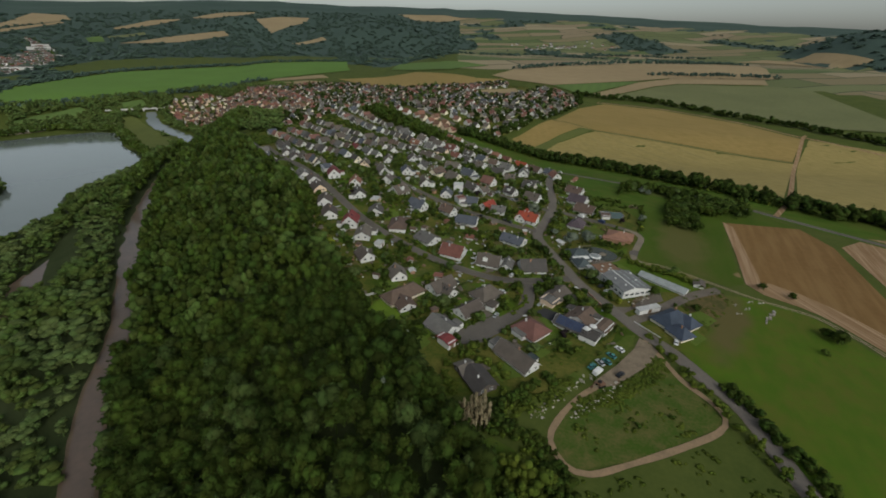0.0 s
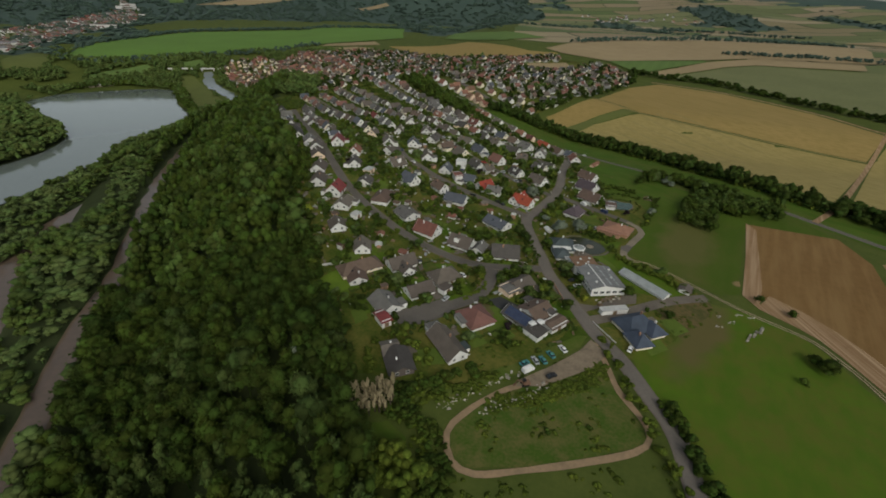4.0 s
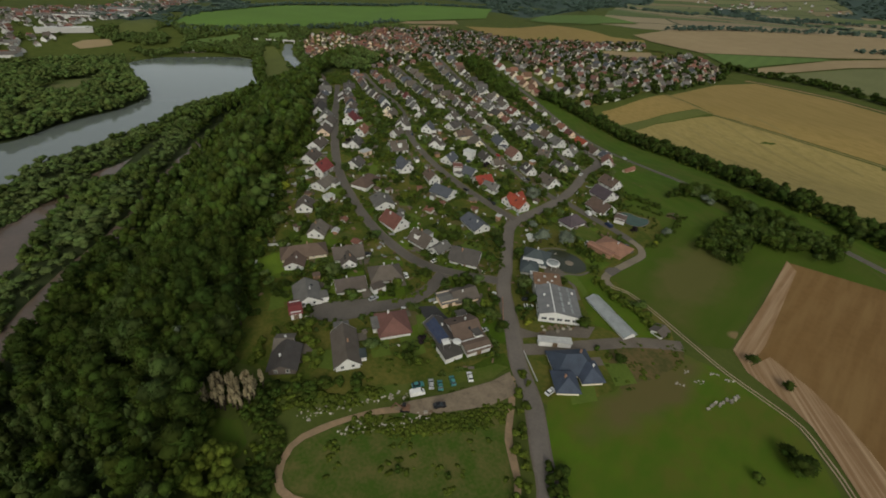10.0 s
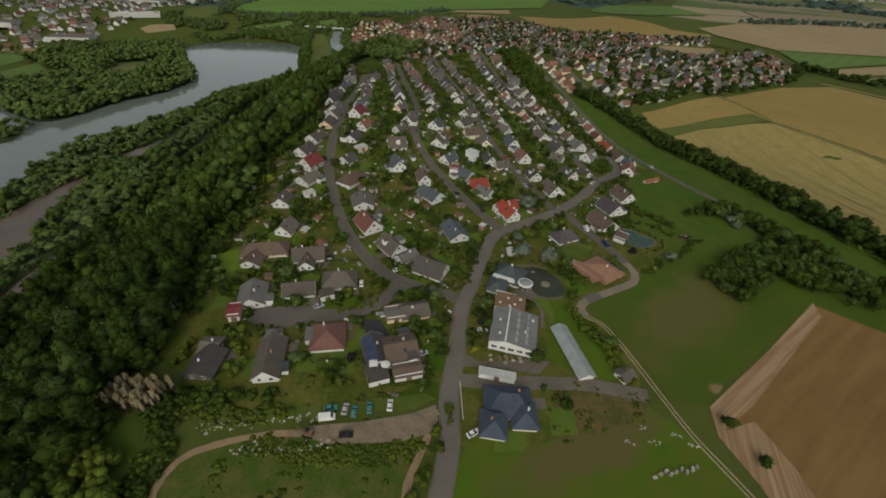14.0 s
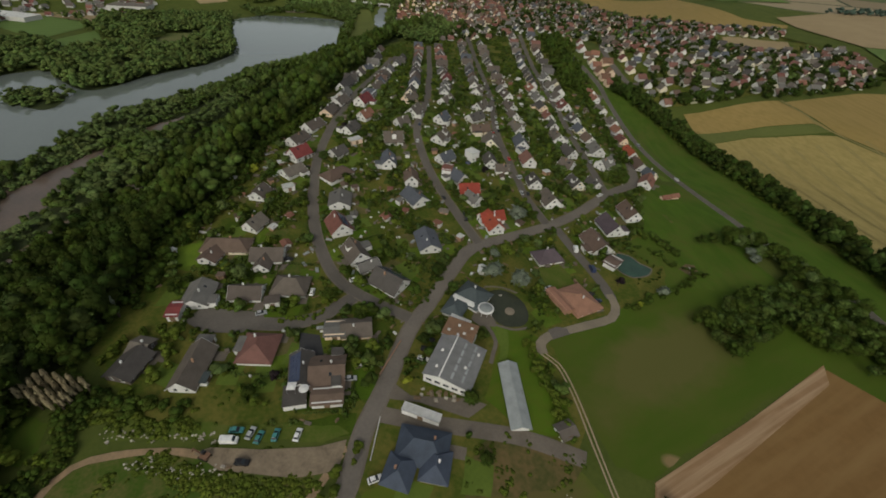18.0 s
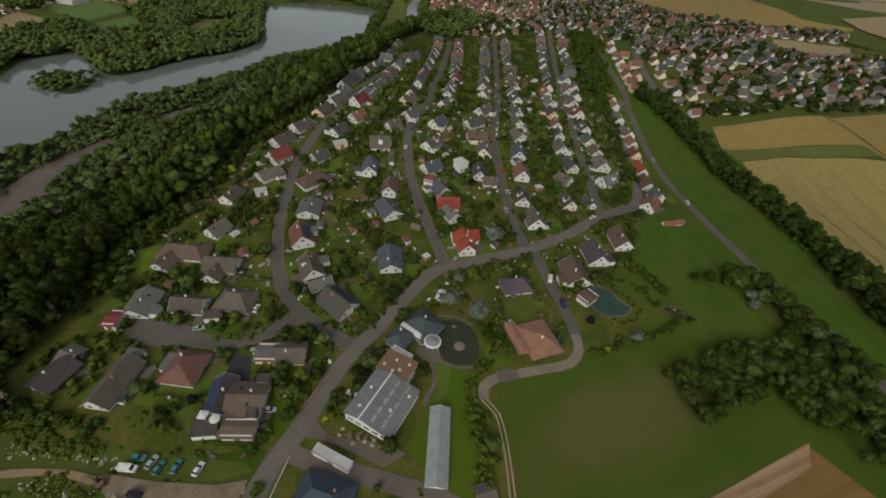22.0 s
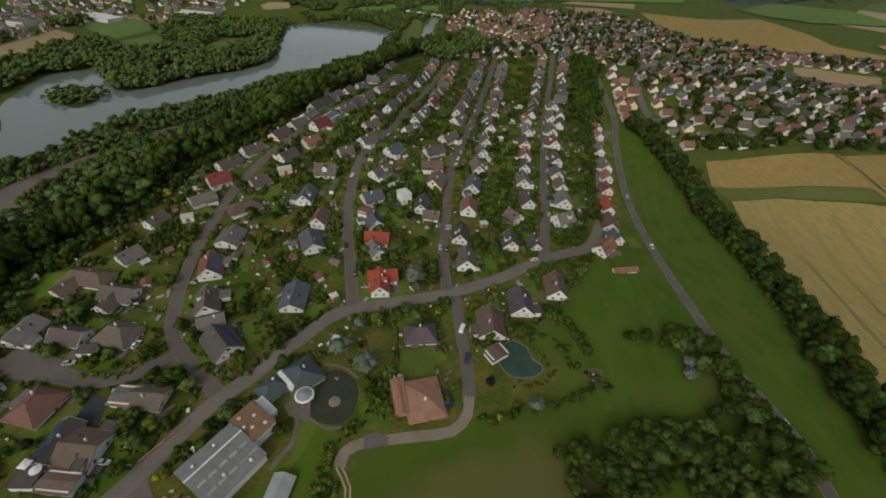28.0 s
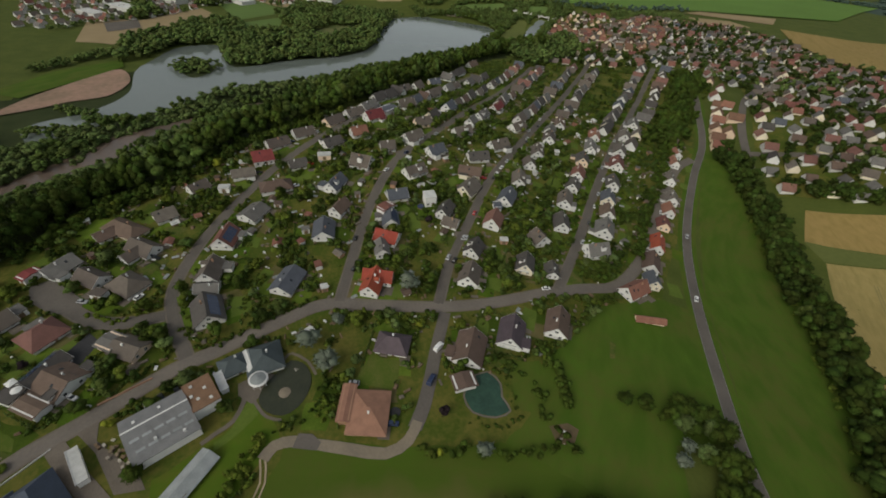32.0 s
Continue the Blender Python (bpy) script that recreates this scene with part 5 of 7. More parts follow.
def plain_house(x, y, turn, roof, wall, k):
    """A far house: walls and roof, on shared meshes."""
    size = [(10, 8, 7), (12, 8.5, 7.5), (9, 7.5, 6.8), (11, 9, 7.8), (8.4, 7, 6.2), (10, 7.4, 6.5), (7.6, 6.6, 6), (9, 7.6, 6.6)][k]
    if (k, roof) not in PLAIN:
        PLAIN[k, roof] = data("roof", *roof_shape(*size[:2], size[2], 0.5 * size[1], "gable"), "roof_" + roof)
    if (k, wall, "w") not in PLAIN:
        hl, hw, hi = size[0] / 2, size[1] / 2, size[2]
        eave = hi - 0.5 * size[1] - 0.12
        v = [(sx * hl, sy * hw, z) for sx in (-1, 1) for sy, z in ((-1, -2), (1, -2), (1, eave), (0, hi - 0.14), (-1, eave))]
        PLAIN[k, wall, "w"] = data("wall", v, [(0, 4, 3, 2, 1), (5, 6, 7, 8, 9), (0, 5, 9, 4), (4, 9, 8, 3), (3, 8, 7, 2), (2, 7, 6, 1), (1, 6, 5, 0)], "wall_" + wall)
    if math.hypot(x - 60, y - 300) > 370:
        DISTANT.append((k, roof, wall, pose(x, y, ground(x, y), 0, 0, turn)))
        return None
    FOOT.append((x, y, radians(turn), size[0] / 2, size[1] / 2))
    e = new("house")
    e.matrix_world = pose(x, y, ground(x, y), 0, 0, turn)
    share("wall", PLAIN[k, wall, "w"], e)
    share("roof", PLAIN[k, roof], e)
    if y < 480:
        for s in (-1, 1):
            window(e, s * (size[0] / 2 + 0.03), 0, 0.9, 90 * s, 1.6)
            window(e, s * (size[0] / 2 + 0.03), 0, 3.6, 90 * s, 1.3)
            for u in (-0.25, 0.25):
                window(e, u * size[0], s * (size[1] / 2 + 0.03), 0.9, 0 if s < 0 else 180, 1.2)
    return tagged(e, f"{WORDS[roof]} gabled house with {wall} walls", "house", "houses of the village and town")


def inside(x, y, poly):
    hit = False
    for (x0, y0), (x1, y1) in zip(poly, poly[1:] + poly[:1]):
        if (y0 > y) != (y1 > y) and x < (x1 - x0) * (y - y0) / (y1 - y0) + x0:
            hit = not hit
    return hit


BUILT = [(o.matrix_world.translation.x, o.matrix_world.translation.y) for o in scene.objects if o.get("group") == "village houses"]


def free(x, y, gap):
    return all((x - a) ** 2 + (y - b) ** 2 > gap * gap for a, b in BUILT)


DRAB = ["umber", "grey", "brown", "taupe", "grey", "dark", "dark", "russet", "umber", "slate"]
for key in ("west", "middle", "east", "upper"):
    line = curve(STREETS[key], 13.5)
    for i, q in enumerate(line[1:-1], 1):
        d = line[i + 1] - line[i - 1]
        d /= np.linalg.norm(d)
        for s in (-1, 1):
            x, y = q + np.array((-d[1], d[0])) * s * (12.5 + RULE.uniform(-1, 1.5))
            if free(x, y, 13) and y > (430 if key == "upper" else 330):
                turn = math.degrees(math.atan2(d[1], d[0])) + (90 if RULE.random() < 0.25 else 0) + RULE.uniform(-5, 5)
                plain_house(x, y, turn, RULE.choice(DRAB), RULE.choice(("white", "white", "white", "white", "cream")), RULE.randrange(4))
                BUILT.append((x, y))
for x, y in ((-2, 592), (9, 581), (-12, 606), (-23, 619), (-17, 631), (-33, 633), (-46, 646), (-38, 652), (-60, 664), (-3, 607), (-74, 690), (-95, 703)):
    x, y = x + 8 + RULE.uniform(-1.5, 1.5), y + 4 + RULE.uniform(-1.5, 1.5)
    plain_house(x, y, RULE.choice((127, 37)) + RULE.uniform(-9, 9), RULE.choice(("brick", "brick", "maroon", "brown", "rust")), RULE.choice(("white", "cream", "peach")), RULE.randrange(4))
    BUILT.append((x, y))
TOWN = [(30, 610), (78, 574), (103, 603), (149, 644), (200, 704), (232, 742), (240, 800), (225, 880), (200, 905), (165, 858), (107, 822), (72, 815), (60, 862), (88, 888), (135, 912), (136, 972), (53, 908), (9, 899), (-76, 928), (-158, 998), (-191, 1028), (-292, 1030), (-372, 952), (-449, 945), (-500, 965), (-560, 915), (-545, 872), (-500, 810), (-331, 707), (-262, 682), (-225, 600), (-150, 740), (-60, 720)]
OLD = [(-560, 915), (-545, 872), (-500, 810), (-331, 707), (-262, 682), (-216, 752), (-286, 872), (-347, 952), (-449, 945), (-500, 965)]
drape("garden_ground", "gardens between the houses of the town", TOWN, "garden", 0.3, 14, category="garden")
made = 0
for k in range(40000):
    x, y = RULE.uniform(-565, 245), RULE.uniform(570, 1035)
    if made < 860 and inside(x, y, TOWN) and free(x, y, 11 if inside(x, y, OLD) else 13.5):
        old = inside(x, y, OLD)
        plain_house(x, y, RULE.choice((48, 138)) + RULE.uniform(-14, 14), RULE.choice(["brick", "rust", "maroon", "brown", "brown", "umber", "taupe"] if old else DRAB + ["brick", "maroon", "russet", "russet"]), RULE.choice(("peach", "brick", "grey", "cream") if old else ("white", "white", "grey", "cream")), 4 + RULE.randrange(4))
        BUILT.append((x, y))
        made += 1


# ---- woods, hedges and garden trees ----
GRID = {}
for foot in FOOT:
    GRID.setdefault((int(foot[0] // 20), int(foot[1] // 20)), []).append(foot)
ROADPTS = {}
for c, w in WAYS:
    for q in c:
        ROADPTS.setdefault((int(q[0] // 10), int(q[1] // 10)), []).append((q[0], q[1], w))
BANK = [(30, 108), (44, 117), (58, 127), (74, 140), (86, 149), (90, 150), (86, 143), (72, 131), (60, 122.5), (46, 111), (38, 103)]
BACK_LAWN = [(98, 262.5), (106, 272), (112, 268), (117, 264), (108, 252.5), (103, 256)]
PLOTS += [BANK, BACK_LAWN, [(48, 126), (56, 134), (70, 142), (78, 148), (74, 142), (58, 128), (50, 121)], [(87, 236), (94, 241), (103, 241), (109, 238), (113, 230), (112, 222), (107, 217), (100, 217), (91, 217), (91, 228)], [(124, 297), (127, 304), (131, 307), (136, 305), (142, 300), (142, 294), (137, 289), (131, 287), (125, 291)]]


def clear(x, y, r):
    """Whether a crown of radius r keeps off houses, ways and water."""
    i, j = int(x // 20), int(y // 20)
    for a in (i - 1, i, i + 1):
        for b in (j - 1, j, j + 1):
            for hx, hy, turn, hl, hw in GRID.get((a, b), ()):
                u, v = (x - hx) * math.cos(turn) + (y - hy) * math.sin(turn), (y - hy) * math.cos(turn) - (x - hx) * math.sin(turn)
                if abs(u) < hl + 0.7 * r + 0.3 and abs(v) < hw + 0.7 * r + 0.3:
                    return False
    i, j = int(x // 10), int(y // 10)
    for a in (i - 1, i, i + 1):
        for b in (j - 1, j, j + 1):
            for hx, hy, w in ROADPTS.get((a, b), ()):
                if (x - hx) ** 2 + (y - hy) ** 2 < (w + r * 0.8 + 0.6) ** 2:
                    return False
    return not any(inside(x, y, p) for p in PLOTS)


VILLAGE = [(-56, 192), (-35, 151), (-14, 132), (2, 108), (6, 97), (15, 83), (22, 66), (27, 45), (30, -110), (130, -110), (150, 60), (165, 190), (190, 300), (150, 460), (40, 600), (-120, 760), (-300, 700), (-250, 520), (-165, 384), (-110, 304), (-85, 244)]
LAKE = [(-245, 60), (-290, 134), (-309, 178), (-355, 238), (-366, 300), (-377, 400), (-390, 480), (-402, 570), (-495, 668), (-575, 753), (-660, 742), (-713, 684), (-708, 570), (-590, 502), (-507, 452), (-473, 396), (-468, 330), (-450, 262), (-500, 251), (-558, 250), (-557, 185), (-505, 152), (-450, 20), (-300, 20)]
WATERS = [curve(RIVER, 6)]
WET = {}
for c in WATERS:
    for q in c:
        WET.setdefault((int(q[0] // 20), int(q[1] // 20)), []).append((q[0], q[1]))


def wet(x, y, gap):
    i, j = int(x // 20), int(y // 20)
    return any((x - a) ** 2 + (y - b) ** 2 < gap * gap for di in (-1, 0, 1) for dj in (-1, 0, 1) for a, b in WET.get((i + di, j + dj), ()))


rng = random.Random(11)
near, mid, pale, bank = [], [], [], []
TRACK = [(93, 146), (70, 123), (54, 113), (43, 102), (38.5, 94), (41, 85), (60, 85), (103, 104)]
y = -90.0
while y < 640:
    x = -430.0
    while x < 70:
        px, py = x + rng.uniform(-2.6, 2.6), y + rng.uniform(-2.6, 2.6)
        s = side(px, py)
        if s > -135 and not inside(px, py, VILLAGE) and not inside(px, py, LAKE) and not wet(px, py, 9.5 if py > 255 else 7.0) and not inside(px, py, BACKWATER) and not inside(-295 + (px + 295) / 1.4, 290 + (py - 290) / 1.2, SIDE_ARM) and (s < 260):
            h = rng.uniform(11, 21) if s < 0 else rng.uniform(7, 14)
            r = rng.uniform(3.0, 5.8)
            if -330 < px < -262 and 236 < py < 338:
                h, r = h * 0.6, r * 0.8
            elif 18 < s < 62 and 30 < py < 160:
                h, r = h * 0.5, r * 0.8
            elif 12 < s < 62 and 160 <= py < 340:
                h, r = h * 0.95, r * 1.1
            if s > 40 and rng.random() < 0.12:
                pass
            elif s > 5 and noise.noise((px / 40, py / 40, 3)) > 0.0:
                pale.append((px, py, r, h * 0.8))
            elif py < 170 and s < 5:
                near.append((px, py, r, h))
            elif s < 5:
                bank.append((px, py, r, h))
            else:
                mid.append((px, py, r, h))
        x += 6.8
    y += 6.8
PINEWOOD = [(-95, 81), (-87, 92), (-30, 84), (10, 84), (20, 70), (20, 40), (-27, 52), (-63, 56)]
sets = dict(pine=[], grey=[], dark=[], light=[])
for q in near:
    pick = rng.random()
    pine = inside(q[0], q[1], PINEWOOD) and pick < 0.6
    sets["pine" if pine else "grey" if pick < 0.1 + 0.25 * noise.noise((q[0] / 30, q[1] / 30, 4)) else "light" if pick > 0.72 else "dark"].append((q[0], q[1], q[2] * (0.72 if pine else 0.95), q[3]))
rng.shuffle(mid)
b = int(len(mid) * 0.75)
stuff("woodland", "dense dark green broadleaf wood on the river slope", "woodland", sets["dark"], FINE, "leaf_wood", 1)
stuff("woodland", "lighter green broadleaf trees among the dark wood", "woodland", sets["light"], FINE, "leaf", 6)
stuff("woodland", "grey-green trees scattered through the dark wood", "woodland", sets["grey"], FINE, "leaf_pine", 9)
stuff("pinewood", "pale green pines at the wood's lower edge", "woodland", sets["pine"], PINE, "leaf_pine", 10)
rng.shuffle(bank)
c = int(len(bank) * 0.5)
stuff("woodland", "dense dark wood along the terrace edge", "woodland", bank[:c], MID, "leaf", 11)
stuff("woodland", "green trees of the terrace wood", "woodland", bank[c : int(c * 1.5)], MID, "leaf_slope", 12)
stuff("woodland", "deep green trees of the terrace wood", "woodland", bank[int(c * 1.5) :], MID, "leaf_wood", 13)
stuff("woodland", "dense green wood along the river", "woodland", mid[:b], MID, "leaf_slope", 2)
stuff("woodland", "lighter green trees along the river", "woodland", mid[b:], MID, "leaf_pine", 7)
stuff("willow_scrub", "pale grey-green willows along the river bank", "woodland", pale, MID, "leaf_grey", 3)
far_spots = []


def r_land(x, y):
    """Metres from the valley's near edge, where the far town's land begins."""
    return math.hypot(x, y) - 0.06 * y


while len(far_spots) < 2600:
    x, y = rng.uniform(-900, 400), rng.uniform(120, 1250)
    s = side(x, y)
    if (x + 450) ** 2 + (y - 206) ** 2 < 30 * 30:
        far_spots.append((x, y, rng.uniform(4, 6), rng.uniform(5, 9)))
    elif s > 150 and y < 900 and not inside(x, y, LAKE) and noise.noise((x / 120, y / 120, 9)) > -0.15 and not any(inside(x, y, f) for f in VALLEY_FIELDS + CLEARINGS) and r_land(x, y) < 900:
        far_spots.append((x, y, rng.uniform(4.5, 8.5), rng.uniform(8, 17)))
    elif inside(x, y, TOWN) and free(x, y, 9) and noise.noise((x / 60, y / 60, 5)) > 0.25:
        far_spots.append((x, y, rng.uniform(3, 5), rng.uniform(6, 11)))
    elif -420 < x < -180 and 560 < y < 800 and -140 < s < 20 and not wet(x, y, 16) and not inside(x, y, LAKE) and not inside(x, y, OLD):
        far_spots.append((x, y, rng.uniform(4, 6), rng.uniform(9, 15)))
stuff("woodland", "far green trees in the valley and the town", "woodland", far_spots, FAR, "leaf_valley", 4)
town_trees = []
for k in range(30000):
    x, y = rng.uniform(-565, 245), rng.uniform(570, 1035)
    if len(town_trees) < 1800 and inside(x, y, TOWN) and free(x, y, 6.4) and noise.noise((x / 45, y / 45, 5)) > (0.1 if inside(x, y, OLD) else -0.3):
        town_trees.append((x, y, rng.uniform(1.8, 4.4), rng.uniform(3.5, 9)))
stuff("town_trees", "dark green garden trees between the town houses", "trees", town_trees, BUSH, "leaf_wood", 5)


def row(name, label, pts, wide, gap, r, h, shapes, material, seed, trunk=0.12):
    g = random.Random(seed)
    spots = []
    for q in curve(pts, gap):
        for k in range(max(1, int(wide / gap))):
            o = g.uniform(-wide / 2, wide / 2), g.uniform(-wide / 2, wide / 2)
            spots.append((q[0] + o[0], q[1] + o[1], g.uniform(*r), g.uniform(*h)))
    return stuff(name, label, "hedge", spots, shapes, material, seed, trunk)


row("tree_row", "dense dark green tree row along the meadow", [(26, 584), (60, 562), (100, 533), (150, 487), (187, 448), (214, 415), (242, 379), (290, 322), (360, 268)], 19, 4.2, (3.0, 5.2), (6, 13), MID, "leaf_wood", 21)
row("tree_row", "far dark hedge between wheat fields", [(252, 836), (300, 798), (345, 782), (404, 718), (448, 650), (496, 600), (530, 540), (600, 470)], 13, 6, (3.5, 6), (6, 11), MID, "leaf_wood", 22)
row("tree_row", "dark hedge between far fields", [(487, 1060), (581, 1051), (679, 1043), (758, 1021)], 14, 7, (4, 7), (6, 10), FAR, "leaf_hazy", 111)
row("tree_row", "dark trees between village and main road", [(-4, 542), (-32, 588), (-74, 648), (-118, 708)], 24, 5, (3, 5), (8, 13), MID, "leaf", 23)
row("tree_row", "thicket between the upper street and the main road", [(92, 415), (70, 445), (40, 488), (0, 545)], 9, 3.4, (1.6, 3), (3, 6), MID, "leaf", 24)
row("hedge", "bushy strip along the bottom road", [(96, 146), (99, 132), (104, 112), (108, 90), (112, 60), (114, 0)], 5, 2.6, (1.1, 2.2), (1.6, 4.0), MID, "leaf_mid", 25)
row("tree_row", "dark belt of trees at the green meadow", [(-850, 786), (-780, 792), (-707, 845), (-627, 908), (-529, 988), (-480, 1020), (-425, 1078)], 22, 8, (4, 7), (6, 11), FAR, "leaf_hazy", 26)
row("tree_row", "trees beyond the green meadow", [(-912, 900), (-915, 1040), (-900, 1240), (-760, 1385), (-651, 1458), (-345, 1645), (-150, 1700), (250, 1600)], 34, 10, (6, 9), (6, 10), FAR, "leaf_hazy", 27)
row("hedge", "tall hedge along the farm track", [(117, 219), (124, 210), (135, 203), (144, 194)], 4.5, 1.7, (1.0, 2.0), (1.6, 3.4), MID, "leaf_mid", 28)
spots = []
GROVE = [(163, 278), (171, 269), (182, 266), (187, 275), (197, 292), (205, 298), (217, 292), (234, 293), (246, 306), (252, 322), (236, 320), (215, 330), (197, 328), (179, 307), (172, 290)]
while len(spots) < 190:
    x, y = rng.uniform(160, 280), rng.uniform(262, 350)
    if inside(x, y, GROVE):
        spots.append((x, y, rng.uniform(1.8, 3.7), rng.uniform(4.5, 9)))
stuff("grove", "round grove of dark trees in the meadow", "woodland", spots[:120], FINE, "leaf", 31)
stuff("grove", "lighter green trees of the meadow grove", "woodland", spots[120:], FINE, "leaf_slope", 32)
def in_gardens(x, y):
    """Inside the built-up part of the village."""
    edge = 145 if y < 250 else 128 if y < 372 else 122 - (y - 372) * 0.62
    return inside(x, y, VILLAGE) and x < edge and y > 135 and not (95 < x and y < 200)


def lush(x, y):
    """How overgrown a spot is: clumps of a few metres inside patches of a few gardens."""
    return noise.noise((x / 11, y / 11, 2)) + 0.6 * noise.noise((x / 34, y / 34, 8))


count, single, others = 0, 0, {}
while count < 760:
    x, y = RULE.uniform(-110, 150), RULE.uniform(110, 440)
    r = RULE.uniform(1.2, 3.1)
    if in_gardens(x, y) and clear(x, y, r * 0.6) and lush(x, y) > -0.08:
        form = RULE.choice(("round", "round", "mid", "bush"))
        kind = RULE.choice(("leaf", "leaf", "leaf_wood", "leaf_mid", "leaf_mid", "leaf_grey", "leaf_slope"))
        if single < 250 and y < 350:
            single += 1
            tree(x, y, r * (0.8 if form == "bush" else 1), r * RULE.uniform(1.7, 2.3) if form != "bush" else r * 1.2, kind, form, "leafy green tree in a garden" if form != "bush" else "round green garden bush")
        else:
            others.setdefault(kind, []).append((x, y, r, r * RULE.uniform(1.7, 2.3)))
        count += 1
for k, (kind, spots) in enumerate(sorted(others.items())):
    stuff("garden_trees", "green trees in the gardens of the farther rows", "trees", spots, MID, kind, 90 + k, 0.15)
small, hedges = [[], [], []], []
for k in range(90000):
    x, y = RULE.uniform(-240, 160), RULE.uniform(110, 720)
    r = RULE.uniform(0.5, 1.7) if y < 330 else RULE.uniform(0.8, 2.4)
    if lush(x, y) > 0.02 and in_gardens(x, y) and clear(x, y, r):
        small[k % 3].append((x, y, r, r * RULE.uniform(1.0, 2.0)))
    if sum(map(len, small)) > 8000:
        break
for ob in [o for o in scene.objects if o.get("category") == "house"]:
    m = ob.matrix_world
    w, d = RULE.uniform(8.5, 10.5), RULE.uniform(12, 17)
    s = RULE.choice((-1, 1))
    for (u0, v0), (u1, v1) in (((-w, -d * s * 0.4), (-w, d * s)), ((-w, d * s), (w, d * s)), ((w, d * s), (w, d * s * 0.2))):
        if RULE.random() < 0.6:
            size = RULE.uniform(0.5, 0.9)
            n = int(math.hypot(u1 - u0, v1 - v0) / (size * 1.1))
            for k in range(n):
                q = m @ Vector((u0 + (u1 - u0) * k / n + RULE.uniform(-0.2, 0.2), v0 + (v1 - v0) * k / n + RULE.uniform(-0.2, 0.2), 0))
                if clear(q.x, q.y, 0.2) and in_gardens(q.x, q.y):
                    hedges.append((q.x, q.y, size * RULE.uniform(0.85, 1.3), size * RULE.uniform(1.5, 2.3)))
stuff("shrubs", "dark shrubs and fruit bushes of the village gardens", "shrubs", small[0], BUSH, "leaf", 41, 0.0)
stuff("shrubs", "deep green shrubs of the village gardens", "shrubs", small[1], BUSH, "leaf_slope", 42, 0.0)
stuff("shrubs", "green shrubs and berry bushes of the village gardens", "shrubs", small[2], BUSH, "leaf_mid", 44, 0.0)
stuff("hedges", "clipped green hedges between the gardens", "hedge", hedges, CLIPPED, "leaf_slope", 43, 0.0)
GARDEN_SHEDS = 0
while GARDEN_SHEDS < 75:
    x, y = RULE.uniform(-110, 125), RULE.uniform(140, 520)
    if in_gardens(x, y) and clear(x, y, 5.0) and not (40 < x < 125 and y < 240) and not (80 < x and y < 300):
        house(x, y, RULE.uniform(0, 180), RULE.uniform(2.6, 4.5), RULE.uniform(2.2, 3.2), RULE.uniform(2.3, 2.9), RULE.choice(("pale", "brick", "taupe", "grey", "brown", "pale")), RULE.choice(("flat", "gable")), RULE.choice(("white", "brick", "grey")), "garden_shed")
        GRID.setdefault((int(x // 20), int(y // 20)), []).append(FOOT[-1])
        GARDEN_SHEDS += 1
woods = []
while len(woods) < 4200:
    a, r = RULE.uniform(-70, 60), RULE.uniform(1150, 3400)
    x, y = r * math.sin(radians(a)), r * math.cos(radians(a))
    if landuse(x, y) == 1 and not any(inside(x, y, f) for f in FAR_FIELDS):
        woods.append((x, y, RULE.uniform(10, 17), RULE.uniform(6, 11)))
stuff("woodland", "dark woods on the hills beyond the valley", "woodland", woods, FAR, "leaf_hazy", 71, 0.0)


# ---- lawns and drives beside the houses ----
TONES = []
for k, (c1, c2) in enumerate((((0.088, 0.13, 0.018), (0.06, 0.098, 0.012)), ((0.066, 0.112, 0.012), (0.048, 0.086, 0.009)), ((0.115, 0.115, 0.028), (0.07, 0.088, 0.016)), ((0.1, 0.145, 0.02), (0.075, 0.115, 0.014)), ((0.05, 0.078, 0.01), (0.036, 0.06, 0.008)), ((0.13, 0.108, 0.05), (0.085, 0.082, 0.028)))):
    M["plot_tone_" + str(k)] = mat("garden_plot_tone", c1, c2, 0.2, 1.6, bump=0.1, spread=(0.38, 0.62))
    TONES.append("plot_tone_" + str(k))


def parcel(x, y, turn, k):
    """The garden of one house: two or three beds and lawns of unlike green."""
    g = random.Random(int(x * 7 + y * 3))
    c, q = math.cos(turn), math.sin(turn)
    edge = g.uniform(-3, 3)
    for n, (u0, u1, v0, v1) in enumerate(((-9.5, edge, 5.0, 14.5), (edge + 0.4, 9.5, 5.0, g.uniform(10, 14.5)), (-9.5, 9.5, -13, -5.2))):
        if g.random() < 0.86:
            ring = [(x + c * u - q * v, y + q * u + c * v) for u, v in ((u0, v0), (u1, v0 + g.uniform(0, 1)), (u1 + g.uniform(-0.6, 0), v1), (u0, v1 + g.uniform(-1.5, 0)))]
            if all(in_gardens(*r) for r in ring):
                drape("garden_plot", "plot of lawn and garden beds beside a house", ring, g.choice(TONES), 0.075 + 0.004 * ((k * 3 + n) % 16), 7, category="garden")


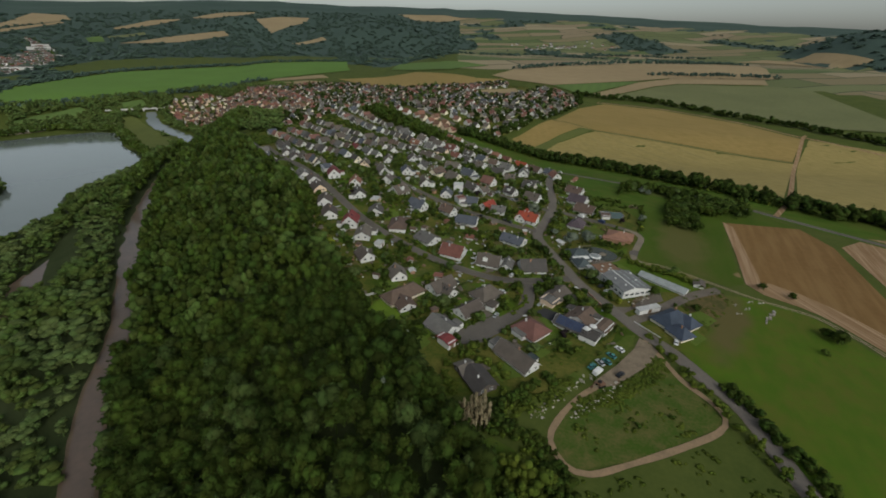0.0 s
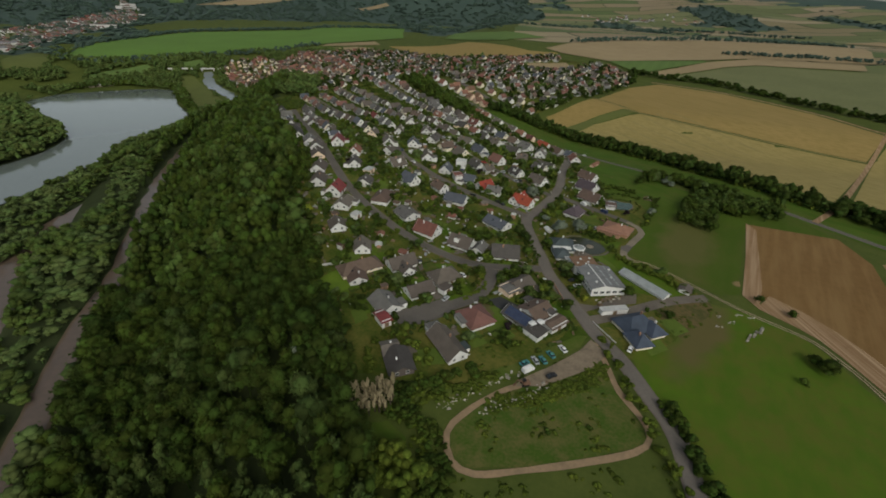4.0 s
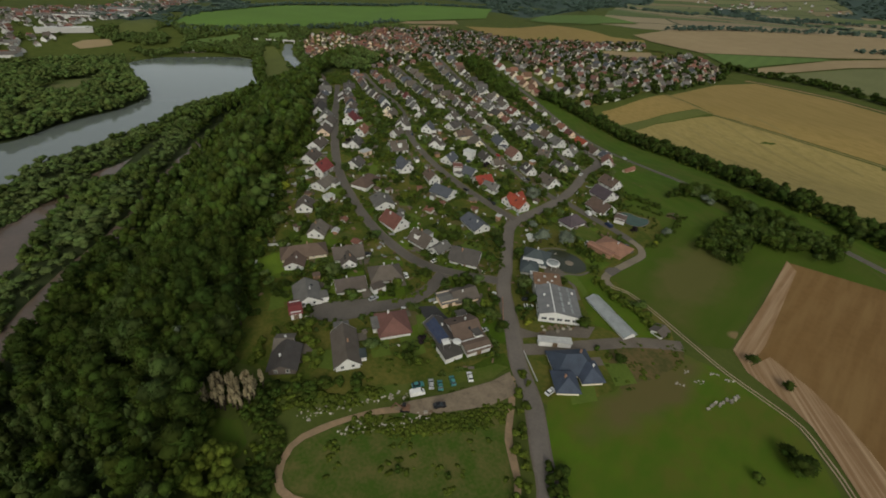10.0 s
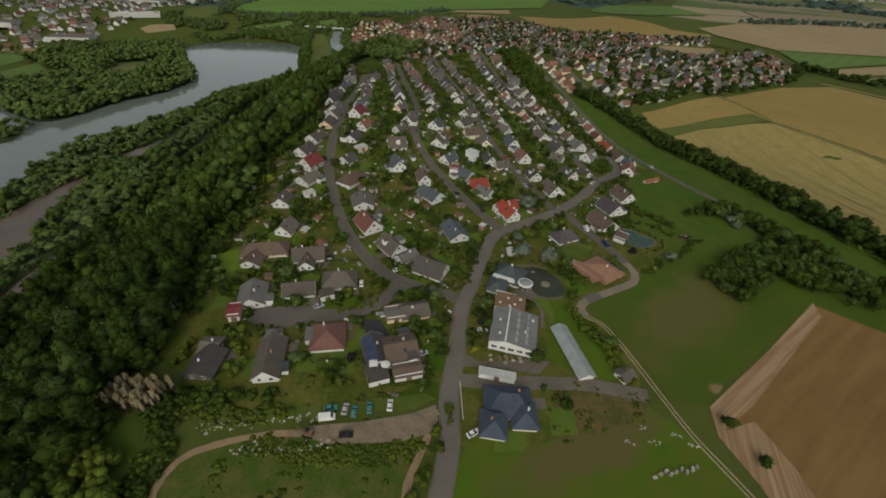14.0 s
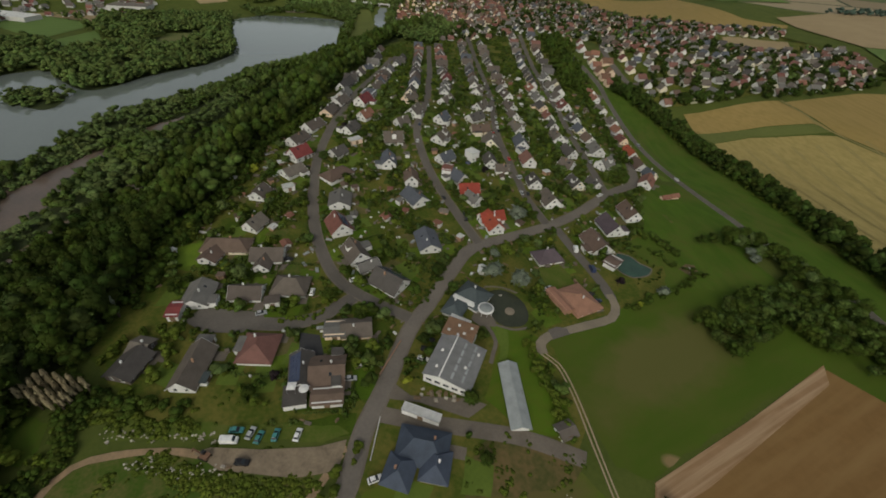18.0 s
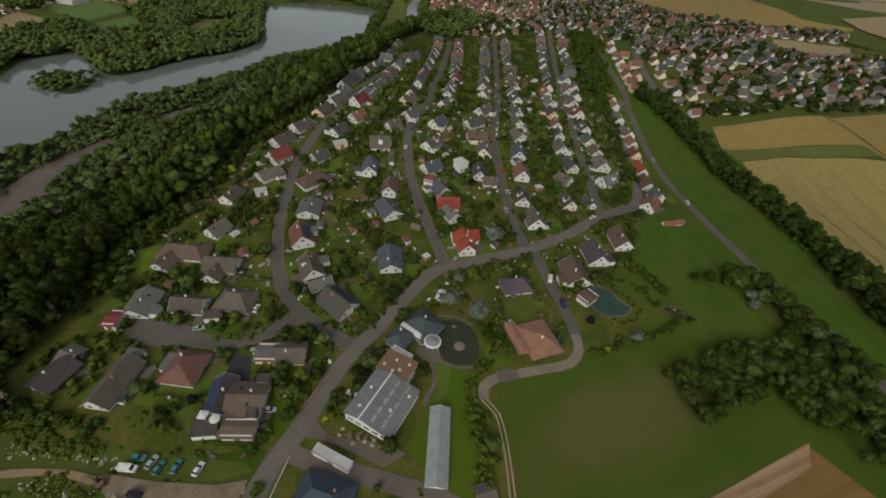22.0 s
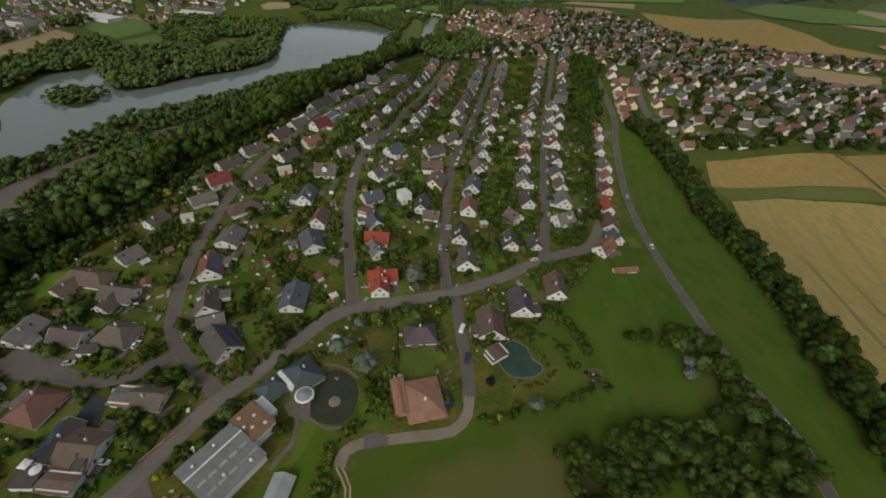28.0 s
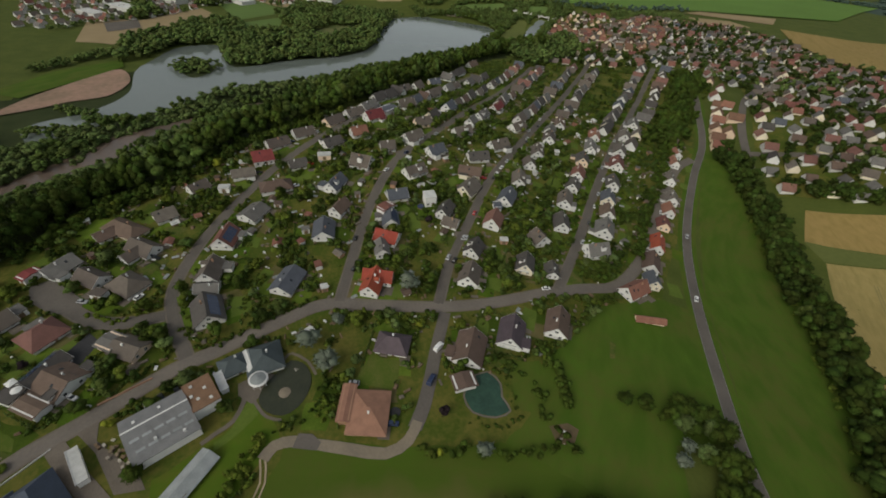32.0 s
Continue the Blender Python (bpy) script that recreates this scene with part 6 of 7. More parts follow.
for k, (x, y, turn, hl, hw) in enumerate(FOOT[:420]):
    if hl > 3.6 and 150 < y < 560 and not (84 < x and y < 245):
        parcel(x, y, turn, k)
LAWNS = 0
for ob in [o for o in scene.objects if o.get("group") == "village houses"]:
    x, y = ob.matrix_world.translation.x, ob.matrix_world.translation.y
    a = ob.matrix_world.to_euler().z
    if ob.name.split(".")[0] != "house":
        continue
    for s in RULE.sample((-1, 1), 2):
        cx, cy = x - math.sin(a) * s * 12.5, y + math.cos(a) * s * 12.5
        if clear(cx, cy, 1.0):
            w, d, c, k = RULE.uniform(4, 7), RULE.uniform(3, 4.5), math.cos(a), math.sin(a)
            shape = [(cx + c * u - k * v, cy + k * u + c * v) for u, v in ((-w, -d), (w * RULE.uniform(0.7, 1), -d), (w, d * RULE.uniform(0.5, 1)), (-w * RULE.uniform(0.6, 1), d))]
            drape("lawn", "mown green lawn behind a house", shape, RULE.choice(("plot", "plot", "plot", "meadow", "wild", "plot")), 0.15 + 0.02 * (LAWNS % 4), 8, category="lawn")
            LAWNS += 1
            break
    dx, dy = x + math.cos(a) * 9, y + math.sin(a) * 9
    shape = [(x + math.cos(a) * u - math.sin(a) * v, y + math.sin(a) * u + math.cos(a) * v) for u, v in ((4, -8.5), (8, -8.5), (8, -3), (4, -3))]
    drape("drive", "grey paved drive beside a house", shape, "paving", 0.16, 8, category="drive")


# ---- vehicles ----
def hull(profile, width, inset=0.12):
    """A body from a side outline, narrower towards its top."""
    top = max(z for _, z in profile)
    v = [(x, s * (width / 2 - inset * (z / top) ** 2), z) for s in (-1, 1) for x, z in profile]
    n = len(profile)
    return v, [tuple(range(n)), tuple(range(2 * n - 1, n - 1, -1))] + [(i, n + i, n + (i + 1) % n, (i + 1) % n) for i in range(n)]


def wheel_data():
    v = [(0.31 * math.cos(k * math.pi / 6), s, 0.31 * math.sin(k * math.pi / 6) + 0.31) for s in (-0.1, 0.1) for k in range(12)]
    return data("wheel", v, [tuple(range(12)), tuple(range(23, 11, -1))] + [(i, 12 + i, 12 + (i + 1) % 12, (i + 1) % 12) for i in range(12)], "tyre")


WHEEL = wheel_data()
BODY = [(-2.1, 0.3), (-2.1, 0.85), (-1.9, 0.95), (0.9, 0.95), (1.95, 0.8), (2.1, 0.55), (2.1, 0.3)]
CABIN = [(-1.75, 0.95), (-1.35, 1.45), (0.15, 1.48), (0.95, 0.95)]
VANBODY = [(-2.5, 0.35), (-2.5, 2.1), (-2.3, 2.25), (1.2, 2.2), (1.9, 1.35), (2.5, 1.15), (2.6, 0.35)]


def car(x, y, turn, paint="silver", label="", kind="car"):
    e = new(kind)
    e.matrix_world = pose(x, y, ground(x, y) + 0.29, 0, 0, turn)
    if kind == "car":
        part("body", *hull(BODY, 1.78, 0.05), "paint_" + paint, e)
        part("glazing", *hull(CABIN, 1.66, 0.2), "pane", e, "dark car windows")
        part("roof", *hull([(-1.32, 1.45), (-1.25, 1.52), (0.05, 1.53), (0.14, 1.47)], 1.3, 0.02), "paint_" + paint, e)
    else:
        part("body", *hull(VANBODY, 1.95, 0.12), "paint_" + paint, e)
        part("windscreen", *hull([(1.25, 2.1), (1.32, 2.12), (1.93, 1.42), (1.86, 1.38)], 1.6, 0.05), "pane", e)
    for sx in (-1.3, 1.3):
        for sy in (-0.82, 0.82):
            share("wheel", WHEEL, e, pose(sx, sy, 0))
    return tagged(e, label or f"{paint} {kind} parked at the roadside", kind, "parked vehicles")


car(106, 288, 120, "white", "white van parked in the side street", "van")
car(118.5, 279, 130, "blue", "dark blue van parked in the side street", "van")
car(32, 346, 135, "red", "bright red car parked on the street")
car(126, 425, 127, "white", "white car on the grey main road")
car(86, 468, 126, "silver", "silver car on the grey main road")
car(95, 351, 75, "white", "white car at the junction")
car(214, 352.5, 138, "white", "white car on the main road")
for x, y, c in ((37, 437, "silver"), (47, 425, "white"), (59, 410, "black"), (72, 394, "silver"), (25, 452, "white"), (12, 470, "silver"), (57, 477, "silver"), (63, 469, "white"), (62, 318, "black"), (49, 332, "silver"), (2, 379, "white"), (-9, 394, "silver"), (-30, 425, "black"), (-20, 312, "white"), (-50, 360, "silver"), (47, 273, "black"), (50, 270, "black")):
    car(x, y, 128, c)
for x, y, c in ((84, 199, "black"), (86, 194.5, "black"), (88, 190, "black"), (90, 186, "white")):
    car(x, y, 20, c, f"{c} car parked in front of the workshop")
for x, y, c in ((41, 198, "white"), (46, 199.5, "silver"), (28, 161, "silver"), (106, 145, "white")):
    car(x, y, 60, c)
for k, (x, y, turn, hl, hw) in enumerate(FOOT[:130]):
    u, v = hl + 2.2, -hw * 0.4
    cx, cy = x + math.cos(turn) * u - math.sin(turn) * v, y + math.sin(turn) * u + math.cos(turn) * v
    if hl > 4 and k % 5 < 3 and 135 < y < 470 and x < 130 and not (86 < x and y < 240) and clear(cx, cy, 1.2):
        car(cx, cy, math.degrees(turn) + 90 * (k % 2), ("white", "silver", "black", "silver", "blue", "white", "red")[k % 7], "", "car")


def garden_table(x, y, turn):
    e = new("garden_table")
    e.matrix_world = pose(x, y, ground(x, y) + 0.12, 0, 0, turn)
    part("tabletop", *boxes((-0.9, 0.9, -0.5, 0.5, 0.7, 0.76)), "frame", e)
    for a in (-0.75, 0.75):
        for b in (-0.4, 0.4):
            part("leg", *boxes((a - 0.04, a + 0.04, b - 0.04, b + 0.04, -0.1, 0.7)), "frame", e)
    return tagged(e, "white garden table on a lawn", "table", "garden tables")


def cold_frame(x, y, turn):
    e = new("cold_frame")
    e.matrix_world = pose(x, y, ground(x, y) + 0.1, 0, 0, turn)
    part("box", *boxes((-1.6, 1.6, -0.7, -0.62, -0.1, 0.35), (-1.6, 1.6, 0.62, 0.7, -0.1, 0.55), (-1.6, -1.52, -0.62, 0.62, -0.1, 0.4), (1.52, 1.6, -0.62, 0.62, -0.1, 0.4)), "wood", e)
    for k in range(3):
        part("lid", [(-1.58 + 1.06 * k, -0.72, 0.37), (-0.56 + 1.06 * k, -0.72, 0.37), (-0.56 + 1.06 * k, 0.72, 0.57), (-1.58 + 1.06 * k, 0.72, 0.57), (-1.58 + 1.06 * k, -0.72, 0.41), (-0.56 + 1.06 * k, -0.72, 0.41), (-0.56 + 1.06 * k, 0.72, 0.61), (-1.58 + 1.06 * k, 0.72, 0.61)], [(3, 2, 1, 0), (4, 5, 6, 7), (0, 1, 5, 4), (1, 2, 6, 5), (2, 3, 7, 6), (3, 0, 4, 7)], "roof_glass", e)
    return tagged(e, "low glazed cold frame in a kitchen garden", "cold frame", "cold frames")


placed = 0
while placed < 140:
    x, y = RULE.uniform(-80, 125), RULE.uniform(145, 500)
    if in_gardens(x, y) and clear(x, y, 1.0) and lush(x, y) < 0.05 and not (84 < x and y < 300):
        (garden_table, cold_frame)[placed % 2](x, y, RULE.uniform(0, 180))
        placed += 1
car(64.6, 125.4, 40, "white", "old white van on the gravel yard", "van")
car(73.6, 135.2, 125, "teal", "old turquoise estate car on the gravel yard")
car(70.4, 131.6, 118, "teal", "old turquoise car on the gravel yard")
car(67.4, 130.8, 116, "silver", "old beige car on the gravel yard")
car(63.4, 128.6, 40, "teal", "small turquoise car in the weeds")
car(78.6, 139.4, 120, "white", "white car on the gravel yard")


def clutter(label, material, many, low, high, seed):
    """Pots, bins, slabs, woodpiles and bean rows scattered through the gardens, as one object."""
    g = random.Random(seed)
    v, f, made = [], [], 0
    while made < many:
        x, y = g.uniform(-120, 125), g.uniform(140, 520)
        if not in_gardens(x, y) or not clear(x, y, 0.5) or (84 < x and y < 245):
            continue
        a, hl, hw, h = g.uniform(0, 3.14), g.uniform(low, high), g.uniform(low, high) * 0.5, g.uniform(0.25, 1.1)
        z, n = ground(x, y), len(v)
        for dz, k in ((-0.2, 1.0), (h * 0.85, 1.0), (h, 0.82)):
            v += [(x + (math.cos(a) * p * hl - math.sin(a) * q * hw) * k, y + (math.sin(a) * p * hl + math.cos(a) * q * hw) * k, z + dz) for p, q in ((-1, -1), (1, -1), (1, 1), (-1, 1))]
        f += [tuple(n + i for i in w) for w in ((8, 9, 10, 11), *[(b + i, b + (i + 1) % 4, b + 4 + (i + 1) % 4, b + 4 + i) for b in (0, 4) for i in range(4)])]
        made += 1
    return tagged(part("garden_clutter", v, f, material), label, "garden clutter", kind="stuff")


clutter("pale tubs, bins and garden furniture between the houses", "wall_grey", 200, 0.25, 0.8, 1)
clutter("weathered wooden boxes and woodpiles in the gardens", "wood", 420, 0.4, 1.5, 2)
clutter("grey paving slabs and stone troughs in the gardens", "paving", 420, 0.4, 1.8, 3)


def excavator(x, y, turn):
    e = new("excavator")
    e.matrix_world = pose(x, y, ground(x, y) + 0.25, 0, 0, turn)
    for s in (-0.9, 0.9):
        part("track", *boxes((-1.5, 1.5, s - 0.25, s + 0.25, 0, 0.7)), "tyre", e)
    part("cab", *boxes((-0.2, 0.9, -0.9, 0.1, 0.9, 2.4)), "paint_black", e)
    part("engine", *boxes((-1.5, 0.9, -1, 1, 0.7, 1.5)), "roof_rust", e)
    for name, a, b, w in (("boom", (0.9, 1.2), (3.2, 3.0), 0.2), ("arm", (3.2, 3.0), (4.2, 1.2), 0.16), ("bucket", (3.9, 1.2), (4.5, 0.4), 0.4)):
        v = [(x0, s * w, z + d) for x0, z in (a, b) for s in (-1, 1) for d in (-0.18, 0.18)]
        part(name, v, [(0, 1, 3, 2), (4, 6, 7, 5), (0, 4, 5, 1), (2, 3, 7, 6), (0, 2, 6, 4), (1, 5, 7, 3)], "roof_rust", e)
    return tagged(e, "small rust-brown excavator on the gravel yard", "excavator")


excavator(63.5, 118.5, 200)


def heap(x, y, n, size, label="pale heap of rubble and building stone", material="rubble"):
    g = random.Random(int(x * 13 + y * 7))
    e = new("rubble_heap")
    e.matrix_world = pose(x, y, ground(x, y) + 0.1)
    for i in range(n):
        u, w, s = g.uniform(-size, size), g.uniform(-size, size) * 0.6, g.uniform(0.14, 0.42)
        v = [(u + a * s * g.uniform(0.6, 1.3), w + b * s * g.uniform(0.6, 1.2), c * s * g.uniform(0.5, 0.9)) for a, b, c in ((-1, -1, 0), (1, -1, 0), (1, 1, 0), (-1, 1, 0), (-0.7, -0.7, 1), (0.7, -0.8, 1), (0.8, 0.7, 1), (-0.6, 0.7, 1))]
        part("stone", v, [(3, 2, 1, 0), (4, 5, 6, 7), (0, 1, 5, 4), (1, 2, 6, 5), (2, 3, 7, 6), (3, 0, 4, 7)], material, e)
    return tagged(e, label, "rubble heap", "rubble heaps")


for x, y in ((36, 104), (38, 106.5), (57, 109), (61, 112), (48, 114), (52, 117), (56, 120.5), (60, 123), (42, 109), (66, 115.5), (54, 107.5), (46, 112), (70, 118.5), (64, 113.5), (50, 104.5)):
    heap(x, y, 12, 2.3, "scattered pale rubble and planks beside the track")
for x, y in ((149, 169), (156, 173), (162, 179), (167, 178), (152, 176)):
    heap(x, y, 7, 1.6, "low heap of pale stone in the meadow")


def pallets(x, y, turn, n, material="rubble", words="stack of pale grey pallets in the meadow"):
    e = new("pallet_stack")
    e.matrix_world = pose(x, y, ground(x, y) + 0.1, 0, 0, turn)
    for i in range(n):
        comb = [(-0.4, 0), (-0.28, 0), (-0.28, 0.1), (-0.06, 0.1), (-0.06, 0), (0.06, 0), (0.06, 0.1), (0.28, 0.1), (0.28, 0), (0.4, 0), (0.4, 0.15), (-0.4, 0.15)]
        v = [(sx, b, c + 0.2 * i) for sx in (-0.6, 0.6) for b, c in comb]
        part("pallet", v, [tuple(range(11, -1, -1)), tuple(range(12, 24))] + [(k, (k + 1) % 12, 12 + (k + 1) % 12, 12 + k) for k in range(12)], material, e)
    return tagged(e, words, "pallet stack", "pallet stacks")


for k in range(9):
    pallets(157.5 + 1.35 * k, 161 + 1.1 * k + (k % 3) * 0.7, 40 + k * 9, 3 + k % 4)
for k in range(22):
    pallets(98 + 1.15 * (k % 11) + RULE.uniform(-0.5, 0.5), 173.0 + 1.0 * (k % 11) + 2.2 * (k // 11) + RULE.uniform(-2.2, 2.2), RULE.uniform(0, 90), RULE.randint(2, 6), RULE.choice(("wood", "rubble", "gravel")), "stack of weathered pallets in the works yard")


pallets(70, 120.2, 30, 4, "rubble", "stack of grey pallets at the gravel yard")
pallets(71.4, 121.2, 35, 3, "wood", "stack of weathered pallets at the gravel yard")
car(73.2, 124.2, 35, "black", "old black car at the edge of the gravel yard")


# ---- ponds, pools and garden buildings ----
band("garden_path", "pale paved path round a garden pond", [(112, 225.5), (109, 221.5), (105, 219.5), (99, 218.2), (95, 221), (91, 226), (87.5, 231), (86, 234), (92, 238.8), (99, 240.3)], -0.55, 0.55, "paving", 0.2, "garden path")
drape("pond", "dark olive garden pond with a stone islet", curve([(89, 233), (92, 237), (98, 238.6), (104.5, 236.6), (109.5, 231.5), (110.5, 226), (107, 221.5), (102, 219.6), (97.5, 221.5), (93, 226.5), (89, 233)], 2), "koi", 0.26, 40, category="pond")
heap(94, 234.2, 9, 0.9, "small pale rocks rising from the garden pond")
heap(102, 228.5, 22, 1.7, "pale stones on the pond islet")
drape("pond", "turquoise swimming pond behind a house", [(123, 293), (123.5, 301), (130, 303), (135, 300.5), (141, 300.5), (141, 294), (136, 287.5), (129, 287.5)], "pond", 0.24, 30, category="pond")
band("pond_edge", "pale stone edge of a swimming pond", [(123, 293), (123.5, 301), (130, 303), (135, 300.5), (141, 300.5), (141, 294), (136, 287.5), (129, 287.5), (123, 293)], -0.35, 0.35, "paving", 0.27, "pond edge")


def disc(name, x, y, r, z, h, material, label, category, rim=0.0):
    e = new(name)
    e.matrix_world = pose(x, y, ground(x, y) + z)
    n = 20
    v = [(r * math.cos(k * 2 * math.pi / n), r * math.sin(k * 2 * math.pi / n), q) for q in (0, h) for k in range(n)] + [(0, 0, h + rim)]
    part("shell", v, [(k, (k + 1) % n, n + (k + 1) % n, n + k) for k in range(n)] + [(n + k, n + (k + 1) % n, 2 * n) for k in range(n)], material, e)
    return tagged(e, label, category)


gz = disc("gazebo", 94.5, 221, 3.3, 2.6, 0.25, "roof_glass", "round white canopy on posts beside a pond", "gazebo", 1.2)
rim = [(r * math.cos(k * math.pi / 12), r * math.sin(k * math.pi / 12), z) for r, z in ((3.4, 0.0), (3.4, 0.35), (2.8, 0.62), (2.8, 0.3)) for k in range(24)]
part("rim", rim, [(24 * a + k, 24 * a + (k + 1) % 24, 24 * ((a + 1) % 4) + (k + 1) % 24, 24 * ((a + 1) % 4) + k) for a in range(4) for k in range(24)], "wall_white", gz, "white ring of the canopy")
for k in range(8):
    p = share("post", data("post", *boxes((-0.07, 0.07, -0.07, 0.07, -2.7, 0)), "frame"), gz, pose(3.0 * math.cos(k * 0.785), 3.0 * math.sin(k * 0.785), 0))
disc("pond_islet", 102, 228.5, 2.1, 0.2, 0.25, "lane", "round gravel islet in the garden pond", "islet", 0.3)
disc("trampoline", 125, 262, 1.9, 0.6, 0.06, "dark_asphalt", "round black trampoline in a garden", "trampoline")
tr = bpy.data.objects["trampoline"]
for k in range(4):
    share("leg", data("leg", *boxes((-0.04, 0.04, -0.04, 0.04, -0.7, 0)), "metal"), tr, pose(1.7 * math.cos(k * 1.57), 1.7 * math.sin(k * 1.57), 0))
disc("paddling_pool", 17, 319, 1.9, 0.0, 0.7, "solar", "small round blue pool in a garden", "pool")
disc("parasol", 69.8, 149.2, 1.6, 5.0, 0.1, "wall_white", "round white parasol on a terrace", "parasol", 0.5)
share("pole", data("pole", *boxes((-0.04, 0.04, -0.04, 0.04, -2.3, 0.2)), "metal"), bpy.data.objects["parasol"])


def awning(x, y, z, turn):
    """A square white sun canopy on four legs."""
    e = new("awning")
    e.matrix_world = pose(x, y, ground(x, y) + z, 0, 0, turn)
    v = [(a, b, 2.2) for a, b in ((-1.4, -1.4), (1.4, -1.4), (1.4, 1.4), (-1.4, 1.4))] + [(a, b, 2.35) for a, b in ((-1.4, -1.4), (1.4, -1.4), (1.4, 1.4), (-1.4, 1.4))] + [(0, 0, 2.85)]
    part("canopy", v, [(3, 2, 1, 0), (0, 1, 5, 4), (1, 2, 6, 5), (2, 3, 7, 6), (3, 0, 4, 7), (4, 5, 8), (5, 6, 8), (6, 7, 8), (7, 4, 8)], "wall_white", e)
    for a in (-1.3, 1.3):
        for b in (-1.3, 1.3):
            part("leg", *boxes((a - 0.04, a + 0.04, b - 0.04, b + 0.04, 0, 2.2)), "metal", e)
    return tagged(e, "square white sun canopy on a black roof terrace", "awning")


awning(66.2, 147.2, 3.0, 40)


def fence(pts, high, label, material="wall_white", thick=0.12):
    """A garden wall in straight lengths along pts."""
    e = new("garden_wall")
    e.matrix_world = pose(pts[0][0], pts[0][1], ground(*pts[0]))
    for (x0, y0), (x1, y1) in zip(pts, pts[1:]):
        d = math.hypot(x1 - x0, y1 - y0)
        n = max(1, int(d / 4))
        for k in range(n):
            u = (k + 0.5) / n
            o = part("wall_length", *boxes((-d / n / 2, d / n / 2, -thick, thick, -0.6, high)), material, e)
            px, py = x0 + (x1 - x0) * u, y0 + (y1 - y0) * u
            o.matrix_local = pose(px - pts[0][0], py - pts[0][1], ground(px, py) - ground(*pts[0]), 0, 0, math.degrees(math.atan2(y1 - y0, x1 - x0)))
    return tagged(e, label, "wall")


fence([(82.5, 171), (78, 187)], 1.0, "low brown garden wall along the street", "wall_brick")
fence([(93.5, 160), (101, 148)], 0.5, "low grey wall before the blue-roofed house", "wall_grey")
fence([(52, 170), (61, 181)], 1.0, "white garden wall at the corner", "wall_white")
fence([(-37, 171), (-26, 177)], 1.4, "long pale wall behind the bungalow", "wall_grey")

# ---- single trees ----
for x, y, r in ((85, 241, 4.4), (97, 245, 4.2), (70.5, 290, 4.4), (78, 254.5, 2.4), (150, 284, 2.6), (181, 344, 2.6), (178, 350, 2.4)):
    tree(x, y, r, r * 2.1, "leaf_silver", "round", "silvery blue-green tree in a garden")
for x, y, r in ((132, 277, 2.6), (31, 318, 2.6), (-63, 287, 2.6), (57, 147, 2.2)):
    tree(x, y, r, r * 1.9, "leaf_dark", "mid", "dark purple-leaved tree in a garden")
for x, y, r in ((144, 270, 1.6), (-2, 271, 2.0), (93, 285, 1.8), (-63, 219, 3.4), (92, 175, 2.2)):
    tree(x, y, r, r * 1.5, "leaf_yellow", "bush", "round yellow-green bush in a garden")
for x, y, r in ((176, 192, 2.2), (186, 183, 2.0), (180, 147, 3.4), (112.5, 183.5, 3.0), (183, 150, 2.6), (178, 152, 2.4), (128, 170, 2.2)):
    tree(x, y, r, r * 2, "leaf", "round", "lone dark green tree at the field edge", "field trees")
for x, y, r in ((168, 139.5, 1.9), (120, 173, 1.6), (84, 104, 1.2), (70, 100, 1.3), (108, 82, 2.0)):
    tree(x, y, r, r * 1.5, "leaf", "bush", "round dark bush in the grass", "field bushes")
for x, y, h in ((-10, 126, 12), (-18, 108, 14), (-14, 134, 9), (20, 240, 7), (-20, 205, 8), (10, 246, 8), (100, 125, 5)):
    tree(x, y, h * 0.2, h, "leaf_silver" if h > 10 else "leaf", "spire", "tall narrow conifer beside a garden", "conifers")
for k in range(40):
    u, w = (k % 10) / 9, k // 10
    tree(5 + 13.5 * u + 0.8 * (w % 2) - 0.6 * w, 93 + 6.5 * u + 2.4 * w - (k % 3) * 0.6, 0.95, 7.6 + (k * 7 % 5) * 0.7, "dry", "poplar", "pale brown bare-looking poplar", "poplar row")
row("tree_row", "dense trees beside the main road", [(164, 356), (172, 364), (181, 366), (190, 356), (202, 348), (214, 340), (222, 336)], 10, 3.2, (2.4, 4.0), (5, 9), FINE[:3], "leaf", 53)
for x, y, r in ((155, 342, 2.9), (160, 348, 3.1), (198, 340, 3.4), (207, 336, 3.6), (195, 334, 3.0)):
    tree(x, y, r, r * 1.9, "leaf", "round", "dark round tree at the meadow's edge", "field trees")
row("hedge", "bushy hedge below the garden terraces", [(141, 264), (145, 275), (153, 289), (158, 304), (163, 314)], 4, 2.2, (1.0, 2.0), (1.6, 3.2), BUSH, "leaf", 59, 0.0)
row("hedge", "row of bushes across the garden meadow", [(122, 328), (130, 327), (141, 325), (148, 321)], 4, 1.6, (1.5, 2.7), (2.2, 4.0), BUSH, "leaf", 60, 0.0)
row("hedge", "green hedge round a corner garden", [(57, 197.5), (65, 199.5), (71, 207), (69, 218), (64.5, 234), (63, 248)], 3, 1.8, (0.9, 1.5), (1.3, 2.4), BUSH, "leaf", 62, 0.0)
row("hedge", "green hedge below the turning street", [(37, 164), (44, 172), (42.5, 184), (39, 189.5)], 2.5, 1.8, (0.9, 1.5), (1.2, 2.2), BUSH, "leaf_light", 63, 0.0)
row("hedge", "dense hedge at the junction", [(58, 189), (69, 192), (72.5, 188), (76, 180)], 3, 1.8, (0.9, 1.6), (1.3, 2.6), BUSH, "leaf", 64, 0.0)
row("hedge", "dark thicket below the upper street", [(92, 378), (97, 390), (98, 382)], 6, 2.2, (1.6, 2.4), (3, 5), MID, "leaf", 54, 0.05)
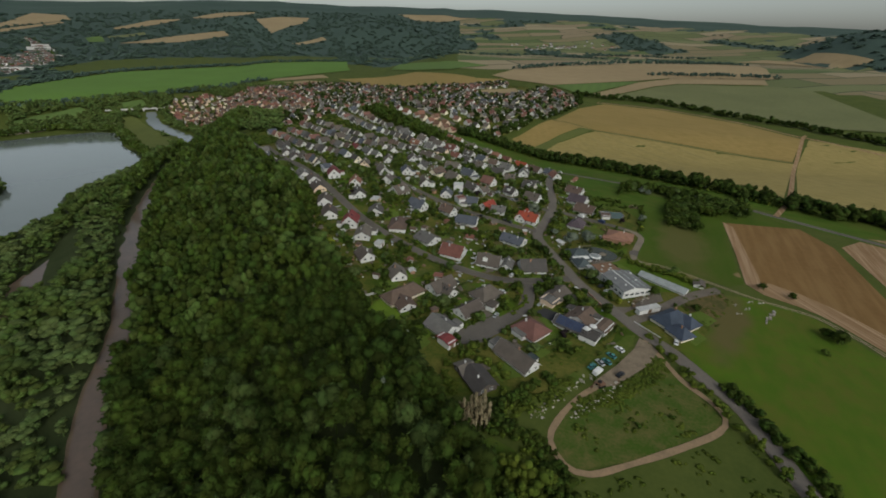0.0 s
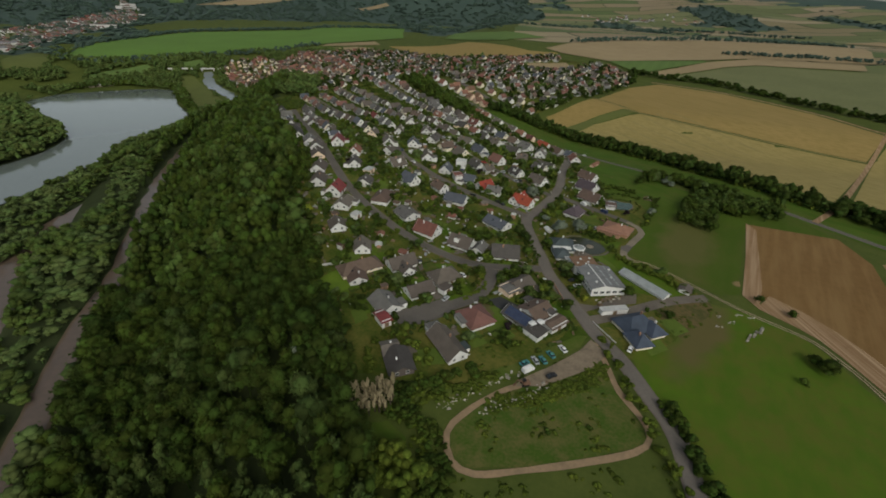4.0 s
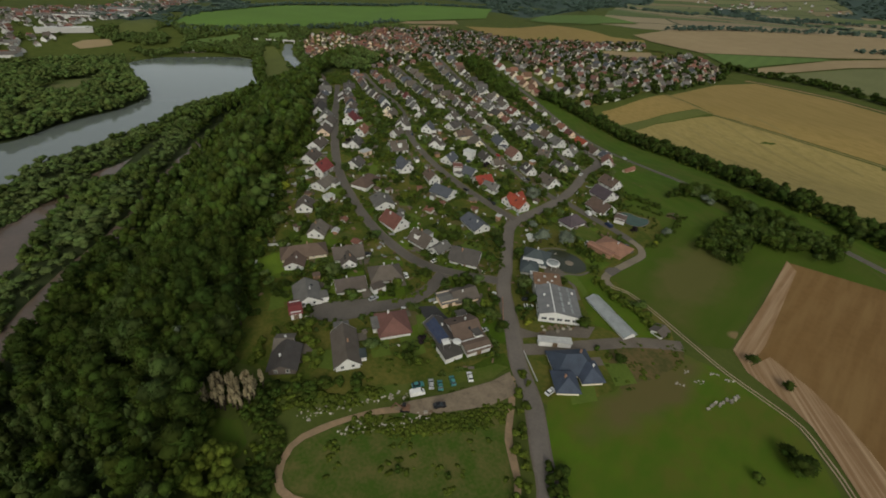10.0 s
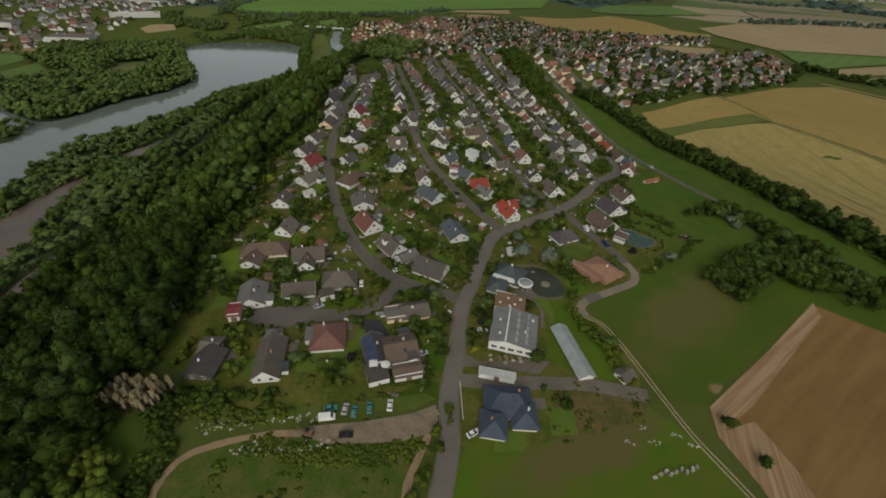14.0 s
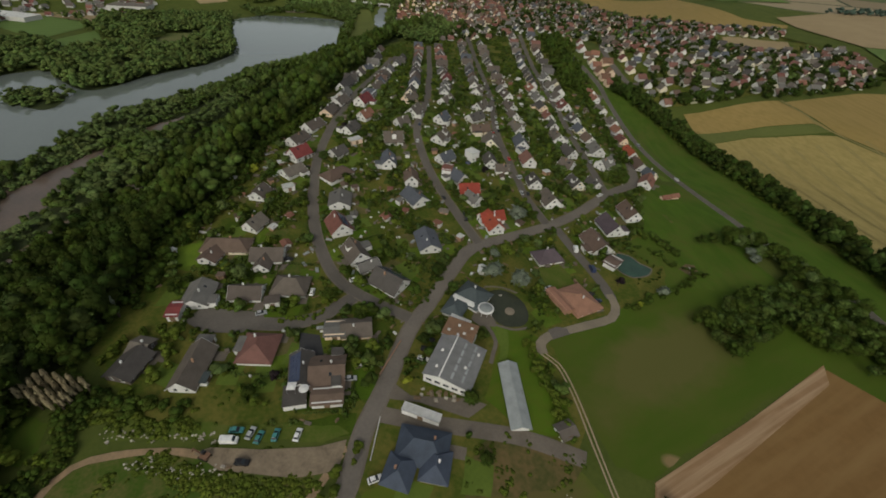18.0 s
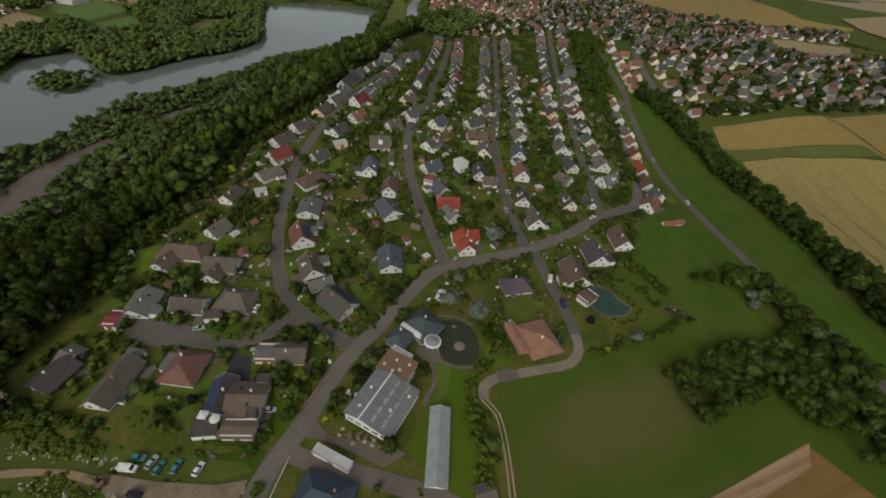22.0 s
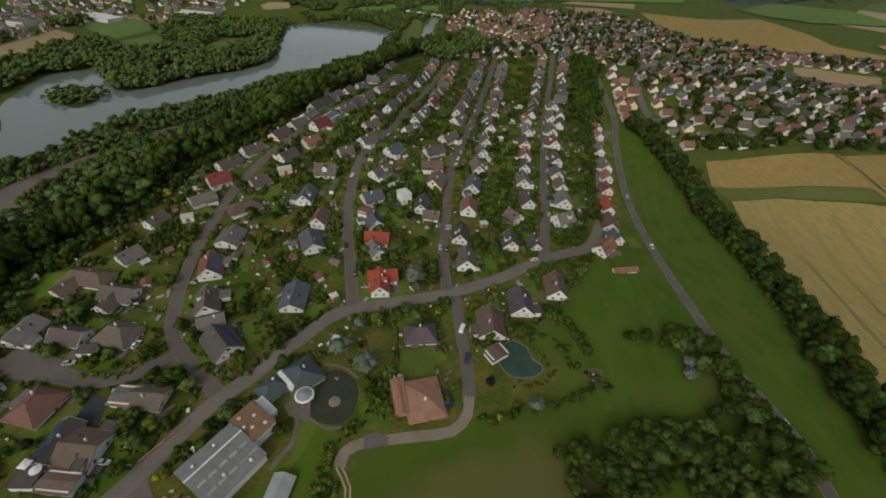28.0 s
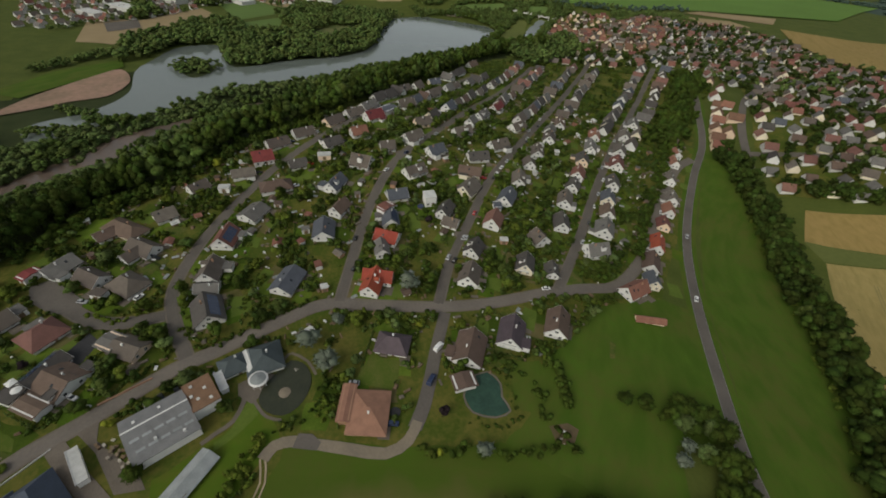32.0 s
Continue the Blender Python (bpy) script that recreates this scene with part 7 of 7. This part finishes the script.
row("shrubs", "overgrown bank above the gravel yard", [(20, 104), (34, 109), (46, 116), (52, 121)], 7, 1.5, (0.7, 1.8), (0.4, 1.2), BUSH, "leaf_mid", 55, 0.0)
drape("verge", "olive mown grass bank above the gravel yard", BANK, "bank_grass", 0.15, 6, category="verge")
drape("lawn", "green lawn behind the hip-roofed house", BACK_LAWN, "bank_grass", 0.2, 6, category="lawn")
row("shrubs", "weeds along the gravel yard", [(52, 108), (66, 113), (80, 121), (94, 132)], 6, 1.0, (0.6, 1.6), (0.25, 0.7), BUSH, "leaf_mid", 56, 0.0)
row("shrubs", "shrubs at the wood's edge", [(4, 106), (12, 101), (20, 101), (28, 98), (33, 91), (37, 82), (38, 66), (42, 40), (46, 0)], 8, 2.0, (1.0, 2.4), (1.2, 3.6), MID, "leaf", 57, 0.0)
row("tree_row", "large dark trees at the last garden", [(-4, 107), (0, 111), (-2, 117), (-7, 123)], 5, 4.0, (2.4, 3.8), (6, 10), MID, "leaf_wood", 70, 0.1)
row("tree_row", "young trees below a small glade", [(15, 78.5), (20, 79.5), (26, 81), (31, 80), (28, 75), (22, 74), (26, 70), (31, 66), (33, 56), (35, 40), (37, 10)], 8, 3.2, (1.8, 3.2), (4, 8), MID, "leaf_mid", 65, 0.1)
row("tree_row", "green trees round a small glade", [(9, 88), (13, 80), (18, 71), (23, 62), (26, 46), (29, 20), (31, -20)], 8, 3.4, (2.2, 4.0), (6, 11), MID, "leaf", 59, 0.1)
row("shrubs", "light shrubs at the wood's edge", [(8, 104), (20, 98), (30, 92), (34, 78), (38, 50)], 7, 3.0, (0.8, 1.8), (0.8, 2.0), BUSH, "leaf_light", 58, 0.0)
row("hedge", "dark hedge between bottom road and meadow", [(112, 118), (116, 98), (120, 60), (122, 10)], 5, 2.2, (1.2, 2.4), (1.8, 4.5), MID, "leaf", 58, 0.0)
weeds = []
while len(weeds) < 420:
    x, y = RULE.uniform(30, 112), RULE.uniform(20, 135)
    if noise.noise((x / 9, y / 9, 6)) > 0.05 and all((x - q[0]) ** 2 + (y - q[1]) ** 2 > 9 for q in curve([(93, 146), (86, 137), (70, 123), (54, 113), (43, 102), (38.5, 94), (41, 85), (48, 82), (60, 85), (79, 91), (97, 98), (103, 104), (102, 112), (97, 122), (95, 134)], 3)) and clear(x, y, 1):
        weeds.append((x, y, RULE.uniform(0.6, 1.6), RULE.uniform(0.2, 0.5)))
stuff("weeds", "tall weeds and brambles on rough ground", "weeds", weeds, BUSH, "leaf_mid", 61, 0.0)

# ---- far town across the valley ----
g = random.Random(77)
EDGE = curve([(-850, 160), (-850, 330), (-838, 440), (-870, 560), (-985, 850), (-1090, 1100), (-1220, 1430), (-1470, 1680)], 4)
far_green = []
for k in range(2000):
    q = EDGE[g.randrange(len(EDGE))]
    w = 15 + 380 * g.random() ** 1.1
    x, y = q[0] * (1 + w / math.hypot(*q)), q[1] * (1 + w / math.hypot(*q)) - 0.1 * w
    if k < 12:
        w = 15 + 150 * g.random()
        x, y = q[0] * (1 + w / math.hypot(*q)), q[1] * (1 + w / math.hypot(*q))
        house(x, y, 40 + g.uniform(-8, 8), g.uniform(30, 70), g.uniform(20, 40), g.uniform(6, 9), g.choice(("grey", "zinc", "taupe")), "flat", "grey", "factory_hall", words="large grey flat-roofed factory hall in the valley", detail=1)
    elif k < 1550:
        plain_house(x, y, g.uniform(0, 180), g.choice(("brick", "maroon", "grey", "umber", "taupe", "grey")), g.choice(("white", "grey", "grey")), g.randrange(4))
    else:
        far_green.append((x + g.uniform(-30, 30), y + g.uniform(-30, 30), g.uniform(4, 8), g.uniform(5, 9)))
NEAR_TOWN = [(-940, -60), (-690, -20), (-690, 40), (-730, 118), (-780, 196), (-875, 256), (-1010, 330), (-1150, 120)]
sited = []
for k in range(2600):
    x, y = g.uniform(-1150, -670), g.uniform(-60, 330)
    if inside(x, y, NEAR_TOWN) and all((x - a) ** 2 + (y - b) ** 2 > 17 ** 2 for a, b in sited):
        sited.append((x, y))
        plain_house(x, y, g.choice((35, 125)) + g.uniform(-12, 12), g.choice(("grey", "umber", "taupe", "maroon", "brick")), g.choice(("white", "grey")), g.randrange(4))
        if g.random() < 0.5:
            far_green.append((x + g.uniform(-9, 9), y + g.uniform(-9, 9), g.uniform(2.5, 4.5), g.uniform(4, 7)))
for x, y, turn, long, wide in ((-812, 108, 38, 62, 26), (-880, 300, 30, 74, 32), (-770, 62, 38, 48, 20), (-903, 617, 57, 88, 26), (-1012, 775, 57, 90, 36), (-1085, 890, 57, 100, 40)):
    house(x, y, turn, long, wide, 7, "zinc" if y > 700 else "pale", "flat", "grey", "factory_hall", words="large pale flat-roofed factory hall in the valley", detail=1)
stuff("town_trees", "trees between the houses of the far town", "trees", far_green, FAR, "leaf_slope", 78)
for k in range(45):
    x, y = 640 + g.gauss(0, 110), 2450 + g.gauss(0, 70)
    plain_house(x, y, g.uniform(0, 180), g.choice(("brick", "maroon", "grey", "umber")), "grey", g.randrange(4))


def far_houses():
    """The houses too far off to be told apart one by one, as one object."""
    names = sorted({"roof_" + d[1] for d in DISTANT} | {"wall_" + d[2] for d in DISTANT})
    v, f, idx = [], [], []
    for k, roof, wall, m in DISTANT:
        for me, mt in ((PLAIN[k, wall, "w"], "wall_" + wall), (PLAIN[k, roof], "roof_" + roof)):
            n = len(v)
            v += [tuple(m @ q.co) for q in me.vertices]
            f += [tuple(n + i for i in g.vertices) for g in me.polygons]
            idx += [names.index(mt)] * len(me.polygons)
    ob = part("town_houses", v, f, "", mats=names, index=idx)
    return tagged(ob, "many white gabled houses with red and brown roofs in the town", "houses", kind="stuff")


far_houses()


def roof_domes(x, y, high, turn, spots, label):
    e = new("roof_light")
    e.matrix_world = pose(x, y, ground(x, y) + high, 0, 0, turn)
    for u, v in spots:
        part("dome", *boxes((u - 0.5, u + 0.5, v - 0.5, v + 0.5, -0.6, 0.3), (u - 0.4, u + 0.4, v - 0.4, v + 0.4, 0.3, 0.45)), "roof_pale", e)
    return tagged(e, label, "roof light")


roof_domes(94.1, 203.1, 5.25, 16, ((-4, -2), (-1, 1.5), (2, -1.5), (4, 2), (0, -3)), "white domed roof lights on the annex roof")
scrub = []
while len(scrub) < 70:
    x, y = RULE.uniform(119, 158), RULE.uniform(135, 190)
    if inside(x, y, [(124, 181), (140, 188), (154, 190), (152, 178), (140, 165), (129, 155), (123, 169)]) and noise.noise((x / 7, y / 7, 1)) > 0:
        scrub.append((x, y, RULE.uniform(0.5, 1.3), RULE.uniform(0.2, 0.5)))
stuff("weeds", "dark scrub in the dry brown grass", "weeds", scrub, BUSH, "leaf_mid", 66, 0.0)


def caravan(x, y, turn):
    e = new("caravan")
    e.matrix_world = pose(x, y, ground(x, y) + 0.7, 0, 0, turn)
    hull_v = [(u, s * 1.15, z) for s in (-1, 1) for u, z in ((-2.8, 0.5), (2.6, 0.5), (3.0, 1.3), (2.4, 2.5), (-2.5, 2.6), (-3.0, 1.6))]
    part("body", hull_v, [(0, 1, 2, 3, 4, 5), (11, 10, 9, 8, 7, 6)] + [(k, k + 6, (k + 1) % 6 + 6, (k + 1) % 6) for k in range(6)], "wall_white", e)
    for s in (-1, 1):
        part("window", *box(-1.4, 0.9, s * 1.16 - 0.02, s * 1.16 + 0.02, 1.5, 2.1), "pane", e)
        part("wheel", *box(-0.35, 0.35, s * 1.0 - 0.1, s * 1.0 + 0.1, 0.0, 0.7), "tyre", e)
    return tagged(e, "white caravan parked on the lake's far shore", "caravan", "caravans at the lake")


SHORE = curve([(-700, 712), (-684, 736), (-658, 765), (-631, 780), (-594, 790)], 8)
drape("camp_ground", "bare trodden ground at the lake's far shore", [(-722, 684), (-712, 702), (-690, 728), (-678, 726), (-700, 700)], "lane", 0.9, 10, category="camp ground")
for k in range(1, len(SHORE) - 1):
    caravan(SHORE[k][0] + RULE.uniform(-4, 4), SHORE[k][1] + RULE.uniform(-4, 4), RULE.uniform(0, 180))


def bridge(x, y, turn, long):
    """A low road bridge on piers, level from bank to bank."""
    e = new("bridge")
    e.matrix_world = pose(x, y, ground(x, y) + 4.0, 0, 0, turn)
    part("deck", *box(-long / 2, long / 2, -4, 4, -0.9, 0), "asphalt", e)
    for s in (-1, 1):
        part("parapet", *box(-long / 2, long / 2, s * 4 - 0.2, s * 4 + 0.2, -1.1, 1.1), "wall_grey", e)
    for u in (-0.33, -0.11, 0.11, 0.33):
        part("pier", *box(u * long - 0.8, u * long + 0.8, -3.4, 3.4, -6, -0.9), "wall_grey", e)
    return tagged(e, "low grey road bridge over the river", "bridge")


bridge(-594, 848, 28, 100)
valley = []
while len(valley) < 1900:
    x, y = RULE.uniform(-880, -330), RULE.uniform(640, 1000)
    if not inside(x, y, LAKE) and not wet(x, y, 16) and not inside(x, y, TOWN) and not any(inside(x, y, f) for f in FAR_FIELDS + CLEARINGS) and noise.noise((x / 70, y / 70, 12)) > -0.22:
        valley.append((x, y, RULE.uniform(3, 7), RULE.uniform(5, 11)))
stuff("woodland", "green trees between the lake and the far meadow", "woodland", valley, FAR, "leaf_valley", 67)
row("tree_row", "dark hedge across the far stubble fields", [(190, 1150), (300, 1200), (493, 1246), (760, 1340), (1000, 1500)], 22, 10, (5, 8), (7, 11), FAR, "leaf_hazy", 68)
row("tree_row", "dark belt of trees behind the stubble fields", [(240, 1900), (520, 2060), (800, 2110), (1200, 2080)], 40, 14, (7, 11), (8, 12), FAR, "leaf_hazy", 69)
row("shrubs", "dense bushes below the last houses", [(14, 103), (24, 108), (34, 114), (44, 121)], 6, 2.2, (1.3, 2.6), (1.6, 3.8), MID, "leaf", 91, 0.0)
row("shrubs", "bushes round the last house", [(7, 113), (3, 124), (8, 133), (20, 131), (25, 124), (25, 114)], 4, 2.2, (1.2, 2.4), (1.6, 3.6), MID, "leaf_mid", 92, 0.0)
row("tree_row", "tall dark trees at the town's edge", [(82, 592), (103, 608), (128, 628)], 13, 4.0, (2.8, 4.6), (6, 10), MID, "leaf_wood", 93)
row("tree_row", "dark trees between town and ochre field", [(150, 642), (185, 682), (222, 726), (246, 778), (250, 815)], 9, 5.0, (2.6, 4.4), (4, 8), MID, "leaf_wood", 110)
g = random.Random(5)
for key in ("upper", "east", "middle"):
    line = curve(STREETS[key], 15)
    for i in range(2, min(len(line) - 1, 16)):
        if g.random() < (0.25 if key == "middle" else 0.55):
            d = line[i + 1] - line[i]
            q = line[i] + np.array((-d[1], d[0])) / np.linalg.norm(d) * g.choice((-1.5, 1.5))
            car(q[0], q[1], math.degrees(math.atan2(d[1], d[0])), g.choice(("white", "silver", "black", "silver", "white", "blue")))
drape("seating_place", "bare brown seating place in the garden meadow", [(151.5, 310), (153.5, 317), (157, 319), (160.5, 314), (158, 308.5)], "soil", 0.22, 6, category="seating place")
garden_table(156, 313.5, 30)
heap(158, 311, 7, 1.2, "low heap of garden stone beside a seating place")
row("tree_row", "trees leaning over the lake's inner shore", [(-708, 572), (-596, 506), (-506, 455), (-474, 399), (-468, 331), (-452, 262), (-500, 251), (-556, 250)], 12, 4.5, (4.2, 7), (9, 15), FAR, "leaf_valley", 94)
row("tree_row", "scattered trees round the lake's far end", [(-402, 574), (-450, 630), (-495, 672), (-578, 757), (-664, 746), (-716, 684)], 14, 6, (3.5, 6), (7, 12), FAR, "leaf", 95)
row("tree_row", "willows on the near bank of the backwater", [(-200, 142), (-214, 156), (-230, 176), (-244, 192), (-262, 214), (-274, 240)], 6, 4.0, (2.6, 4.4), (8, 13), MID, "leaf_slope", 96)
row("tree_row", "willows on the far bank of the backwater", [(-205, 107), (-231, 119), (-256, 140), (-270, 167), (-283, 199), (-298, 240)], 7, 3.6, (2.4, 4.2), (4, 8), MID, "leaf_grey", 97)
row("shrubs", "trees and bushes between wood and gardens", [(-104, 290), (-84, 244), (-68, 212), (-52, 188), (-34, 156), (-14, 134)], 13, 3.0, (1.6, 3.6), (2.5, 7), MID, "leaf", 98, 0.05)
row("tree_row", "belt of trees behind the sand bank", [(-470, 40), (-508, 79), (-540, 124), (-570, 180), (-620, 246)], 16, 5, (3.5, 6), (6, 10), FAR, "leaf_valley", 101)
row("tree_row", "trees along the edge of the valley fields", [(-668, 20), (-720, 84), (-762, 150), (-800, 214)], 12, 7, (3.5, 5.5), (5, 9), FAR, "leaf_valley", 102)
row("tree_row", "trees on the lake's near shore", [(-282, 66), (-276, 96), (-290, 118), (-318, 104), (-330, 84)], 14, 4.5, (3, 5), (5, 9), FAR, "leaf_valley", 103)
drape("yard", "dark paved yard beside the valley fields", [(-709, 84), (-729, 130), (-675, 137), (-651, 94)], "asphalt", 0.9, 12, category="yard")
row("hedge", "bushes down the slope of the garden meadow", [(117, 307), (124, 311), (130, 313), (141, 315), (149, 312), (159, 312)], 4, 2.2, (1.0, 2.1), (1.4, 3.0), BUSH, "leaf", 104, 0.0)
drape("worn_path", "pale worn path across the garden meadow", [(131, 359), (133, 360.5), (139, 354), (138, 352)], "wild", 0.24, 5, category="path")
row("shrubs", "grey-green willows among the roadside trees", [(168, 356), (178, 360), (190, 352), (204, 344)], 9, 6.0, (2.2, 3.6), (5, 8.5), FINE[:3], "leaf_grey", 105)
row("tree_row", "lighter willows along the dense tree row", [(60, 562), (100, 533), (150, 487), (187, 448), (214, 415), (242, 379), (290, 322)], 18, 13, (2.6, 4.4), (8, 13.5), MID, "leaf_slope", 106)
row("shrubs", "bushes at the foot of the dense tree row", [(90, 530), (142, 484), (178, 446), (204, 414), (232, 378), (280, 318)], 5, 5, (1.2, 2.4), (1.5, 3.5), BUSH, "leaf_mid", 107, 0.0)
row("shrubs", "low bushes round the ornamental pond", [(92, 241), (98, 243.5), (104, 243), (110.5, 239.5), (115, 231), (114, 222)], 3, 1.6, (0.6, 1.3), (0.8, 1.9), BUSH, "leaf", 108, 0.0)
row("shrubs", "bushes round the swimming pond", [(124, 304.5), (130, 306.5), (136, 304), (143.5, 302), (144.5, 294), (138, 285)], 3, 2.0, (0.5, 1.2), (0.6, 1.6), BUSH, "leaf", 109, 0.0)
